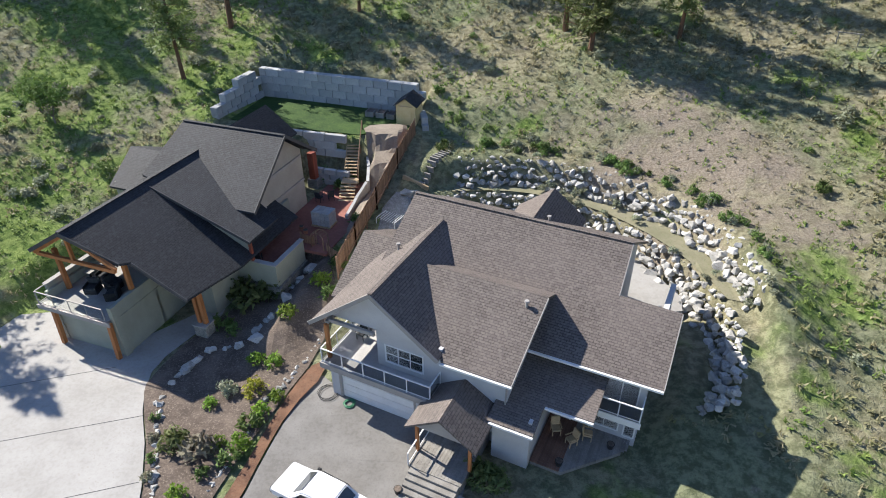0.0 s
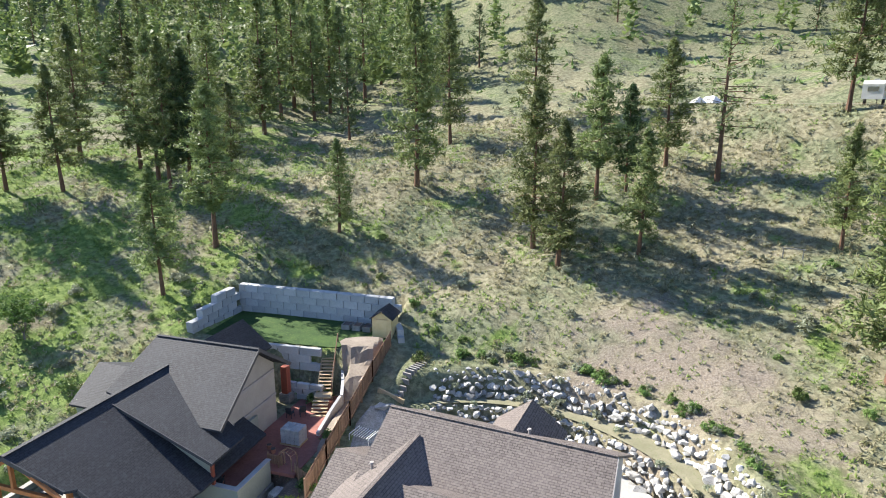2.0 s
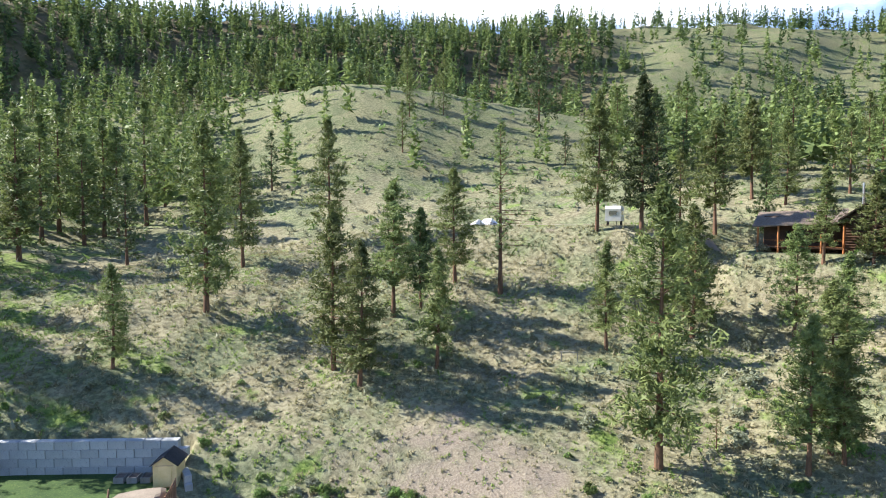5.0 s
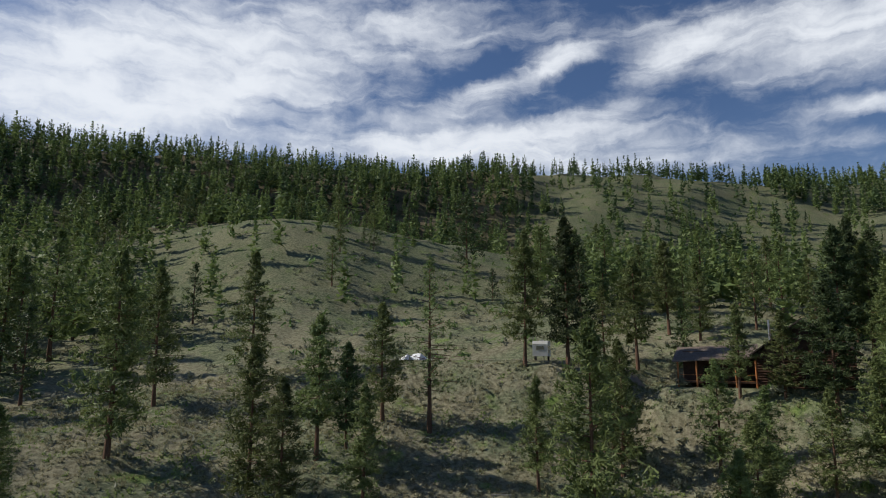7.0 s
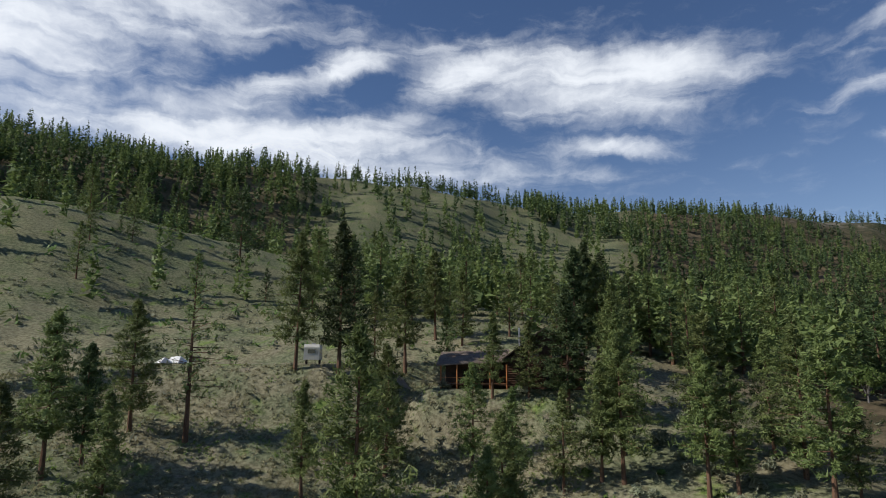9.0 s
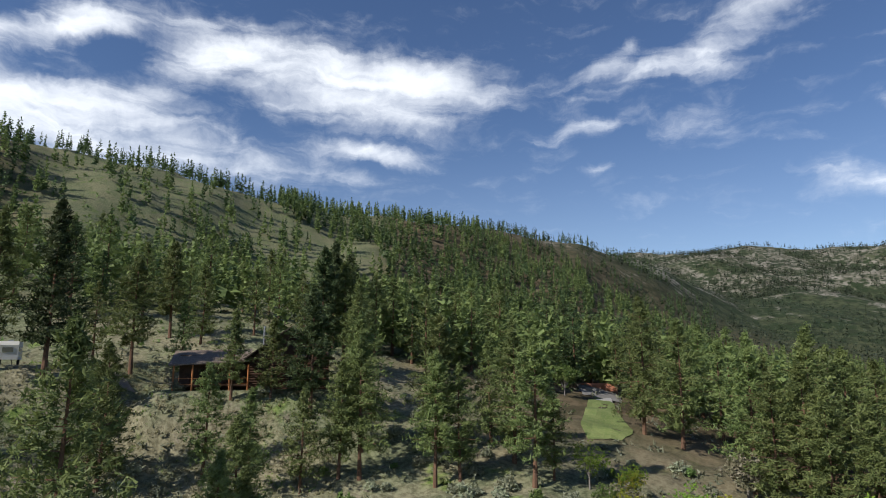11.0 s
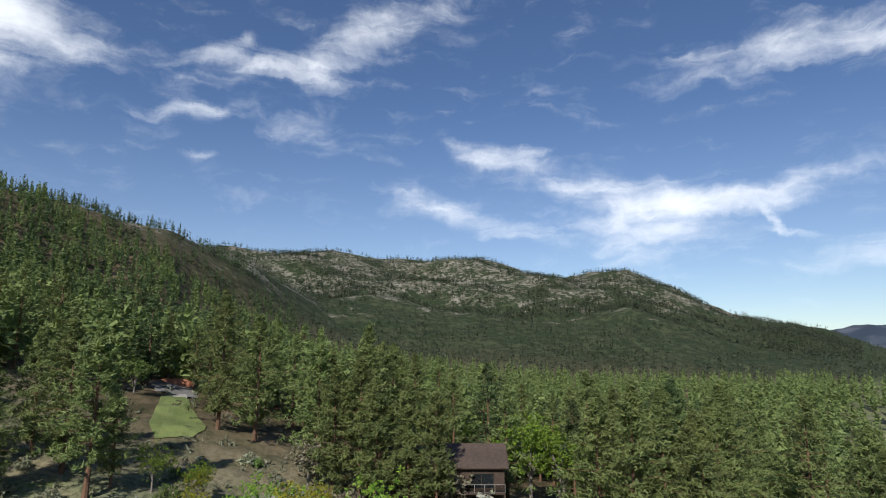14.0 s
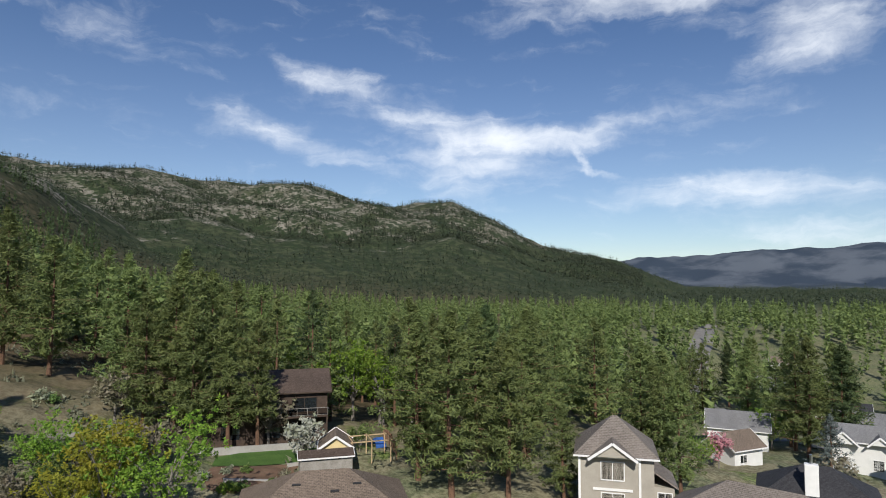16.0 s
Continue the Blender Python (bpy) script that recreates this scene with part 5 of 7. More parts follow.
fence(((-2.5, 54.0, 5.3), (-3.9, 49.6, 4.3), (-5.4, 44.8, 3.0), (-6.7, 40.6, 2.1), (-7.7, 37.2, 1.3)), "board_fence", "tall brown board fence stepping down the slope")
fence(((-11.0, 40.9, 1.3), (-9.9, 40.4, 1.3)), "gate_fence", "orange-brown board fence by the gate", 1.6)
fence(((-8.8, 39.6, 1.1), (-7.5, 38.3, 1.1)), "gate_fence", "orange-brown board fence by the gate", 1.6)


def arbour():
    a = thing("garden_arbour", pose(-9.4, 40.1, 1.2, 0, 0, -30), "brown lattice garden arbour over the gate", "arbour")
    for x in (-0.6, 0.6):
        for y in (-0.3, 0.3):
            part("post", Shape().beam((x, y, 0), (x, y, 1.9), 0.07, 0.07), FENCE_WOOD, a)
    for i in range(7):
        t0, t1 = math.pi * i / 7, math.pi * (i + 1) / 7
        for y in (-0.3, 0.3):
            part("arch", Shape().beam((-0.6 * math.cos(t0), y, 1.9 + 0.45 * math.sin(t0)), (-0.6 * math.cos(t1), y, 1.9 + 0.45 * math.sin(t1)), 0.05, 0.05), FENCE_WOOD, a)
        part("slat", Shape().beam((-0.6 * math.cos(t0), -0.35, 1.93 + 0.45 * math.sin(t0)), (-0.6 * math.cos(t0), 0.35, 1.93 + 0.45 * math.sin(t0)), 0.03, 0.03), FENCE_WOOD, a)


arbour()


# ---- boulders ----
def boulder(seed, flat=0.75):
    """A broken granite block, about 1 m across."""
    rng = np.random.default_rng(seed + 3)
    bm = bmesh.new()
    for _ in range(17):
        p = rng.normal(size=3)
        p = p / np.linalg.norm(p)
        p = np.sign(p) * np.abs(p) ** 0.62 * rng.uniform(0.40, 0.5) * (1, 0.88, flat)
        bm.verts.new(p)
    bmesh.ops.convex_hull(bm, input=bm.verts[:])
    bmesh.ops.delete(bm, geom=[v for v in bm.verts if not v.link_faces], context="VERTS")
    m = bpy.data.meshes.new("boulder")
    bm.to_mesh(m)
    bm.free()
    m.materials.append(ROCK)
    return m


BOULDERS = [boulder(i, f) for i, f in enumerate((0.75, 0.65, 0.8, 0.7, 0.6, 0.85, 0.72, 0.66))]


def put_boulder(parent, x, y, size, z=None, sink=0.2, name="boulder"):
    ob = new(name, BOULDERS[RNG.integers(8)])
    z = gz(x, y) if z is None else z
    ob.matrix_world = pose(x, y, z + size * (0.35 - sink), RNG.uniform(-18, 18), RNG.uniform(-18, 18), RNG.uniform(0, 360)) @ Matrix.Diagonal((size * RNG.uniform(0.8, 1.25), size * RNG.uniform(0.8, 1.2), size * RNG.uniform(0.75, 1.15), 1))
    ob.parent = parent
    return ob


def rock_bank(name, line, rows, a0, a1, label):
    """Tumbled boulders along a bend; rows: offset from its line, height, smallest and largest size."""
    w = tagged(new(name), label, kind="structure")
    for d, z, s0, s1 in rows:
        a = a0 + RNG.random() * 3
        while a < a1:
            s = s0 + (s1 - s0) * RNG.random() ** 1.6
            x, y = BEND(line(a) + d + RNG.normal() * 0.2, a)
            put_boulder(w, x, y, s, max(0.5, min(z, gz(x, y) + 0.6)) + RNG.normal() * 0.09, sink=0.16)
            a += math.degrees(s * RNG.uniform(0.42, 0.62) / line(a) / (1 + 0.3 * abs(math.sin(radians(a)))))
    return w


rock_bank("boulder_wall_lower", INNER, ((-0.6, 0.8, 0.5, 1.1), (-0.25, 1.4, 0.4, 1.0), (0.1, 2.0, 0.4, 0.95), (0.5, 2.6, 0.3, 0.8)), -14, 100, "lower dry-stacked wall of pale granite boulders")
rock_bank("boulder_wall_upper", OUTER, ((-0.5, 3.1, 0.45, 1.0), (-0.15, 3.7, 0.4, 0.95), (0.25, 4.3, 0.35, 0.9), (0.6, 4.8, 0.25, 0.7)), -6, 80, "upper dry-stacked wall of pale granite boulders")
edging = tagged(new("stone_edging"), "line of pale stones edging the mulch bed", kind="structure")
for (x0, y0), (x1, y1), s0, s1 in (((-17.2, 26.6), (-14.2, 17.5), 0.3, 0.55), ((-16.9, 27.6), (-15.8, 30.2), 0.5, 0.85), ((-15.6, 30.4), (-13.2, 31.2), 0.4, 0.8), ((-13.0, 32.2), (-11.2, 34.2), 0.5, 0.8), ((-11.2, 36.8), (-10.4, 39.0), 0.5, 0.8), ((-9.8, 27.6), (-8.9, 29.6), 0.25, 0.5), ((-10.7, 25.8), (-9.8, 27.6), 0.3, 0.6), ((-12.2, 20.0), (-10.8, 25.4), 0.15, 0.35), ((-8.9, 29.6), (-8.1, 33.0), 0.15, 0.3)):
    n = int(math.hypot(x1 - x0, y1 - y0) / (s0 + s1) * 3.0)
    for i in range(n):
        k = (i + 0.5) / n
        put_boulder(edging, x0 + (x1 - x0) * k + RNG.normal() * 0.1, y0 + (y1 - y0) * k + RNG.normal() * 0.1, RNG.uniform(s0, s1), sink=0.1, name="stone")
for x, y, s in ((-12.5, 31.3, 1.3), (-11.2, 35.4, 1.3), (-9.9, 38.6, 1.4), (-2.9, 46.5, 1.4), (-1.9, 45.6, 1.1), (-31.5, 29.5, 1.5)):
    solid("boulder", BOULDERS[int(x) % 8].copy(), ROCK, "large flat pale boulder on the ground", "boulder", m=pose(x, y, gz(x, y) + 0.2, 5, 4, x * 40) @ Matrix.Diagonal((s, s, s * 0.6, 1)))
for k in range(11):
    sx, sy = -1.8 + k * 0.225, 48.0 + k * 0.31
    solid("timber_step", Shape().box(-0.45, 0.45, -0.07, 0.09, -0.4, 0.06, 0.02), GREY_WOOD, "weathered timber step in the bank", "step", "bank steps", m=pose(sx, sy, gz(sx, sy) + 0.16, 0, 0, -36))
solid("timber_edging", Shape().beam((-3.4, 48.4, gz(-3.4, 48.4) + 0.2), (-1.2, 47.4, gz(-1.2, 47.4) + 0.2), 0.15, 0.5), RAW_WOOD, "sawn timber edging of a terrace", "timber edging")


# ---- white car on the drive ----
def car():
    c = thing("car", HOUSE_A @ pose(3.95, -6.75, 0.02, 0, 0, 180 - 3), "white four-door pickup parked on the drive", "car")
    # x ahead, width along y
    prof = [(2.45, 0.45), (2.6, 0.75), (2.45, 0.98), (1.25, 1.08), (0.55, 1.66), (0.2, 1.74), (-1.2, 1.74), (-1.75, 1.16), (-2.75, 1.12), (-2.8, 0.45)]
    bm = bmesh.new()
    rings = []
    for y, k in ((-0.93, 0.93), (-0.8, 1.0), (0.8, 1.0), (0.93, 0.93)):
        rings.append([bm.verts.new((x * (1 if abs(y) < 0.9 else 0.985), y * (1 - 0.2 * max(0, (z - 1.05)) / 0.7), 0.45 + (z - 0.45) * k)) for x, z in prof])
    n = len(prof)
    for a, b in zip(rings, rings[1:]):
        for i in range(n):
            bm.faces.new((a[i], a[(i + 1) % n], b[(i + 1) % n], b[i]))
    bm.faces.new(rings[0]), bm.faces.new(rings[-1][::-1])
    bmesh.ops.recalc_face_normals(bm, faces=bm.faces)
    bmesh.ops.bevel(bm, geom=bm.edges[:], offset=0.05, segments=2, affect="EDGES")
    m = bpy.data.meshes.new("body")
    bm.to_mesh(m)
    bm.free()
    part("body", m, CAR_PAINT, c)
    part("windscreen", Shape().slab([(1.2, -0.68, 1.135), (1.2, 0.68, 1.135), (0.58, 0.6, 1.665), (0.58, -0.6, 1.665)], 0.01), PANE, c)
    part("rear_window", Shape().slab([(-1.24, -0.6, 1.73), (-1.24, 0.6, 1.73), (-1.7, 0.66, 1.27), (-1.7, -0.66, 1.27)], 0.01), PANE, c)
    for y in (-1, 1):
        part("side_window", Shape().add([(0.95, y * 0.925, 1.12), (-0.3, y * 0.925, 1.12), (-0.3, y * 0.815, 1.6), (0.5, y * 0.815, 1.6)], [(0, 1, 2, 3)]), PANE, c)
        part("side_window", Shape().add([(-0.4, y * 0.925, 1.12), (-1.5, y * 0.925, 1.12), (-1.15, y * 0.815, 1.6), (-0.4, y * 0.815, 1.6)], [(0, 1, 2, 3)]), PANE, c)
        part("mirror", Shape().box(0.75, 0.95, y * 1.03 - 0.08, y * 1.03 + 0.08, 1.05, 1.25, 0.03), BLACK, c)
        part("headlight", Shape().box(2.42, 2.56, y * 0.72 - 0.16, y * 0.72 + 0.16, 0.72, 0.9, 0.02), GLASS, c)
        for x in (1.65, -1.75):
            w = part("wheel", Shape().tube((x, y * 0.72, 0.36), (x, y * 0.96, 0.36), 0.36, n=20), RUBBER, c)
            part("rim", Shape().tube((x, y * 0.955, 0.36), (x, y * 0.975, 0.36), 0.22, n=14), STEEL, w)
    part("bumper", Shape().box(2.5, 2.68, -0.85, 0.85, 0.42, 0.62, 0.04), BLACK, c)


car()


# ---- loose things ----
def coil(name, x, y, mat, label, turns, rad, thick, m=None):
    cu = bpy.data.curves.new(name, "CURVE")
    cu.dimensions, cu.bevel_depth, cu.bevel_resolution = "3D", thick, 2
    sp = cu.splines.new("POLY")
    n = turns * 14
    sp.points.add(n)
    for i in range(n + 1):
        a = i * math.tau / 14
        r = rad * (1 + 0.12 * math.sin(i * 0.7) - 0.3 * i / n)
        sp.points[i].co = (math.cos(a) * r, math.sin(a) * r, 0.02 + 0.015 * (i % 14) / 14 + 0.02 * i / n, 1)
    tmp = new(name, cu)
    dep = bpy.context.evaluated_depsgraph_get()
    data = bpy.data.meshes.new_from_object(tmp.evaluated_get(dep))
    bpy.data.objects.remove(tmp)
    data.materials.clear()
    solid(name, data, mat, label, "hose", m=pose(x, y, 0.04))


coil("garden_hose", -5.6, 26.0, HOSE, "coiled green garden hose on the drive", 5, 0.35, 0.03)
coil("cable_coil", -7.0, 26.9, BLACK, "loose black hose loops on the drive", 3, 0.7, 0.015)
T = HOUSE_A
for u, v, a in ((0.9, 2.2, 0), (2.1, 2.6, 200), (1.0, 4.0, 90), (2.3, 4.3, 160)):
    chair(T @ pose(u, v, 3.0, 0, 0, a))
tb = thing("patio_table", T @ pose(1.5, 3.2, 3.0), "dark oval patio table on the deck", "table")
part("tabletop", Shape().tube((0, 0, 0.70), (0, 0, 0.74), 0.6, 0.6, 18), BLACK, tb)
for x in (-0.35, 0.35):
    for y in (-0.35, 0.35):
        part("leg", Shape().box(x - 0.025, x + 0.025, y - 0.025, y + 0.025, 0, 0.7), BLACK, tb)
for u, v, a in ((13.2, 2.6, 30), (14.2, 2.2, -40), (14.9, 3.0, 100)):
    chair(T @ pose(u, v, 0.4, 0, 0, a), RAW_WOOD, RAW_WOOD, "weathered wooden garden chair on the deck", "garden_chair")


def pot(m, mat, label):
    p = thing("flower_pot", m, label, "flower pot")
    part("pot", Shape().tube((0, 0, 0), (0, 0, 0.34), 0.15, 0.22, 14), mat, p)
    part("soil", Shape().tube((0, 0, 0.342), (0, 0, 0.35), 0.19, 0.19, 14), MULCH, p)


for u, v in ((14.0, 0.6), (16.2, 2.9), (7.0, -4.4)):
    pot(T @ pose(u, v, 0.4 if u > 8 else 0.02), BLACK, "black glazed flower pot on the deck")
for u, v, a in ((-3.6, 2.0, 20), (-2.6, 2.8, 80), (-3.9, 3.4, 0), (-1.8, 1.9, -60)):
    s = thing("outdoor_sofa", HOUSE_B @ pose(u, v, 3.0, 0, 0, a), "charcoal cushioned outdoor sofa chair on the deck", "sofa", "deck seats")
    part("base", Shape().box(-0.45, 0.45, -0.42, 0.42, 0, 0.3, 0.03), BLACK, s)
    part("cushion", Shape().box(-0.36, 0.36, -0.4, 0.3, 0.3, 0.46, 0.04), DARK_CLOTH, s)
    part("backrest", Shape().box(-0.44, 0.44, 0.3, 0.44, 0.3, 0.85, 0.04), DARK_CLOTH, s)
    for x in (-0.44, 0.36):
        part("armrest", Shape().box(x, x + 0.08, -0.42, 0.3, 0.3, 0.6, 0.02), BLACK, s)
for u, v in ((-5.1, 3.2), (-5.0, 4.4)):
    t = thing("side_table", HOUSE_B @ pose(u, v, 3.0), "small pale side table on the deck", "table")
    part("tabletop", Shape().box(-0.3, 0.3, -0.22, 0.22, 0.42, 0.47), CONCRETE, t)
    part("leg", Shape().box(-0.05, 0.05, -0.05, 0.05, 0, 0.42), BLACK, t)
cubes = thing("stacked_blocks", HOUSE_B @ pose(5.9, 16.3, 2.14), "pallet of stacked grey paving blocks on the patio", "paving blocks")
for i in range(4):
    for j in range(3):
        for k in range(4):
            part("block", Shape().box(-0.8 + i * 0.41, -0.42 + i * 0.41, -0.6 + j * 0.41, -0.22 + j * 0.41, 0.14 + k * 0.3, 0.42 + k * 0.3, 0.02), BLOCK, cubes)
part("pallet", Shape().box(-0.85, 0.85, -0.65, 0.65, 0, 0.13), RAW_WOOD, cubes)
pot(HOUSE_B @ pose(4.6, 14.9, 2.14), TERRACOTTA, "terracotta flower pot on the red patio")
pot(HOUSE_B @ pose(5.2, 14.5, 2.14), TERRACOTTA, "terracotta flower pot on the red patio")
for u, v in ((4.0, 9.8), (3.6, 19.6), (4.4, 20.2)):
    chair(HOUSE_B @ pose(u, v, 2.14, 0, 0, u * 50))
lat = thing("lattice_panel", pose(-4.2, 43.4, gz(-4.2, 43.4), 0, 0, -30), "pale metal lattice lying in the back yard", "lattice")
for i in range(9):
    part("slat", Shape().beam((-0.9 + i * 0.22, -0.7, 0.5), (-0.9 + i * 0.22, 0.7, 0.5), 0.04, 0.03), WHITE, lat)
for x in (-0.9, 0.86):
    part("frame", Shape().beam((x, -0.7, 0), (x, -0.7, 0.5), 0.05, 0.05).beam((x, 0.7, 0), (x, 0.7, 0.5), 0.05, 0.05).beam((x, -0.7, 0.53), (x, 0.7, 0.53), 0.05, 0.05), WHITE, lat)
for x, y in ((5.2, 44.2), (8.5, 43.4)):
    b = thing("black_tub", pose(x, y, gz(x, y)), "black plastic tub on the terrace", "tub")
    part("tub", Shape().tube((0, 0, 0), (0, 0, 0.45), 0.2, 0.26, 14), BLACK, b)
    part("rim", Shape().tube((0, 0, 0.45), (0, 0, 0.48), 0.29, 0.29, 14), BLACK, b)


# ---- the neighbours ----
def cottage(x, y, turn, w, d, wall_h, rise, roof_mat, wall_mat, label, hip=False, windows=(), z=None, chimney=None, over=0.5, name="house", dormers=(), trim=WHITE):
    """A house with its ridge along x; it looks along -y. windows: x, foot, width, height on the front."""
    h = thing(name, pose(x, y, gz(x, y) if z is None else z, 0, 0, turn), label, "house", "neighbouring houses")
    hw, hd = w / 2, d / 2
    part("wall", Shape().box(-hw, hw, -hd, hd, -1.2, wall_h) if hip else Shape().prism([(-hd, -1.2), (hd, -1.2), (hd, wall_h), (0, wall_h + rise * hd / (hd + over)), (-hd, wall_h)], 0, -hw, hw), wall_mat, h)
    e, top = wall_h - rise * over / hd * 0.5, wall_h + rise
    if hip:
        r = max(0.2, hw - hd)
        c = [(-hw - over, -hd - over, e), (hw + over, -hd - over, e), (hw + over, hd + over, e), (-hw - over, hd + over, e)]
        a, b = (-r, 0, top), (r, 0, top)
        part("roof", Shape().slab([c[0], c[1], b, a], 0.15).slab([c[2], c[3], a, b], 0.15).slab([c[1], c[2], b], 0.15).slab([c[3], c[0], a], 0.15), roof_mat, h)
    else:
        part("roof", Shape().slab([(-hw - over, -hd - over, e), (hw + over, -hd - over, e), (hw + over, 0, top), (-hw - over, 0, top)], 0.18).slab([(hw + over, 0.01, top), (hw + over, hd + over, e), (-hw - over, hd + over, e), (-hw - over, 0.01, top)], 0.18), roof_mat, h)
        for s in (-1, 1):
            part("rake_board", Shape().beam((s * (hw + over + 0.03), -hd - over, e - 0.05), (s * (hw + over + 0.03), 0, top - 0.05), 0.05, 0.24).beam((s * (hw + over + 0.03), hd + over, e - 0.05), (s * (hw + over + 0.03), 0, top - 0.05), 0.05, 0.24), trim, h)
    part("gutter", Shape().beam((-hw - over, -hd - over - 0.05, e - 0.06), (hw + over, -hd - over - 0.05, e - 0.06), 0.1, 0.14), trim, h)
    for wx, wz, ww, wh in windows:
        window(h, (wx, -hd, wz), ww, wh, 0, (1 if ww > 1.1 else 0, 0), trim)
    for gx, gw, gz0, gr in dormers:
        part("gable", Shape().prism([(gx - gw / 2, gz0), (gx + gw / 2, gz0), (gx, gz0 + gr)], 1, -hd - 0.9, 0), wall_mat, h)
        part("gable_roof", Shape().slab([(gx - gw / 2 - 0.3, -hd - 1.1, gz0 - 0.15), (gx, -hd - 1.1, gz0 + gr + 0.12), (gx, 0, gz0 + gr + 0.12), (gx - gw / 2 - 0.3, 0, gz0 - 0.15)], 0.1).slab([(gx + 0.01, -hd - 1.1, gz0 + gr + 0.12), (gx + gw / 2 + 0.3, -hd - 1.1, gz0 - 0.15), (gx + gw / 2 + 0.3, 0, gz0 - 0.15), (gx + 0.01, 0, gz0 + gr + 0.12)], 0.1), roof_mat, h)
        part("barge_board", Shape().beam((gx - gw / 2 - 0.3, -hd - 1.13, gz0 - 0.25), (gx, -hd - 1.13, gz0 + gr + 0.02), 0.06, 0.22).beam((gx + gw / 2 + 0.3, -hd - 1.13, gz0 - 0.25), (gx, -hd - 1.13, gz0 + gr + 0.02), 0.06, 0.22), WHITE, h)
    if chimney:
        cx, cy, ch = chimney
        part("chimney", Shape().box(cx - 0.6, cx + 0.6, cy - 0.45, cy + 0.45, wall_h - 1, ch, 0.04), WHITE, h)
        part("chimney_pipe", Shape().tube((cx, cy, ch), (cx, cy, ch + 0.9), 0.14), STEEL, h)
    return h


def face(x, y):
    """The turn by which a house at x, y looks at the hill's foot."""
    return math.degrees(math.atan2(y, x)) - 90 + 0


def tan_house():
    h = cottage(39.4, -46.0, -138, 6.4, 6.2, 6.0, 2.7, SHINGLE_GREY_BROWN, TAN_SIDING, "two-storey tan house with grey-brown hip roof", True, ((-0.3, 3.7, 1.9, 1.5), (-0.3, 1.0, 1.9, 1.5)), 7.0, None, 0.45, "house", ((-0.3, 3.6, 5.85, 1.2),))
    part("stone_base", Shape().box(-3.25, 3.25, -3.25, -3.102, -1, 0.6), STONE_DARK, h)
    part("floor_band", Shape().box(-2.0, 1.4, -3.2, -3.102, 2.75, 2.95).box(-3.25, -3.05, -3.2, -3.102, 0.6, 5.8).box(1.9, 2.1, -3.2, -3.102, 0.6, 5.8), WHITE, h)
    part("side_wing", Shape().box(3.2, 4.9, -2.6, 1.6, -1.2, 3.2), TAN_SIDING, h)
    part("side_wing_roof", Shape().slab([(3.2, -2.9, 4.6), (5.2, -2.9, 3.3), (5.2, 1.9, 3.3), (3.2, 1.9, 4.6)], 0.14), SHINGLE_GREY_BROWN, h)
    window(h, (4.1, -2.6, 1.7), 1.1, 1.0, 0, (1, 0))


SHINGLE_GREY_BROWN = shingles("grey-brown roof shingle", (0.17, 0.145, 0.125), (0.22, 0.19, 0.165), (0.25, 0.22, 0.195), 0)
tan_house()
cottage(48.5, -21.0, -112, 13, 9, 3.0, 2.6, SHINGLE_BROWN, PALE_SIDING, "low house with brown hip roof and roof vents", True, (), 7.0)
for k, (u, v) in enumerate(((-2.2, -1.2), (0.8, -2.0), (2.6, -1.4), (-1.0, -2.8))):
    solid("roof_vent", Shape().box(-0.35, 0.35, -0.2, 0.2, 0, 0.16, 0.04), BLACK, "dark box vent on the brown roof", "roof vent", m=pose(48.5, -21.0, 7.0, 0, 0, -112) @ pose(u, v, 5.42 + v * 0.52, 0, 0, 0))
cottage(24.5, -44.5, -165, 15, 10, 4.6, 3.3, SHINGLE_GREY_BROWN, TAN_SIDING, "house with broad grey-brown hip roof", True, (), 5.5)
cottage(26.5, -41.0, -75, 5, 8, 4.6, 2.7, SHINGLE_GREY_BROWN, TAN_SIDING, "side wing with grey-brown hip roof", True, (), 5.5, name="house_wing")
cottage(31.2, -66.4, -152, 10, 7.6, 2.9, 2.5, SHINGLE_BLACK, PALE_SIDING, "white bungalow with black hip roof and chimney", True, ((-3, 0.9, 1.5, 1.2), (3, 0.9, 1.5, 1.2)), 4.4, (-0.6, -3.0, 6.2))
cottage(41.0, -99.5, -156, 6.6, 5.6, 4.4, 1.8, SHINGLE_GREY, PALE_SIDING, "white two-storey house with pale gables", False, ((-1.7, 0.6, 1.8, 1.4), (-1.9, 3.2, 1.0, 1.0), (2.2, 0.6, 1.2, 1.4)), 1.7, None, 0.4, "house", ((-1.9, 3.4, 4.0, 1.6), (2.4, 2.4, 4.2, 1.1)))
cottage(31.0, -95.0, -156, 5, 5, 3.0, 1.8, SHINGLE_GREY, PALE_SIDING, "white garage wing with grey roof", False, (), 1.8, name="garage")
cottage(63.0, -106.0, -150, 9.5, 7.5, 3.2, 2.4, SHINGLE_GREY, PALE_SIDING, "white bungalow with slate-grey roof", False, ((-3, 0.9, 1.5, 1.2), (2, 0.9, 1.5, 1.2)), -0.2)
cottage(50.5, -84.0, -100, 5.4, 4.8, 2.8, 1.8, SHINGLE_BROWN, PALE_SIDING, "small house with brown gable roof", False, ((-1, 0.8, 1.2, 1.0),), 2.6)
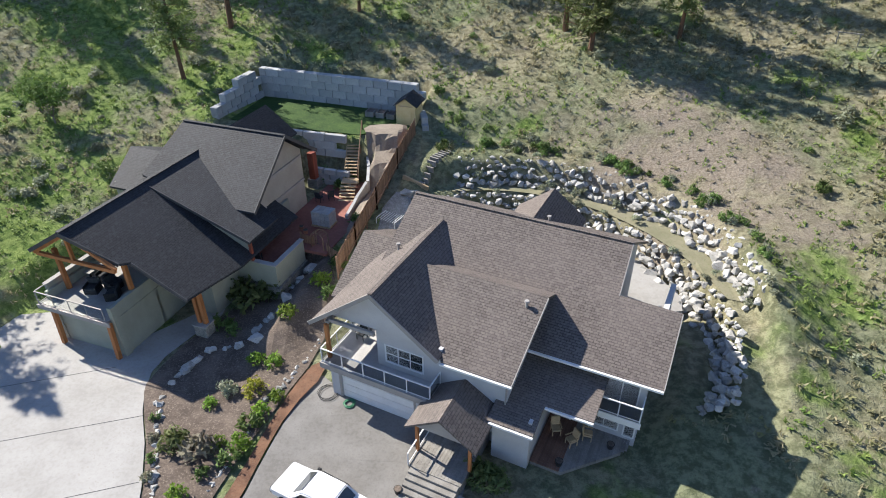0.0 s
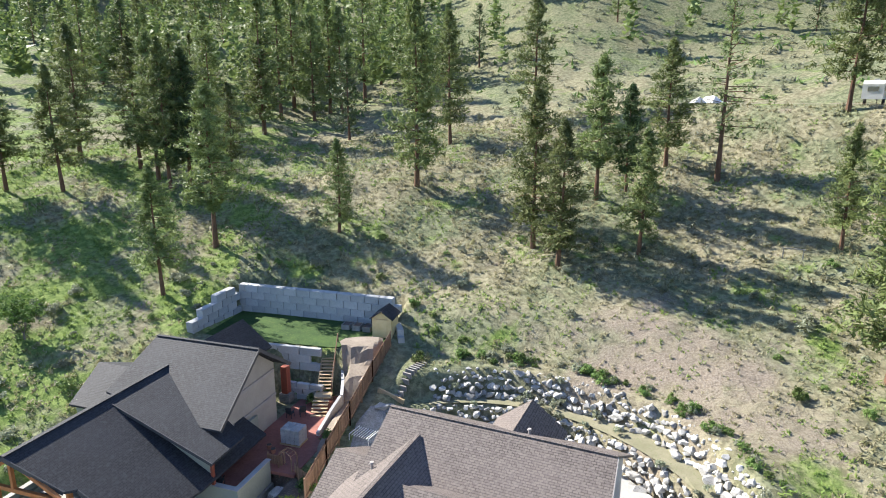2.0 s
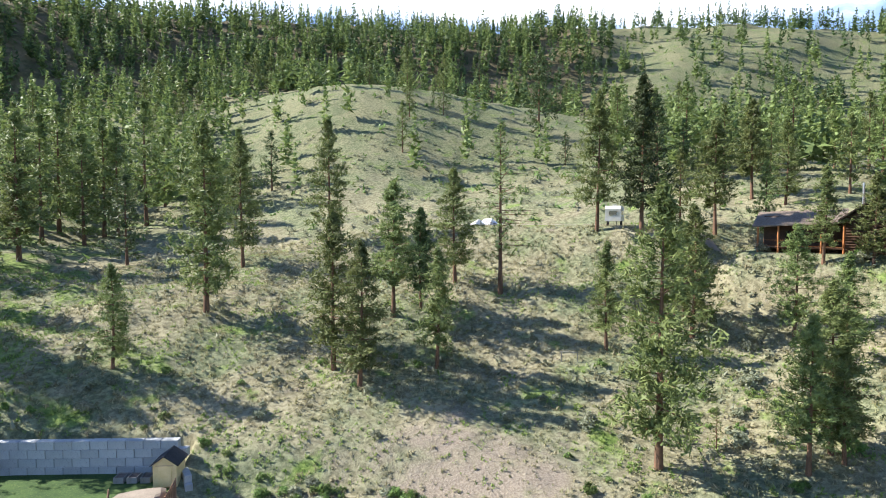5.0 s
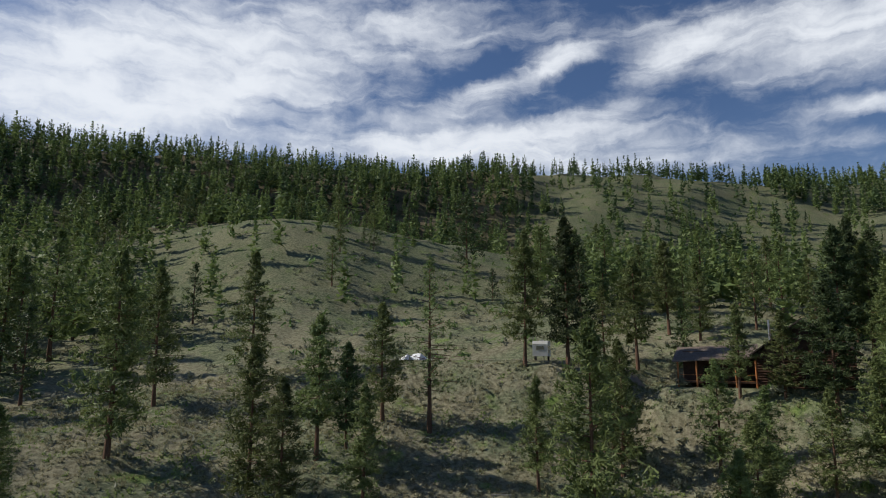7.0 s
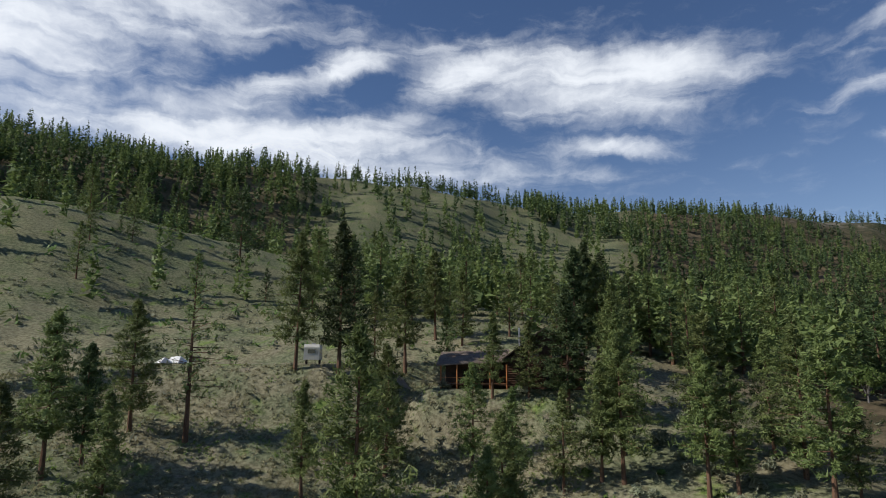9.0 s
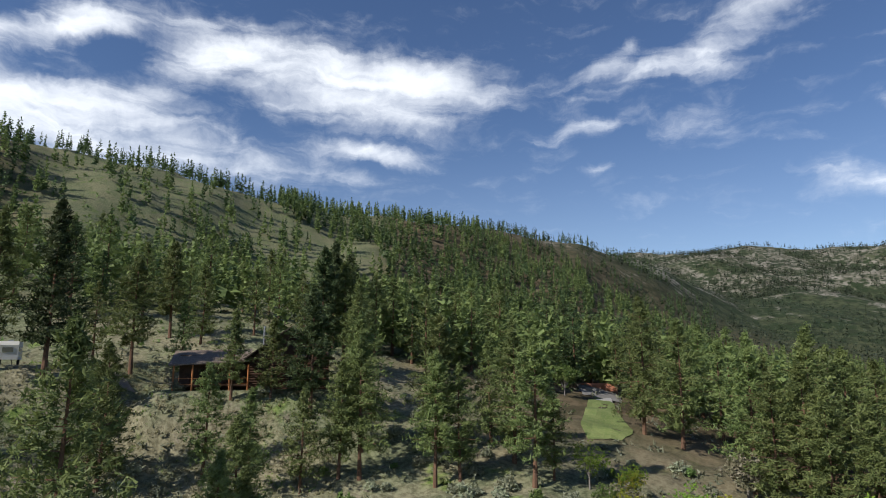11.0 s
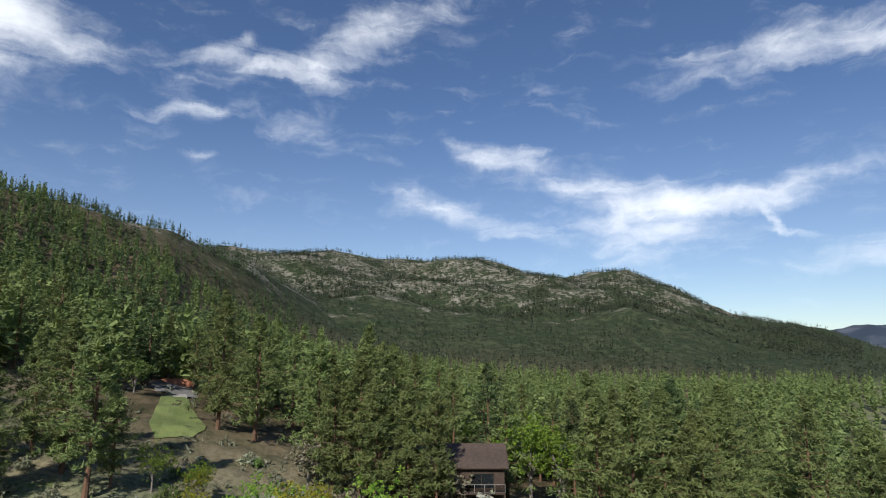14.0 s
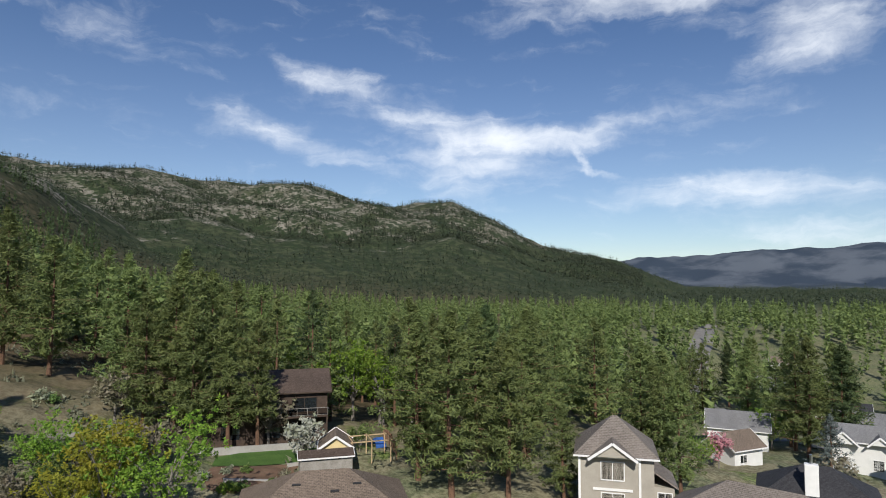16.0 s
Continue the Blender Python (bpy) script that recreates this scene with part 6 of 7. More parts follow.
for x, y, t, w, rm, wm, lab in ((76, -176, -155, 12, SHINGLE_BLACK, PALE_SIDING, "white bungalow with dark roof among pines"), (64, -158, -160, 11, SHINGLE_GREY, PALE_SIDING, "white bungalow with pale grey roof"), (54, -141, -150, 12, SHINGLE_GREY, PALE_SIDING, "white house with grey gable roof"),
                                (137, -268, -150, 12, SHINGLE_BROWN, PALE_SIDING, "pale house half hidden by pines"), (98, -210, -155, 12, SHINGLE_BROWN, DARK_SIDING, "brown house under the pines"), (62, -190, -165, 13, SHINGLE_BROWN, TAN_SIDING, "tan house with brown roof"),
                                (120, -226, -140, 11, SHINGLE_GREY, PALE_SIDING, "pale house beside the lane"), (160, -200, -135, 11, SHINGLE_GREY, PALE_SIDING, "pale house half hidden by pines"), (118, -128, -135, 11, SHINGLE_GREY, PALE_SIDING, "white house half hidden by pines"), (150, -130, -130, 11, SHINGLE_BROWN, TAN_SIDING, "tan house half hidden by pines")):
    cottage(x, y, t, w, 8, 3.2, 2.2, rm, wm, lab, False, ((-3, 0.9, 1.5, 1.2), (0.2, 0.9, 1.5, 1.2), (3.2, 0.9, 1.2, 1.2)))
drape("lane", ((232, -372), (241, -368), (203, -301), (158, -226), (128, -180), (100, -146), (70, -118), (64, -122), (93, -152), (120, -184), (150, -231), (194, -306)), ASPHALT_WORN, "grey asphalt lane running down the valley", "road", lift=0.35, step=6)
drape("street", ((30, -112), (52, -126), (70, -120), (73, -116), (54, -119), (30, -106)), ASPHALT_WORN, "grey asphalt street between gardens", "road", lift=0.25, step=3)
drape("garden_lawn", ((50, -92), (58, -96), (62, -90), (55, -86)), LAWN, "green garden lawn beside the lane", "lawn", lift=0.2, step=1.5)


def dark_house():
    h = cottage(80.2, -26.8, -108.5, 14.5, 8, 6.0, 2.2, SHINGLE_BROWN_DARK, DARK_SIDING, "two-storey dark cedar house behind pines", False, ((4.4, 3.4, 3.0, 1.7), (-1.2, 3.6, 1.4, 1.2), (-5, 3.6, 1.6, 1.2), (4.6, 0.3, 2.4, 2.0), (0.6, 0.3, 1.8, 2.0), (-4.4, 0.4, 2.2, 1.8)), 8.4, trim=DARK_SIDING)
    part("balcony", Shape().box(2.2, 7.2, -5.4, -4.02, 2.9, 3.1), DARK_SIDING, h)
    railing(h, (2.2, -5.35), (7.2, -5.35), 3.1, 0.95, 4, GREY_WOOD, DECK_GLASS)
    for u in (2.3, 7.1):
        part("balcony_post", Shape().beam((u, -5.3, -0.5), (u, -5.3, 2.9), 0.16, 0.16), DARK_SIDING, h)
    part("terrace_wall", Shape().box(-8.4, 6, -7.2, -6.9, -0.8, 0.35), CONCRETE, h)


SHINGLE_BROWN_DARK = shingles("dark brown roof shingle", (0.065, 0.045, 0.036), (0.10, 0.072, 0.058), (0.13, 0.10, 0.08), 0)
dark_house()
drape("garden_lawn", rounded(((69.5, -17.0), (75.6, -19.4), (71.2, -32.5), (66.0, -29.0)), 1), GARDEN_LAWN, "bright green garden lawn below the dark house", "lawn", lift=0.12, step=0.8)
drape("garden_beds", rounded(((66.6, -15.5), (69.2, -17.4), (65.8, -28.6), (60.2, -26.6), (57.5, -21.5), (61, -15)), 1), RED_SOIL, "reddish-brown garden beds with shrubs", "planting bed", lift=0.1, step=0.9)
drape("garden_path", rounded(((57.4, -22.4), (60.0, -24.6), (64.6, -27.8), (64.2, -29.0), (59.4, -26.0), (56.8, -23.6)), 1), CONCRETE, "pale curving garden path beside the beds", "path", lift=0.2, step=0.8)
for a, b in (((66.4, -24.4), (65.6, -28.4)), ((59.5, -17.5), (58.2, -21.8)), ((63.4, -16.8), (61.6, -22.6))):
    solid("garden_edging", Shape().beam((*a, gz(*a) + 0.2), (*b, gz(*b) + 0.2), 0.3, 0.5), CONCRETE, "pale concrete kerb edging a garden bed", "edging", "garden edgings")
cottage(65.2, -29.6, 156, 3.6, 3.2, 2.2, 1.2, SHINGLE_BROWN, YELLOW_SIDING, "small yellow garden hut with brown roof", False, (), name="garden_hut", over=0.35)
cottage(63.0, -27.4, -108, 5.5, 2.4, 2.0, 0.5, SHINGLE_BROWN_DARK, GREY_WOOD, "low grey lean-to shed in the garden", False, (), name="lean_to_shed", over=0.2)
pg = thing("pergola", pose(64.5, -33.4, gz(64.5, -33.4), 0, 0, -105), "pale timber pergola frame in the garden", "pergola")
for x in (-2.2, 0, 2.2):
    for y in (-1.5, 1.5):
        part("post", Shape().beam((x, y, 0), (x, y, 2.5), 0.1, 0.1), RAW_WOOD, pg)
    part("rafter", Shape().beam((x, -1.7, 2.55), (x, 1.7, 2.55), 0.07, 0.12), RAW_WOOD, pg)
for y in (-1.5, 1.5):
    part("beam", Shape().beam((-2.4, y, 2.44), (2.4, y, 2.44), 0.08, 0.12), RAW_WOOD, pg)
solid("blue_tarp", Shape().slab([(-0.9, -0.6, 0.3), (0.2, -0.7, 1.0), (1.0, -0.4, 0.4), (0.9, 0.7, 0.35), (0.0, 0.6, 1.1), (-0.8, 0.7, 0.3)], 0.3), TARP, "crumpled blue tarpaulin over a stack", "tarpaulin", m=pose(68.0, -36.5, gz(68, -36.5)))
fence(((63.5, -36.5, gz(63.5, -36.5)), (68.5, -38.6, gz(68.5, -38.6)), (74, -40.5, gz(74, -40.5))), "garden_fence", "weathered board fence round the garden", 1.5)
fence(((55.5, -2.0, gz(55.5, -2.0) + 0.4), (52.8, -5.8, gz(52.8, -5.8) + 0.4), (50.5, -9.6, gz(50.5, -9.6) + 0.4)), "garden_fence", "pale board fence at the garden edge", 1.6)
for k in range(6):
    x, y = 78 + k * 0.9, -4.2 - k * 1.1
    solid("garden_terrace", Shape().box(-3.2, 3.2, -0.12, 0.12, -0.4, 0.35), GREY_WOOD, "weathered timber terrace edge in the garden", "timber terrace", "garden terraces", m=pose(x, y, gz(x, y) + 0.1, 0, 0, -100 + k * 6))


# ---- log cabin, camper and yard on the bench ----
def cabin():
    h = thing("log_cabin", pose(83.5, 53.0, 23.9, 0, 0, -57), "dark log cabin with gable and low porch wing", "log cabin")
    part("wall", Shape().prism([(-5.5, -1), (5.5, -1), (5.5, 4.6), (0, 8.6), (-5.5, 4.6)], 1, -4.5, 5), LOG, h)
    part("roof", Shape().slab([(0, -5.6, 9.2), (0, 6, 9.2), (-6.4, 6, 4.5), (-6.4, -5.6, 4.5)], 0.2).slab([(0.01, 6, 9.2), (0.01, -5.6, 9.2), (6.4, -5.6, 4.5), (6.4, 6, 4.5)], 0.2), SHINGLE_BROWN_DARK, h)
    for i in range(13):
        part("log", Shape().tube((-5.6, -4.55, 0.2 + i * 0.34), (5.6, -4.55, 0.2 + i * 0.34), 0.17, n=8), LOG, h)
    for x, z, w, t in ((-1.6, 4.7, 1.3, 1.5), (1.6, 4.7, 1.3, 1.5), (-2.6, 1.0, 1.4, 1.3), (0.4, 0.9, 0.9, 1.3), (3.4, 1.0, 1.3, 1.2)):
        window(h, (x, -4.72, z), w, t, 0, (1, 0), LOG)
    part("porch_roof", Shape().slab([(-16.5, -4.6, 3.6), (-5.6, -4.6, 4.2), (-5.6, 1, 6.0), (-16.5, 1, 5.6)], 0.18), SHINGLE_BROWN, h)
    part("wing_wall", Shape().box(-15.5, -5.5, -1.2, 1.0, -1, 5.0), LOG, h)
    part("porch_floor", Shape().box(-16, -5.6, -4.4, -1.2, 0.6, 0.8), LOG, h)
    for i in range(5):
        part("porch_post", Shape().tube((-15.8 + i * 2.5, -4.3, -0.6), (-15.8 + i * 2.5, -4.3, 3.7), 0.13), CEDAR, h)
    railing(h, (-15.8, -4.3), (-5.7, -4.3), 0.8, 0.9, 4, CEDAR, None, 0.08)
    window(h, (-12, -1.2, 1.6), 1.6, 1.3, 0, (1, 0), LOG)
    window(h, (-8.5, -1.2, 0.8), 1.0, 2.0, 0, (0, 0), LOG)
    part("chimney", Shape().tube((-4, 1, 6), (-4, 1, 9.4), 0.15), STEEL, h)
    part("side_porch", Shape().box(6, 8.5, -3, 2, -0.5, 0.5), RAW_WOOD, h)


cabin()


def camper():
    c = thing("camper_trailer", pose(62.0, 83.4, gz(62.0, 83.4), 0, 0, 49), "white camper trailer parked on the bench", "camper")
    part("body", Shape().prism([(-3.6, 0.7), (3.4, 0.7), (3.6, 1.4), (3.4, 3.1), (-3.3, 3.1), (-3.6, 2.6)], 1, -1.2, 1.2), PALE_SIDING, c)
    part("stripe", Shape().box(-3.4, 3.4, -1.225, -1.202, 1.2, 1.45), STEEL, c)
    for x in (-2.2, 0.2, 2.2):
        part("window", Shape().box(x - 0.5, x + 0.5, -1.23, -1.202, 1.7, 2.4), PANE, c)
    part("end_window", Shape().box(-3.64, -3.6, -0.6, 0.6, 1.7, 2.3), PANE, c)
    for x in (-0.6, 0.5):
        for y in (-1.05, 1.05):
            part("wheel", Shape().tube((x, y - 0.12, 0.36), (x, y + 0.12, 0.36), 0.36, n=14), RUBBER, c)
    part("roof_vent", Shape().box(-0.4, 0.4, -0.3, 0.3, 3.1, 3.35, 0.04), STEEL, c)
    part("hitch", Shape().beam((3.5, 0, 0.65), (4.6, 0, 0.5), 0.12, 0.12).beam((4.5, 0, 0), (4.5, 0, 0.55), 0.08, 0.08), BLACK, c)


camper()
for k, (x, y, s) in enumerate(((46.4, 102.6, 1.0), (48.2, 102.2, 1.2), (49.6, 101.0, 0.8))):
    solid("canvas_cover", Shape().add([(-1.2 * s, -1.2 * s, 0), (1.2 * s, -1.2 * s, 0), (1.3 * s, 1.2 * s, 0), (-1.2 * s, 1.2 * s, 0), (-0.2, -0.9 * s, 1.1 * s), (0.2, 0.8 * s, 0.9 * s)], [(0, 1, 4), (1, 2, 5, 4), (2, 3, 5), (3, 0, 4, 5), (3, 2, 1, 0)]), CANVAS, "white canvas cover over stacked goods", "cover", "white covers", m=pose(x, y, gz(x, y), 0, 0, 30 * k))
drape("dirt_yard", rounded(((40, 108), (50, 104), (58, 93), (66, 83), (74, 76), (72, 70), (63, 76), (55, 85), (48, 95), (38, 103)), 1), DIRT, "bare dirt yard and track on the bench", "track", lift=0.12, step=1.5)
drape("cabin_lawn", rounded(((76.4, 53), (79.5, 46.5), (80.8, 47.2), (77.6, 53.6)), 1), LAWN, "strip of lawn before the log cabin", "lawn", lift=0.1, step=1.5)
drape("slope_lawn", rounded(((96.5, 6.2), (104, 3.2), (112, 6.4), (126, 8.2), (127, 12.6), (112, 12), (98, 11.5)), 1), SLOPE_LAWN, "mown lawn running up between the pines", "lawn", lift=0.12, step=1.5)
drape("parking", ((127, 6.5), (127.5, 14), (143, 17), (146, 8)), ASPHALT_WORN, "grey paved parking above the lawn", "parking", lift=0.2, step=2)
solid("concrete_slab", Shape().box(-2.2, 2.2, -1.5, 1.5, -0.4, 0.12), CONCRETE, "pale concrete slab at the lawn head", "slab", m=pose(126.5, 10, gz(126.5, 10) + 0.15, 0, 0, 8))
solid("brick_planter", Shape().box(-0.5, 0.5, -4, 4, -0.6, 1.1, 0.05), TERRACOTTA, "low brick planter wall by the parking", "planter wall", m=pose(143, 12.5, gz(143, 12.5), 0, 0, 8))
solid("goal_frame", Shape().beam((-0.9, 0, -0.2), (-0.9, 0, 1.1), 0.1, 0.1).beam((0.9, 0, -0.2), (0.9, 0, 1.1), 0.1, 0.1).beam((-1.1, 0, 1.05), (1.1, 0, 1.05), 0.09, 0.09), GREY_WOOD, "grey wooden hitching frame on the slope", "frame", m=pose(38.4, 59.6, gz(38.4, 59.6), 0, 0, -30))


# ---- trees and plants ----
def tufts(centres, sizes, n, rng, slim=0.32, lift=0.0, spread=1.0, facing=None, along=None):
    """Sprays of n thin triangles round each centre; facing: the way their flat sides tend to look; along: the way they tend to point."""
    c = np.repeat(centres, n, 0)
    s = np.repeat(sizes, n)[:, None]
    d = rng.normal(size=(len(c), 3))
    d[:, 2] = d[:, 2] * 0.7 + lift
    if along is not None:
        d = d + np.repeat(along, n, 0)
    d /= np.linalg.norm(d, axis=1)[:, None] + 1e-9
    e = rng.normal(size=(len(c), 3))
    if facing is not None:
        e = e * 0.5 + np.repeat(facing, n, 0)
    e = np.cross(d, e)
    e /= np.linalg.norm(e, axis=1)[:, None] + 1e-9
    off = rng.normal(size=(len(c), 3)) * s * 0.28 * spread
    a = c + off - d * s * 0.35
    v = np.stack([a - e * s * slim * 0.5, a + e * s * slim * 0.5, c + off + d * s * 0.65], 1).reshape(-1, 3)
    return v, np.arange(len(v)).reshape(-1, 3)


def tapered(path, radii, n=7):
    """A round stem along a path."""
    s = Shape()
    for i in range(len(path) - 1):
        s.tube(path[i], path[i + 1], radii[i], radii[i + 1], n, cap=i in (0, len(path) - 2))
    return s


def conifer(kind, seed, height, limbs, sprays, blades, size, crown_from, reach, bare=0.0, gap=0.25, mat=None, label="", slim=0.24):
    """A ponderosa or fir: bent tapered trunk, whorled limbs with needle sprays, uneven outline with gaps. Stands at the origin."""
    rng = np.random.default_rng(seed)
    bend = rng.normal(size=2) * 0.012 * height
    heights = np.linspace(0, 1, 7)
    path = [(bend[0] * math.sin(h * 3), bend[1] * math.sin(h * 2.3), h * height - (0.5 if h == 0 else 0)) for h in heights]
    r0 = 0.0125 * height + 0.06
    trunk = tapered(path, [r0 * (1.25 if h == 0 else 1) * (1 - 0.93 * h) + 0.012 for h in heights], 8)
    cs, sz, outs = [], [], []
    lean = rng.uniform(0, 6.28)
    for i in range(limbs):
        k = (i + rng.random() * 0.8) / limbs
        h = crown_from + (1 - crown_from) * k
        prof = (1 - k) ** 0.76 * (0.55 + 0.45 * min(1, k / 0.2)) + 0.04
        az = i * 2.4 + rng.normal() * 0.5
        length = reach * prof * rng.uniform(0.6, 1.25) * (1 + 0.18 * math.cos(az - lean))
        if rng.random() < gap * 0.5:
            length *= 0.45
        up = 0.34 * k + rng.uniform(-0.12, 0.22) - 0.1
        x0, y0 = bend[0] * math.sin(h * 3), bend[1] * math.sin(h * 2.3)
        tip = Vector((x0 + math.cos(az) * length, y0 + math.sin(az) * length, h * height + up * length))
        if i % 2 == 0 or bare:
            trunk.tube((x0, y0, h * height - 0.1), tip * 0.94 + Vector((x0, y0, h * height)) * 0.06, 0.018 * height / 14 + 0.01 * length, 0.012, 4, cap=False)
        for j in range(sprays):
            q = 0.25 + 0.78 * (j + rng.random()) / sprays
            if rng.random() < gap * 0.6 + bare:
                continue
            side = rng.normal() * 0.24 * length * q
            outs.append((math.cos(az), math.sin(az), 0.0))
            cs.append((x0 + math.cos(az) * length * q - math.sin(az) * side, y0 + math.sin(az) * length * q + math.cos(az) * side, h * height + up * length * q * q + rng.normal() * 0.12))
            sz.append(size * rng.uniform(0.7, 1.25) * (0.75 + 0.25 * (1 - k)))
    for h in np.linspace(0.94, 1.02, 4):
        cs.append((path[-1][0], path[-1][1], h * height)), sz.append(size * 0.7), outs.append((0.0, 0.0, 0.6))
    out = np.array(outs)
    v, f = tufts(np.array(cs), np.array(sz), blades, rng, slim=slim, lift=0.25, facing=out * 0.6 + (0, 0, 0.75), along=out * 0.5)
    tree = thing(kind, pose(0, 0, -500), label, "pine tree" if "pine" in kind else "fir tree", "trees on the slope")
    part("trunk", trunk, BARK, tree)
    crown = array_mesh("crown", v, f)
    part("crown", crown, mat, tree)
    tree["tall"] = height
    return tree


def broadleaf(kind, seed, height, clumps, blades, size, mat, wood, label, spread=0.42, trunk_to=0.3):
    """A leafy tree or tall shrub with forking limbs and a ragged crown."""
    rng = np.random.default_rng(seed)
    s = Shape()
    s.tube((0, 0, -0.3), (0, 0, height * trunk_to), 0.022 * height + 0.02, 0.016 * height + 0.01, 7)
    cs, sz = [], []
    limbs = 9
    for i in range(limbs):
        az, out = i * 2.4 + rng.normal() * 0.4, spread * height * rng.uniform(0.5, 1.0)
        top = height * rng.uniform(0.55, 0.97)
        p = Vector((math.cos(az) * out, math.sin(az) * out, top))
        mid = Vector((p.x * 0.4, p.y * 0.4, height * trunk_to + (top - height * trunk_to) * 0.55))
        s.tube((0, 0, height * trunk_to * 0.9), mid, 0.011 * height, 0.007 * height, 5, cap=False)
        s.tube(mid, p, 0.007 * height, 0.006, 4, cap=False)
        for j in range(clumps // limbs):
            q = rng.random() ** 0.6
            c = mid.lerp(p, q) if q > 0.3 else Vector((0, 0, height * trunk_to)).lerp(mid, 0.5 + q)
            cs.append(tuple(c + Vector(rng.normal(size=3) * (0.1, 0.1, 0.08)) * height)), sz.append(size * rng.uniform(0.6, 1.3))
    v, f = tufts(np.array(cs), np.array(sz), blades, rng, slim=0.6, spread=1.5)
    tree = thing(kind, pose(0, 0, -500), label, "tree" if height > 3 else "shrub")
    part("trunk", s, wood, tree)
    part("crown", array_mesh("crown", v, f), mat, tree)
    tree["tall"] = height
    return tree


def bush(kind, seed, height, width, clumps, blades, size, mat, label):
    """A low shrub of many stems, ragged and full to the ground."""
    rng = np.random.default_rng(seed)
    a, q = rng.uniform(0, 6.283, clumps), np.sqrt(rng.random(clumps))
    h = np.sqrt(np.maximum(0, 1 - (q * 0.9) ** 2)) * height * rng.uniform(0.35, 1.0, clumps)
    cs = np.stack([np.cos(a) * q * width / 2, np.sin(a) * q * width / 2, h], 1)
    v, f = tufts(cs, size * rng.uniform(0.6, 1.3, clumps), blades, rng, slim=0.42, lift=0.35, facing=np.stack([np.cos(a) * 0.5, np.sin(a) * 0.5, np.full(clumps, 0.8)], 1))
    ob = thing(kind, pose(0, 0, -500), label, "shrub")
    part("foliage", array_mesh("foliage", v, f), mat, ob)
    ob["tall"] = height
    return ob


PLANTED = []


def plant(model, x, y, height, turn=None, group="", label="", z=None, wide=1.0):
    """A copy of a plant, of that height, rooted in the ground at x, y."""
    k = height / model["tall"]
    ob = copy_thing(model, Matrix.Translation((x, y, gz(x, y) - 0.05 if z is None else z)) @ Euler((0, 0, RNG.uniform(0, 6.28) if turn is None else turn)).to_matrix().to_4x4())
    ob.scale = (k * wide, k * wide, k)
    tagged(ob, label, "", group)
    PLANTED.append((x, y))
    return ob


PINE = "ponderosa pine with reddish trunk and open green crown"
PINES = [conifer("ponderosa_pine", 20 + i, 20, 88, 12, 9, 0.8, c, r, gap=g, mat=NEEDLES, label=PINE) for i, (c, r, g) in enumerate(((0.17, 6.2, 0.42), (0.22, 5.5, 0.5), (0.13, 6.4, 0.38), (0.27, 5.3, 0.48)))]
SPARSE = conifer("ponderosa_pine", 31, 20, 80, 8, 8, 0.6, 0.22, 5.2, bare=0.25, gap=0.5, mat=NEEDLES, label="thin half-bare ponderosa pine on the open slope")
FIR = conifer("douglas_fir", 41, 20, 96, 9, 10, 0.85, 0.2, 4.7, gap=0.15, mat=FIR_NEEDLES, label="dark dense fir among the pines")
MIDS = [conifer("ponderosa_pine", 50 + i, 20, 56, 5, 8, 1.05, c, r, gap=0.18, mat=m, label="green pine standing in the wood", slim=0.28) for i, (c, r, m) in enumerate(((0.12, 5.9, NEEDLES), (0.18, 5.4, NEEDLES), (0.10, 6.0, FIR_NEEDLES)))]

# trees that stand apart: east, north, height, and which build (0 to 3 pine, 4 half bare, 5 fir)
NEAR_SLOPE = ((13.0, 66.9, 17.2, 0), (14.8, 62.3, 14.8, 2), (24.0, 64.0, 13.3, 1), (22.5, 75.9, 17.3, 3), (26.6, 76.8, 13.1, 5), (33.0, 80.7, 15.9, 0), (38.1, 76.6, 23.7, 4), (43.8, 60.2, 12.5, 1), (36.0, 41.9, 24.1, 2), (42.9, 42.4, 3.9, 4),
              (0.1, 83.2, 23.9, 2), (5.7, 103.6, 20.7, 0), (-9.2, 72.4, 10.8, 2), (20.7, 108.8, 21.7, 0), (55.7, 79.3, 20.9, 1), (59.4, 73.6, 23.1, 5), (75.8, 76.1, 18.3, 3), (63.5, 51.6, 13.0, 0), (45.7, 35.5, 13.0, 1), (49.2, 36.2, 14.6, 2), (48.8, 34.7, 10.5, 1))
NEAR_WEST = ((-26.4, 62.6, 13.4, 1), (-23.4, 71.2, 18.4, 3), (-54.4, 79.9, 16.6, 1), (-53.1, 82.0, 15.0, 3), (-46.2, 82.5, 15.8, 1), (-33.0, 84.2, 19.5, 0), (-31, 86, 18, 5), (-36, 88, 20, 3), (-27.9, 117.4, 16.2, 1), (-27.0, 92.1, 12.3, 2), (-40, 92, 18, 0), (-50, 95, 19, 2))
NEAR_EAST = ((57.1, 62.3, 12.0, 0), (68.9, 33.7, 16.4, 1), (70.5, 24.8, 15.2, 3), (84.2, 21.6, 14.5, 2), (73.4, 13.8, 17.5, 1), (76.0, 12.0, 9.7, 0), (105.7, 2.3, 21.5, 2), (102.2, -3.2, 19.0, 0), (87.7, -10.7, 19.6, 1), (76.2, 44.9, 17.0, 5), (94.8, 86.5, 18.3, 3), (92.8, 77.7, 14.4, 2), (110.7, 60.5, 21.6, 5),
             (72.5, 22.4, 13.3, 0), (87.0, -17.8, 22.5, 2), (89.7, -21.8, 20.4, 3), (50.1, -35.0, 18.0, 2), (55.8, -34.7, 17.0, 0), (46.2, -38.8, 14.9, 1), (44.0, -44.0, 9.0, 2))
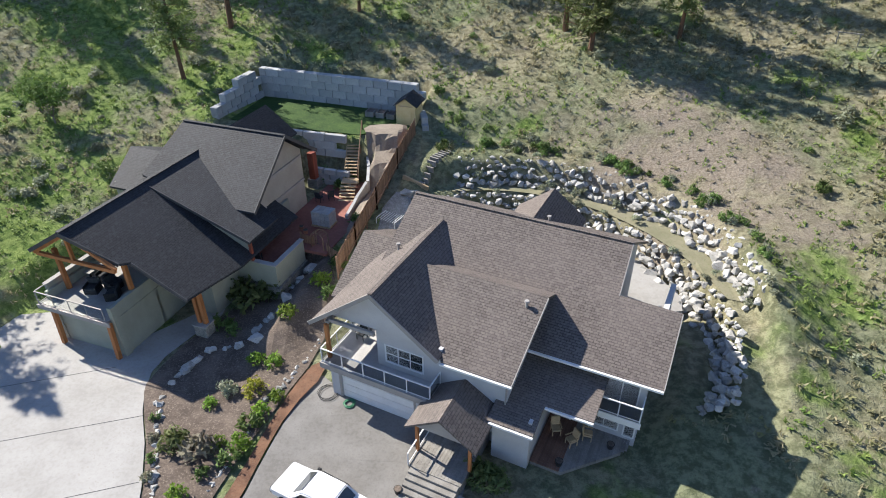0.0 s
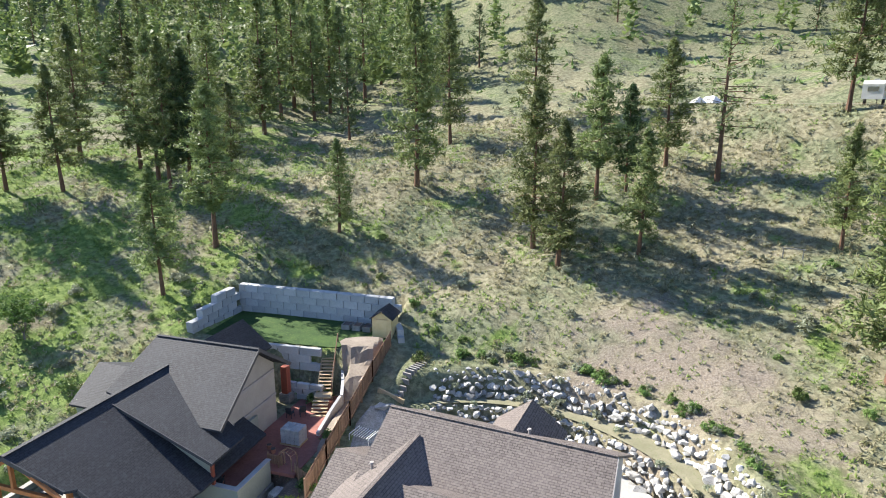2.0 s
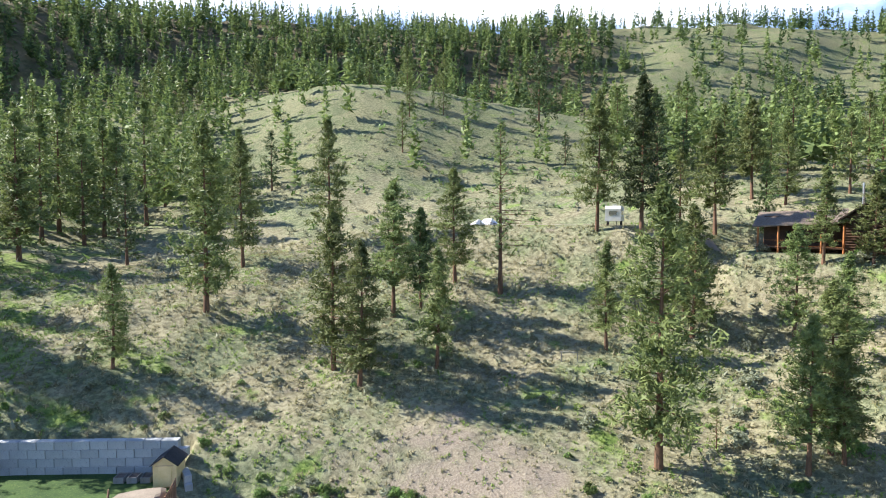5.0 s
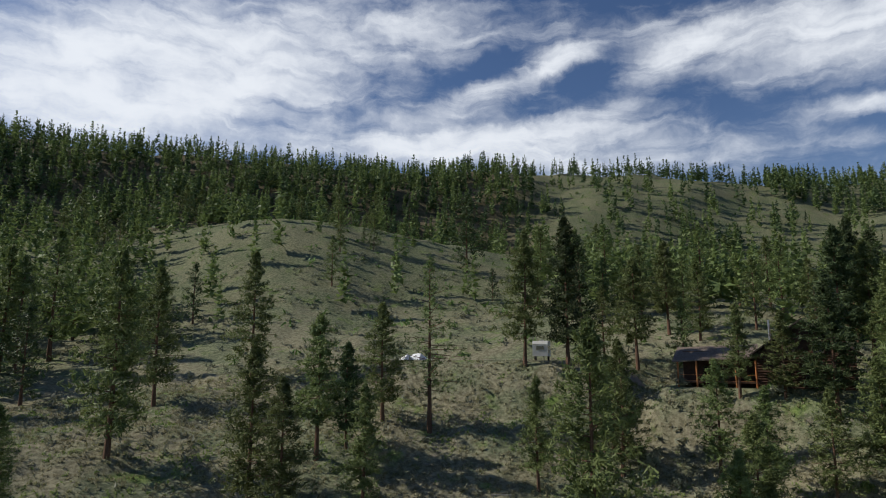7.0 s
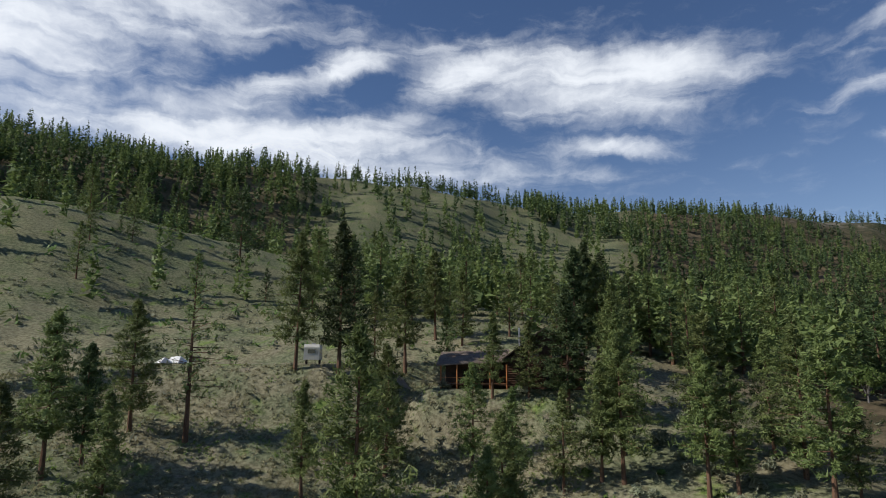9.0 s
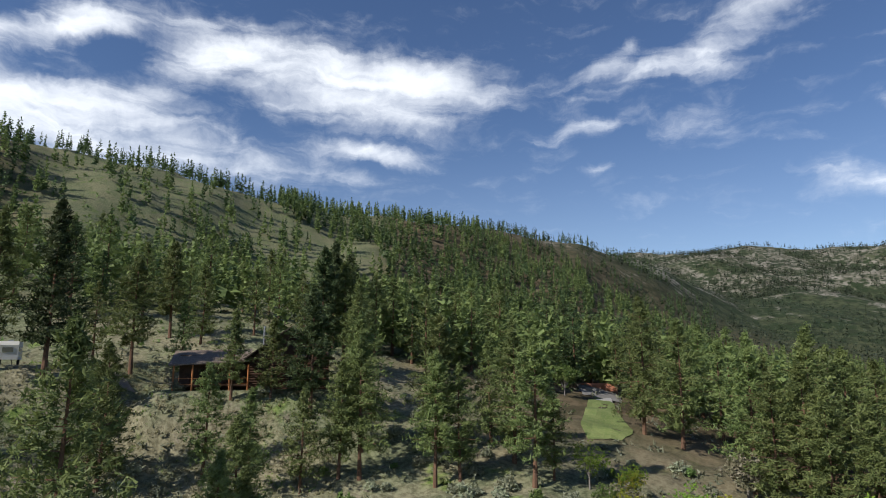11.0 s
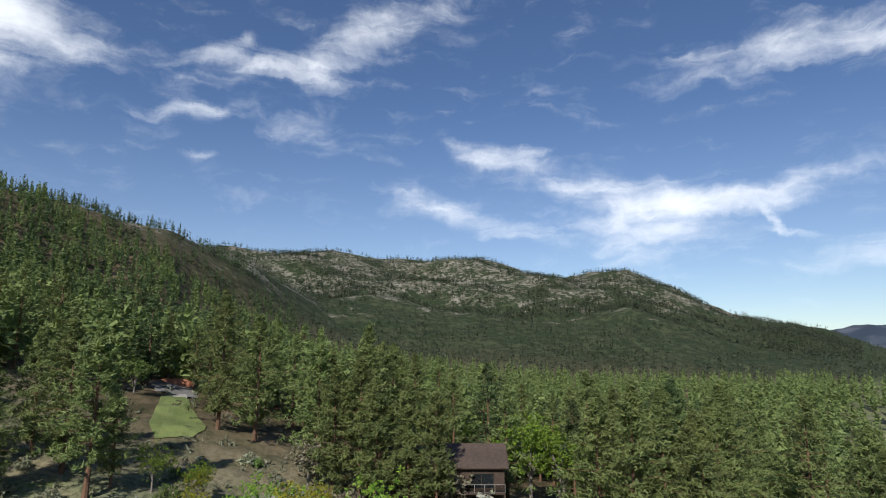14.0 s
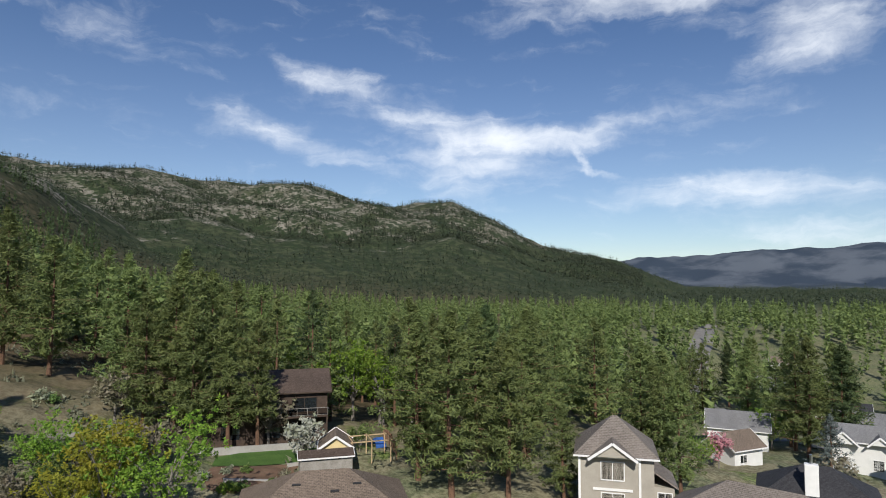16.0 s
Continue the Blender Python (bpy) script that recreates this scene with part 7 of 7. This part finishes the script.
NEAR_BENCH = ((54.9, 58.5, 16.0, 2), (61.5, 43.6, 11.8, 1), (75.0, 50.5, 11.1, 0), (95.5, 54.2, 21.4, 5), (99.3, 52.3, 18.8, 3), (75.1, 36.6, 17.6, 1), (85.5, 42.6, 15.3, 2), (64.4, 38.9, 11.4, 0), (80.0, 27.5, 17.6, 3), (79.2, 17.4, 16.3, 0), (68.0, 36.0, 13.4, 1), (72.4, 55.0, 12.0, 1), (74.2, -23.6, 15.5, 3), (76.0, -20.6, 16.5, 1), (77.0, -16.6, 16.5, 3), (80.5, -15.2, 18.0, 2), (82.1, -12.2, 16.0, 0), (60.5, -46.0, 17.0, 2), (56.0, -49.5, 15.5, 0), (52.5, -43.5, 15.0, 2), (64.0, -50.0, 18.0, 5), (68.5, -47.0, 17.0, 1), (62.5, -54.0, 16.0, 2))
NEAR_VALLEY = ((40.4, -57.3, 12.5, 0), (58, -52, 18, 2), (60, -38, 15.5, 1), (75.0, -131.6, 19.4, 2), (79.5, -150, 15.4, 0), (70, -122, 17, 1), (84, -128, 18, 0), (104.1, -171.1, 18.0, 5), (66, -60, 17, 0), (74, -66, 16, 1), (92, -60, 18, 2), (82, -80, 17, 3), (50.5, -105, 19, 2), (54.5, -109, 20, 0), (47, -109.5, 18, 5), (58, -114.5, 20, 2), (51.5, -116, 19, 0), (44, -57.5, 13, 1), (47.5, -60.5, 15, 2), (49, -66, 14, 0), (-39.5, 37.5, 13, 2), (-43.5, 35.0, 14, 0))
for x, y, h, k in NEAR_SLOPE + NEAR_WEST + NEAR_EAST + NEAR_BENCH + NEAR_VALLEY:
    model = (*PINES, SPARSE, FIR)[k]
    ob = plant(model, x, y, h, wide=0.86 if h > 19 else 1.0 if h > 9 else 1.15)

# grass knoll with scattered pines
for x, y, h in ((59.0, 181.1, 10.7), (91.6, 201.5, 13.0), (95.1, 165.7, 24.6), (174.1, 274.8, 12.8), (88.8, 140.7, 8.9), (70, 190, 5)):
    plant(MIDS[RNG.integers(3)], x, y, h)
for x, y, h in ((-27.6, 116.1, 23.3), (-28.3, 134.5, 24.2), (-26.7, 140.9, 25.4), (-21.5, 135.3, 21.1), (-18.9, 141.6, 24.1), (-16.2, 140.1, 21.6), (-11.6, 147.8, 26.7)):
    plant(MIDS[RNG.integers(2)], x, y, h)


def cover(x, y):
    """How thickly the wood stands, 0 to 1."""
    az, r = np.degrees(np.arctan2(x, y)), np.hypot(x, y)
    z = ground(x, y)
    patch = lump(x, y, 70, 8) * 0.5 + lump(x, y, 24, 9) * 0.35
    d = np.where((az > 53) & (r > 118), 0.95 + patch * 0.3, 0.0)
    d = np.where((az > 84) & (r > 108), 1.0 + 0.25 * patch, d)
    d = np.where(az > 108, np.where(r > 75, 0.85 + patch * 0.5, 0), d)
    d = np.where((az < 53) & (r > 150), 0.08 + 0.16 * (patch > 0.35), d)
    d = np.where((az < 36) & (r > 262), 0.5 + patch * 0.75, d)
    d = np.where((az >= 36) & (az < 60) & (r > 290), 0.35 + patch * 0.9, d)
    d = np.where((az < 3) & (r > 112) & (r < 300), 0.22 + patch * 0.5, d)
    d = np.where((az >= 36) & (az < 62) & (r > 200) & (r < 380), 0.25 + patch * 0.8, d)
    d = np.where((az < 95) & (r > 340), 0.85 + patch * 0.5, d)
    d = np.where(np.hypot((x - 82) / 78, (y - 195) / 66) < 1, 0.025, d)
    d = np.where(r > 640, 0.75 + 0.8 * lump(x, y, 260, 12) + 0.4 * lump(x, y, 90, 13) - 0.2 * smooth((z - 60) / 120), d)
    d = np.where((az > 118) & (r > 560) & (z < 5), 0.5 + 0.8 * lump(x, y, 190, 14), d)
    d = np.where((az > 137) & (r > 60) & (r < 360), np.where(r < 130, 0.22, 0.42) + 0.5 * patch, d)
    d = np.where((az > 36) & (az < 62) & (r > 200) & (r < 420), 0.16 + 0.5 * patch, d)
    d = np.where((az > 40) & (az < 64) & (r > 105) & (r < 200), 0.5 + 0.5 * patch, d)
    d = np.where((az > 36) & (az < 60 + 6 * smooth((r - 170) / 90)) & (r > 165) & (r < 440), 0.16 + 0.45 * patch, d)
    d = np.where((az > 146) & (r < 330), 0.14 + 0.35 * patch, d)
    # clearings: bench with the cabin, lawn, parking, lanes and gardens
    for cx, cy, rad in ((56, 92, 20), (82, 57, 13), (108, 8, 11), (130, 11, 9), (118, 9, 9), (72, -28, 17), (38, -40, 16), (55, -62, 10), (45, -96, 22), (60, -78, 8), (40, -75, 20), (97, 10, 8), (120, -175, 8), (150, -228, 9), (175, -265, 9), (196, -304, 10), (72, -168, 10), (60, -150, 10), (50, -132, 12), (130, -255, 11), (93, -200, 10), (58, -180, 10), (114, -215, 10), (56, -92, 10), (67, -153, 14), (57, -134, 14), (48, -118, 15), (84, -186, 10)):
        d = np.where(np.hypot(x - cx, y - cy) < rad, 0, d)
    return np.clip(d, 0, 1)


def scatter(count, r0, r1, a0, a1, rng, power=1.0):
    """Places in a sector, thinned by the cover of the wood."""
    out = np.zeros((0, 2))
    while len(out) < count:
        az, r = np.radians(rng.uniform(a0, a1, 6000)), r0 * (r1 / r0) ** (rng.random(6000) ** power)
        x, y = r * np.sin(az), r * np.cos(az)
        ok = rng.random(6000) < cover(x, y)
        out = np.concatenate([out, np.stack([x, y], 1)[ok]])
    return out[:count]


rng = np.random.default_rng(5)
taken = np.array(PLANTED)
mid = scatter(2600, 82, 300, -30, 166, rng, 0.8)
made, rest = 0, []
for x, y in mid:
    if np.min(np.hypot(taken[:, 0] - x, taken[:, 1] - y)) < 4.0:
        continue
    taken = np.concatenate([taken, [[x, y]]])
    if made < 205 and math.hypot(x, y) < 190:
        plant(MIDS[rng.choice((0, 1, 0, 1, 2))], x, y, float(rng.uniform(12, 20)), group="pine wood", wide=float(rng.uniform(0.95, 1.2)))
        made += 1
    elif len(rest) < 170:
        rest.append((x, y))


def joined_wood(name, model, places, label):
    """Many copies of one tree in one mesh."""
    rng = np.random.default_rng(3)
    trunk, crown = [next(c for c in model.children if c.name.startswith(n)).data for n in ("trunk", "crown")]
    cv = np.zeros(len(crown.vertices) * 3)
    crown.vertices.foreach_get("co", cv)
    cv = cv.reshape(-1, 3)
    z = ground(places[:, 0], places[:, 1])
    vs, stems = [], Shape()
    for (x, y), h in zip(places, z):
        a, k, wide = rng.uniform(0, 6.28), rng.uniform(12, 20) / 20, rng.uniform(0.95, 1.2)
        r = np.array([[math.cos(a), math.sin(a), 0], [-math.sin(a), math.cos(a), 0], [0, 0, 1]])
        vs.append((cv @ r) * (k * wide, k * wide, k) + (x, y, h))
        stems.tube((x, y, h - 0.4), (x, y, h + 17 * k), 0.24 * k, 0.06 * k, 5, cap=False)
    v = np.concatenate(vs)
    ob = solid(name, array_mesh(name, v, np.arange(len(v)).reshape(-1, 3)), crown.materials[0], label, "forest", kind="stuff")
    return ob, solid(name + "_trunks", stems, BARK, "brown trunks of the pine wood", "forest", kind="stuff")


rest = np.array(rest)
joined_wood("pine_stand", MIDS[0], rest[::2], "dense green pine stand on the lower slope")
joined_wood("pine_stand_beyond", MIDS[1], rest[1::2], "dense green pine stand further along the slope")


def far_wood(name, places, heights, blades, mat, label, full=0.085):
    """Distant conifers, one mesh: a spire of sprays for each."""
    rng = np.random.default_rng(len(places))
    z = ground(places[:, 0], places[:, 1])
    n = len(places)
    k = (np.arange(blades) + rng.random((n, blades))) / blades
    az = rng.uniform(0, 6.283, (n, blades))
    hh = heights[:, None]
    wide = hh * 0.21 * (1 - k) ** 0.74 * (0.6 + 0.4 * np.minimum(1, k / 0.2)) * rng.uniform(0.45, 1.15, (n, blades))
    c = np.stack([places[:, :1] + np.cos(az) * wide * 0.6, places[:, 1:] + np.sin(az) * wide * 0.6, z[:, None] + hh * (0.14 + 0.84 * k)], -1)
    out = np.stack([np.cos(az), np.sin(az), np.zeros_like(az)], -1)
    d = out * 0.8 + rng.normal(size=out.shape) * 0.45 + (0, 0, 0.2)
    d /= np.linalg.norm(d, axis=-1)[..., None]
    e = np.cross(d, out * 0.6 + (0, 0, 0.75) + rng.normal(size=d.shape) * 0.4)
    e /= np.linalg.norm(e, axis=-1)[..., None]
    s = hh[..., None] * full * rng.uniform(0.7, 1.3, (n, blades, 1)) * (1.25 - 0.75 * k[..., None])
    v = np.stack([c - d * s * 0.8 - e * s * 0.52, c - d * s * 0.8 + e * s * 0.52, c + d * s * 1.15], 2).reshape(-1, 3)
    return solid(name, array_mesh(name, v, np.arange(len(v)).reshape(-1, 3)), mat, label, "forest", kind="stuff")


woods = np.concatenate([scatter(5200, 125, 640, 56, 140, rng, 0.85), scatter(1500, 150, 420, -34, 56, rng), scatter(800, 150, 620, 137, 168, rng)])
woods = woods[[np.min(np.hypot(taken[:, 0] - x, taken[:, 1] - y)) > 2.6 for x, y in woods]]
far_wood("pine_wood", woods, rng.uniform(10, 18, len(woods)), 58, NEEDLES, "pine wood covering the middle slopes", 0.078)
crest = np.concatenate([scatter(2700, 270, 540, -36, 58, rng, 1.0), scatter(2200, 380, 900, 56, 95, rng, 1.0)])
far_wood("fir_wood", crest, rng.uniform(6, 17, len(crest)), 36, FIR_NEEDLES, "dark fir wood along the hill crest", 0.085)
face_wood = scatter(13000, 1350, 2450, 82, 142, rng, 1.0)
far_wood("range_forest", face_wood, rng.uniform(9, 16, len(face_wood)), 6, RANGE_NEEDLES, "conifers dotted over the face of the range", 0.17)
distant = scatter(15000, 640, 2800, 60, 168, rng, 0.75)
far_wood("distant_forest", distant, rng.uniform(9, 16, len(distant)), 8, RANGE_NEEDLES, "distant conifer forest on the range", 0.12)


# ---- shrubs, sage, grass ----
SAGES = [bush("sagebrush", 80 + i, 0.9, 1.3, 46, 6, 0.30, SAGE, "grey-green sagebrush on the dry slope") for i in range(3)]
GREENS = [bush("leafy_shrub", 84 + i, 0.9, 1.2, 46, 6, 0.27, LEAF, "green leafy shrub growing in open soil") for i in range(2)]
LIMES = [bush("lime_shrub", 88 + i, 0.8, 1.1, 46, 6, 0.25, SPRING, "lime-green garden shrub in bark mulch") for i in range(2)]
GOLDS = bush("golden_shrub", 91, 0.8, 1.1, 46, 6, 0.25, GOLD_LEAF, "golden-yellow garden shrub in bark mulch")
RUST = bush("bare_shrub", 92, 1.0, 1.5, 40, 6, 0.35, TWIG, "leafless brown shrub in bark mulch")
JUNIPER = bush("juniper", 93, 0.9, 1.7, 60, 6, 0.34, NEEDLES, "spreading green juniper in bark mulch")
TREES = [broadleaf("spring_tree", 60 + i, 10, 360, 13, 0.30, SPRING, GREY_BARK, "bright spring-green leafy garden tree") for i in range(2)]
GOLD_TREE = broadleaf("golden_tree", 64, 8, 360, 13, 0.25, GOLD_LEAF, GREY_BARK, "yellow-green leafy garden tree", 0.36, 0.2)
PALE_TREE = broadleaf("blossom_tree", 65, 5, 150, 8, 0.4, BLOSSOM, GREY_BARK, "small white-blossoming garden tree", 0.4)
BARE_TREE = broadleaf("bare_tree", 66, 6, 150, 7, 0.5, TWIG, GREY_BARK, "leafless grey-brown tree among the gardens", 0.4)
OLIVE_TREE = broadleaf("willow_shrub", 67, 4.5, 230, 8, 0.28, LEAF, GREY_BARK, "olive-green willow shrub on the slope", 0.42, 0.15)
PINK_TREE = broadleaf("cherry_tree", 68, 5, 150, 8, 0.4, PINK, GREY_BARK, "pink-blossoming cherry tree by a house", 0.36)
SPRUCE_TREE = conifer("blue_spruce", 69, 7, 70, 6, 7, 0.45, 0.06, 2.2, gap=0.1, mat=SPRUCE, label="blue-grey spruce in a garden")

for x, y, h, k in ((-12.1, 29.6, 0.75, 0), (-10.9, 29.4, 0.8, 1), (-13.1, 27.0, 0.8, 2), (-11.5, 27.0, 0.95, 3), (-13.9, 25.9, 0.6, 1), (-10.7, 25.2, 0.8, 0), (-10.0, 26.4, 0.7, 0), (-11.0, 24.3, 0.95, 4), (-11.3, 22.9, 0.85, 0), (-12.5, 23.0, 0.6, 1), (-11.6, 21.9, 0.9, 4), (-15.0, 23.0, 0.9, 5), (-13.4, 22.4, 1.2, 6), (-12.8, 21.0, 0.6, 4),
                   (-13.6, 19.6, 0.8, 0), (-11.4, 18.8, 0.6, 0), (-16.8, 24.9, 0.45, 4), (-16.3, 23.4, 0.45, 6), (-15.9, 22.0, 0.45, 4), (-15.6, 20.8, 0.45, 6), (-15.3, 33.1, 1.0, 4), (-14.4, 32.5, 0.8, 4), (-10.6, 33.2, 0.95, 0), (-8.9, 36.6, 1.0, 1), (-8.2, 35.4, 0.9, 4), (-12.9, 37.2, 1.5, 5), (-14.2, 36.2, 1.7, 5), (-7.9, 38.4, 0.9, 4), (1.8, 20.9, 0.9, 5), (2.6, 20.4, 0.9, 5), (-8.5, 51.0, 1.3, 4), (-11.0, 51.8, 1.2, 4), (-9.2, 49.8, 0.9, 4), (-6.9, 43.5, 0.9, 4)):
    model = (LIMES[0], LIMES[1], SAGES[0], GOLDS, GREENS[0], JUNIPER, RUST)[k]
    plant(model, x, y, h, z=gz(x, y) + 0.06)

rng = np.random.default_rng(21)


def free(x, y):
    """Open hillside, clear of houses, drives and walls."""
    k = np.ones_like(x)
    for cx, cy, hu, hv, turn, soft, h in PADS:
        k = k * (1 - block(x, y, cx, cy, hu + 0.4, hv + 0.4, turn, 1.0))
    d = np.hypot(x - 3.0, (y - 27.0) / 1.34)
    k = np.where((d < np.interp(np.degrees(np.arctan2(x - 3.0, (y - 27.0) / 1.34)), ARC_AT, ARC_OUTER) + 0.9) & (x > -4) & (y > 24), 0, k)
    k = np.where((x > -9) & (x < -0.5) & (y > 36) & (y < 58.5), 0, k)
    k = np.where((x > -19) & (x < 6) & (y < 41), 0, k)
    return k > 0.5


def sprinkle(count, r0, r1, a0, a1):
    az, r = np.radians(rng.uniform(a0, a1, count)), np.sqrt(rng.uniform(r0 ** 2, r1 ** 2, count))
    x, y = r * np.sin(az), r * np.cos(az)
    ok = free(x, y)
    return x[ok], y[ok]


# single sage bushes near the houses
x, y = sprinkle(230, 36, 72, -38, 52)
for i in range(min(150, len(x))):
    if math.hypot(x[i] - 20, y[i] - 46) < 9.5:
        continue
    green = lump(x[i:i + 1], y[i:i + 1], 17, 15)[0] + (x[i] < -20) * 0.2
    plant(SAGES[i % 3] if green < 0.3 else GREENS[i % 2], x[i], y[i], float(rng.uniform(0.4, 0.95)))
# green growth above the upper boulders
for i in range(44):
    a = rng.uniform(2, 74)
    a, d = radians(a), OUTER(a) + rng.uniform(0.9, 2.2)
    plant(GREENS[i % 2] if rng.random() < 0.7 else SAGES[0], 3.0 + d * math.sin(a), 27.0 + 1.34 * d * math.cos(a), float(rng.uniform(0.4, 0.9)))
for i in range(26):
    a = rng.uniform(0, 85)
    a, d = radians(a), INNER(a) + rng.choice((0.5, 1.2, 1.8, 2.6))
    plant(SAGES[i % 3], 3.0 + d * math.sin(a), 27.0 + 1.34 * d * math.cos(a), float(rng.uniform(0.35, 0.6)), z=gz(3.0 + d * math.sin(a), 27.0 + 1.34 * d * math.cos(a)) + 0.25)


def grass(name, x, y, size, n, mat, label, lift=1.6):
    z = ground(x, y)
    c = np.stack([x, y, z + size * 0.22], 1)
    v, f = tufts(c, size, n, rng, slim=0.34, lift=lift * 0.6, facing=np.tile((0.0, 0.0, 1.1), (len(c), 1)))
    return solid(name, array_mesh(name, v, f), mat, label, "grass", kind="stuff")


x, y = sprinkle(30000, 27, 115, -42, 62)
g = lump(x, y, 19, 15) + 0.7 * lump(x, y, 6.5, 16) + np.where(x < -16, 0.55, -0.1) + np.where((x > 18) & (y < 34), 0.45, 0) + 1.2 * np.exp(-((x - 7.5) ** 2 + (y - 56) ** 2) / 8) + 1.0 * np.exp(-((x - 1.5) ** 2 + (y - 56) ** 2) / 14)
scar = np.hypot(x - 20, y - 46) < 9 + 3 * lump(x, y, 7, 17)
keep = ~scar | (rng.random(len(x)) < 0.6)
x, y, g = x[keep], y[keep], g[keep]
size = rng.uniform(0.24, 0.5, len(x)) * np.where(np.hypot(x - 20, y - 46) < 13, 0.8, 1.0)
grass("bunch_grass", x[g < 0.35], y[g < 0.35], size[g < 0.35], 7, DRY_GRASS, "tan bunch grass tufts over the dry slope")
grass("spring_grass", x[g >= 0.35], y[g >= 0.35], size[g >= 0.35] * 0.9, 7, GREEN_GRASS, "fresh green grass tufts on the slope")
x, y = sprinkle(5200, 66, 190, -20, 112)
g = lump(x, y, 24, 18) + 0.5 * lump(x, y, 8, 19)
grass("sage_scrub", x[g > -0.1], y[g > -0.1], rng.uniform(0.5, 1.15, int((g > -0.1).sum())), 9, SAGE, "grey-green sage scrub on the far slope", 0.8)
x, y = sprinkle(2600, 120, 420, -25, 62)
grass("shrub_cover", x, y, rng.uniform(0.7, 1.9, len(x)), 8, LEAF, "low green shrubs dotted over the knoll", 0.6)

for model, x, y, h in ((OLIVE_TREE, -36.5, 55.5, 4.2), (OLIVE_TREE, -38.2, 56.6, 3.6), (TREES[0], 86.5, -42.0, 12.5), (TREES[1], 84.0, -46.0, 11.5), (TREES[0], 88.0, -47.5, 12.0), (TREES[1], 81.5, -49.5, 10), (GOLD_TREE, 56.6, -6.0, 9.0), (GOLD_TREE, 55.5, -3.0, 6.5), (TREES[1], 54.1, -9.8, 10.0), (TREES[0], 63.5, -2.0, 6.5), (TREES[1], 76.5, 8.0, 5.0), (TREES[0], 74.5, 3.0, 4.2), (GOLD_TREE, 70.0, -8.5, 5.0),
                       (PALE_TREE, 66.5, -26.2, 5.2), (BARE_TREE, 64.0, -7.5, 5.0), (BARE_TREE, 68.0, -10.5, 5.0), (BARE_TREE, 84.5, -9.5, 6.0), (BARE_TREE, 71.0, -13.0, 4.0), (BARE_TREE, 76.0, -25.5, 7.0), (PINK_TREE, 48.5, -77.0, 4.5), (TREES[0], 46.0, -69.0, 4.5), (TREES[1], 58.0, -108.0, 7.0), (TREES[0], 78.0, -168.0, 10.0), (OLIVE_TREE, 70.5, 5.5, 3.5), (OLIVE_TREE, 67.0, -33.5, 3.2), (SPRUCE_TREE, 36.2, -80.5, 8.5), (BARE_TREE, 32.5, -74.0, 5.5), (TREES[0], 110.0, -38.0, 9.0), (OLIVE_TREE, 120.0, 16.5, 6.0), (FIR, 137.0, 17.0, 7.0)):
    plant(model, x, y, h)
for i in range(30):
    x, y = rng.uniform(57, 66), rng.uniform(-28, -13)
    plant((GREENS[0], GREENS[1], SAGES[1], RUST, LIMES[0])[i % 5], x, y, float(rng.uniform(0.5, 1.1)))
for i in range(40):
    x, y = rng.uniform(62, 92), rng.uniform(-6, 30)
    plant((GREENS[0], SAGES[1], SAGES[2], SAGES[0])[i % 4], x, y, float(rng.uniform(0.7, 1.5)))
for i in range(16):
    x, y = rng.uniform(58, 74), rng.uniform(-11, 4)
    plant((OLIVE_TREE, BARE_TREE, TREES[0], OLIVE_TREE, GOLD_TREE)[i % 5], x, y, float(rng.uniform(2.2, 4.2)))
for i in range(60):
    az, r = radians(rng.uniform(44, 92)), rng.uniform(60, 96)
    plant((SAGES[0], SAGES[1], GREENS[0], SAGES[2])[i % 4], r * math.sin(az), r * math.cos(az), float(rng.uniform(0.7, 1.6)))


# the models themselves are not part of the place
for ob in [o for o in scene.objects if o.parent is None and o.location.z < -400]:
    for o in [*ob.children_recursive, ob]:
        bpy.data.objects.remove(o)
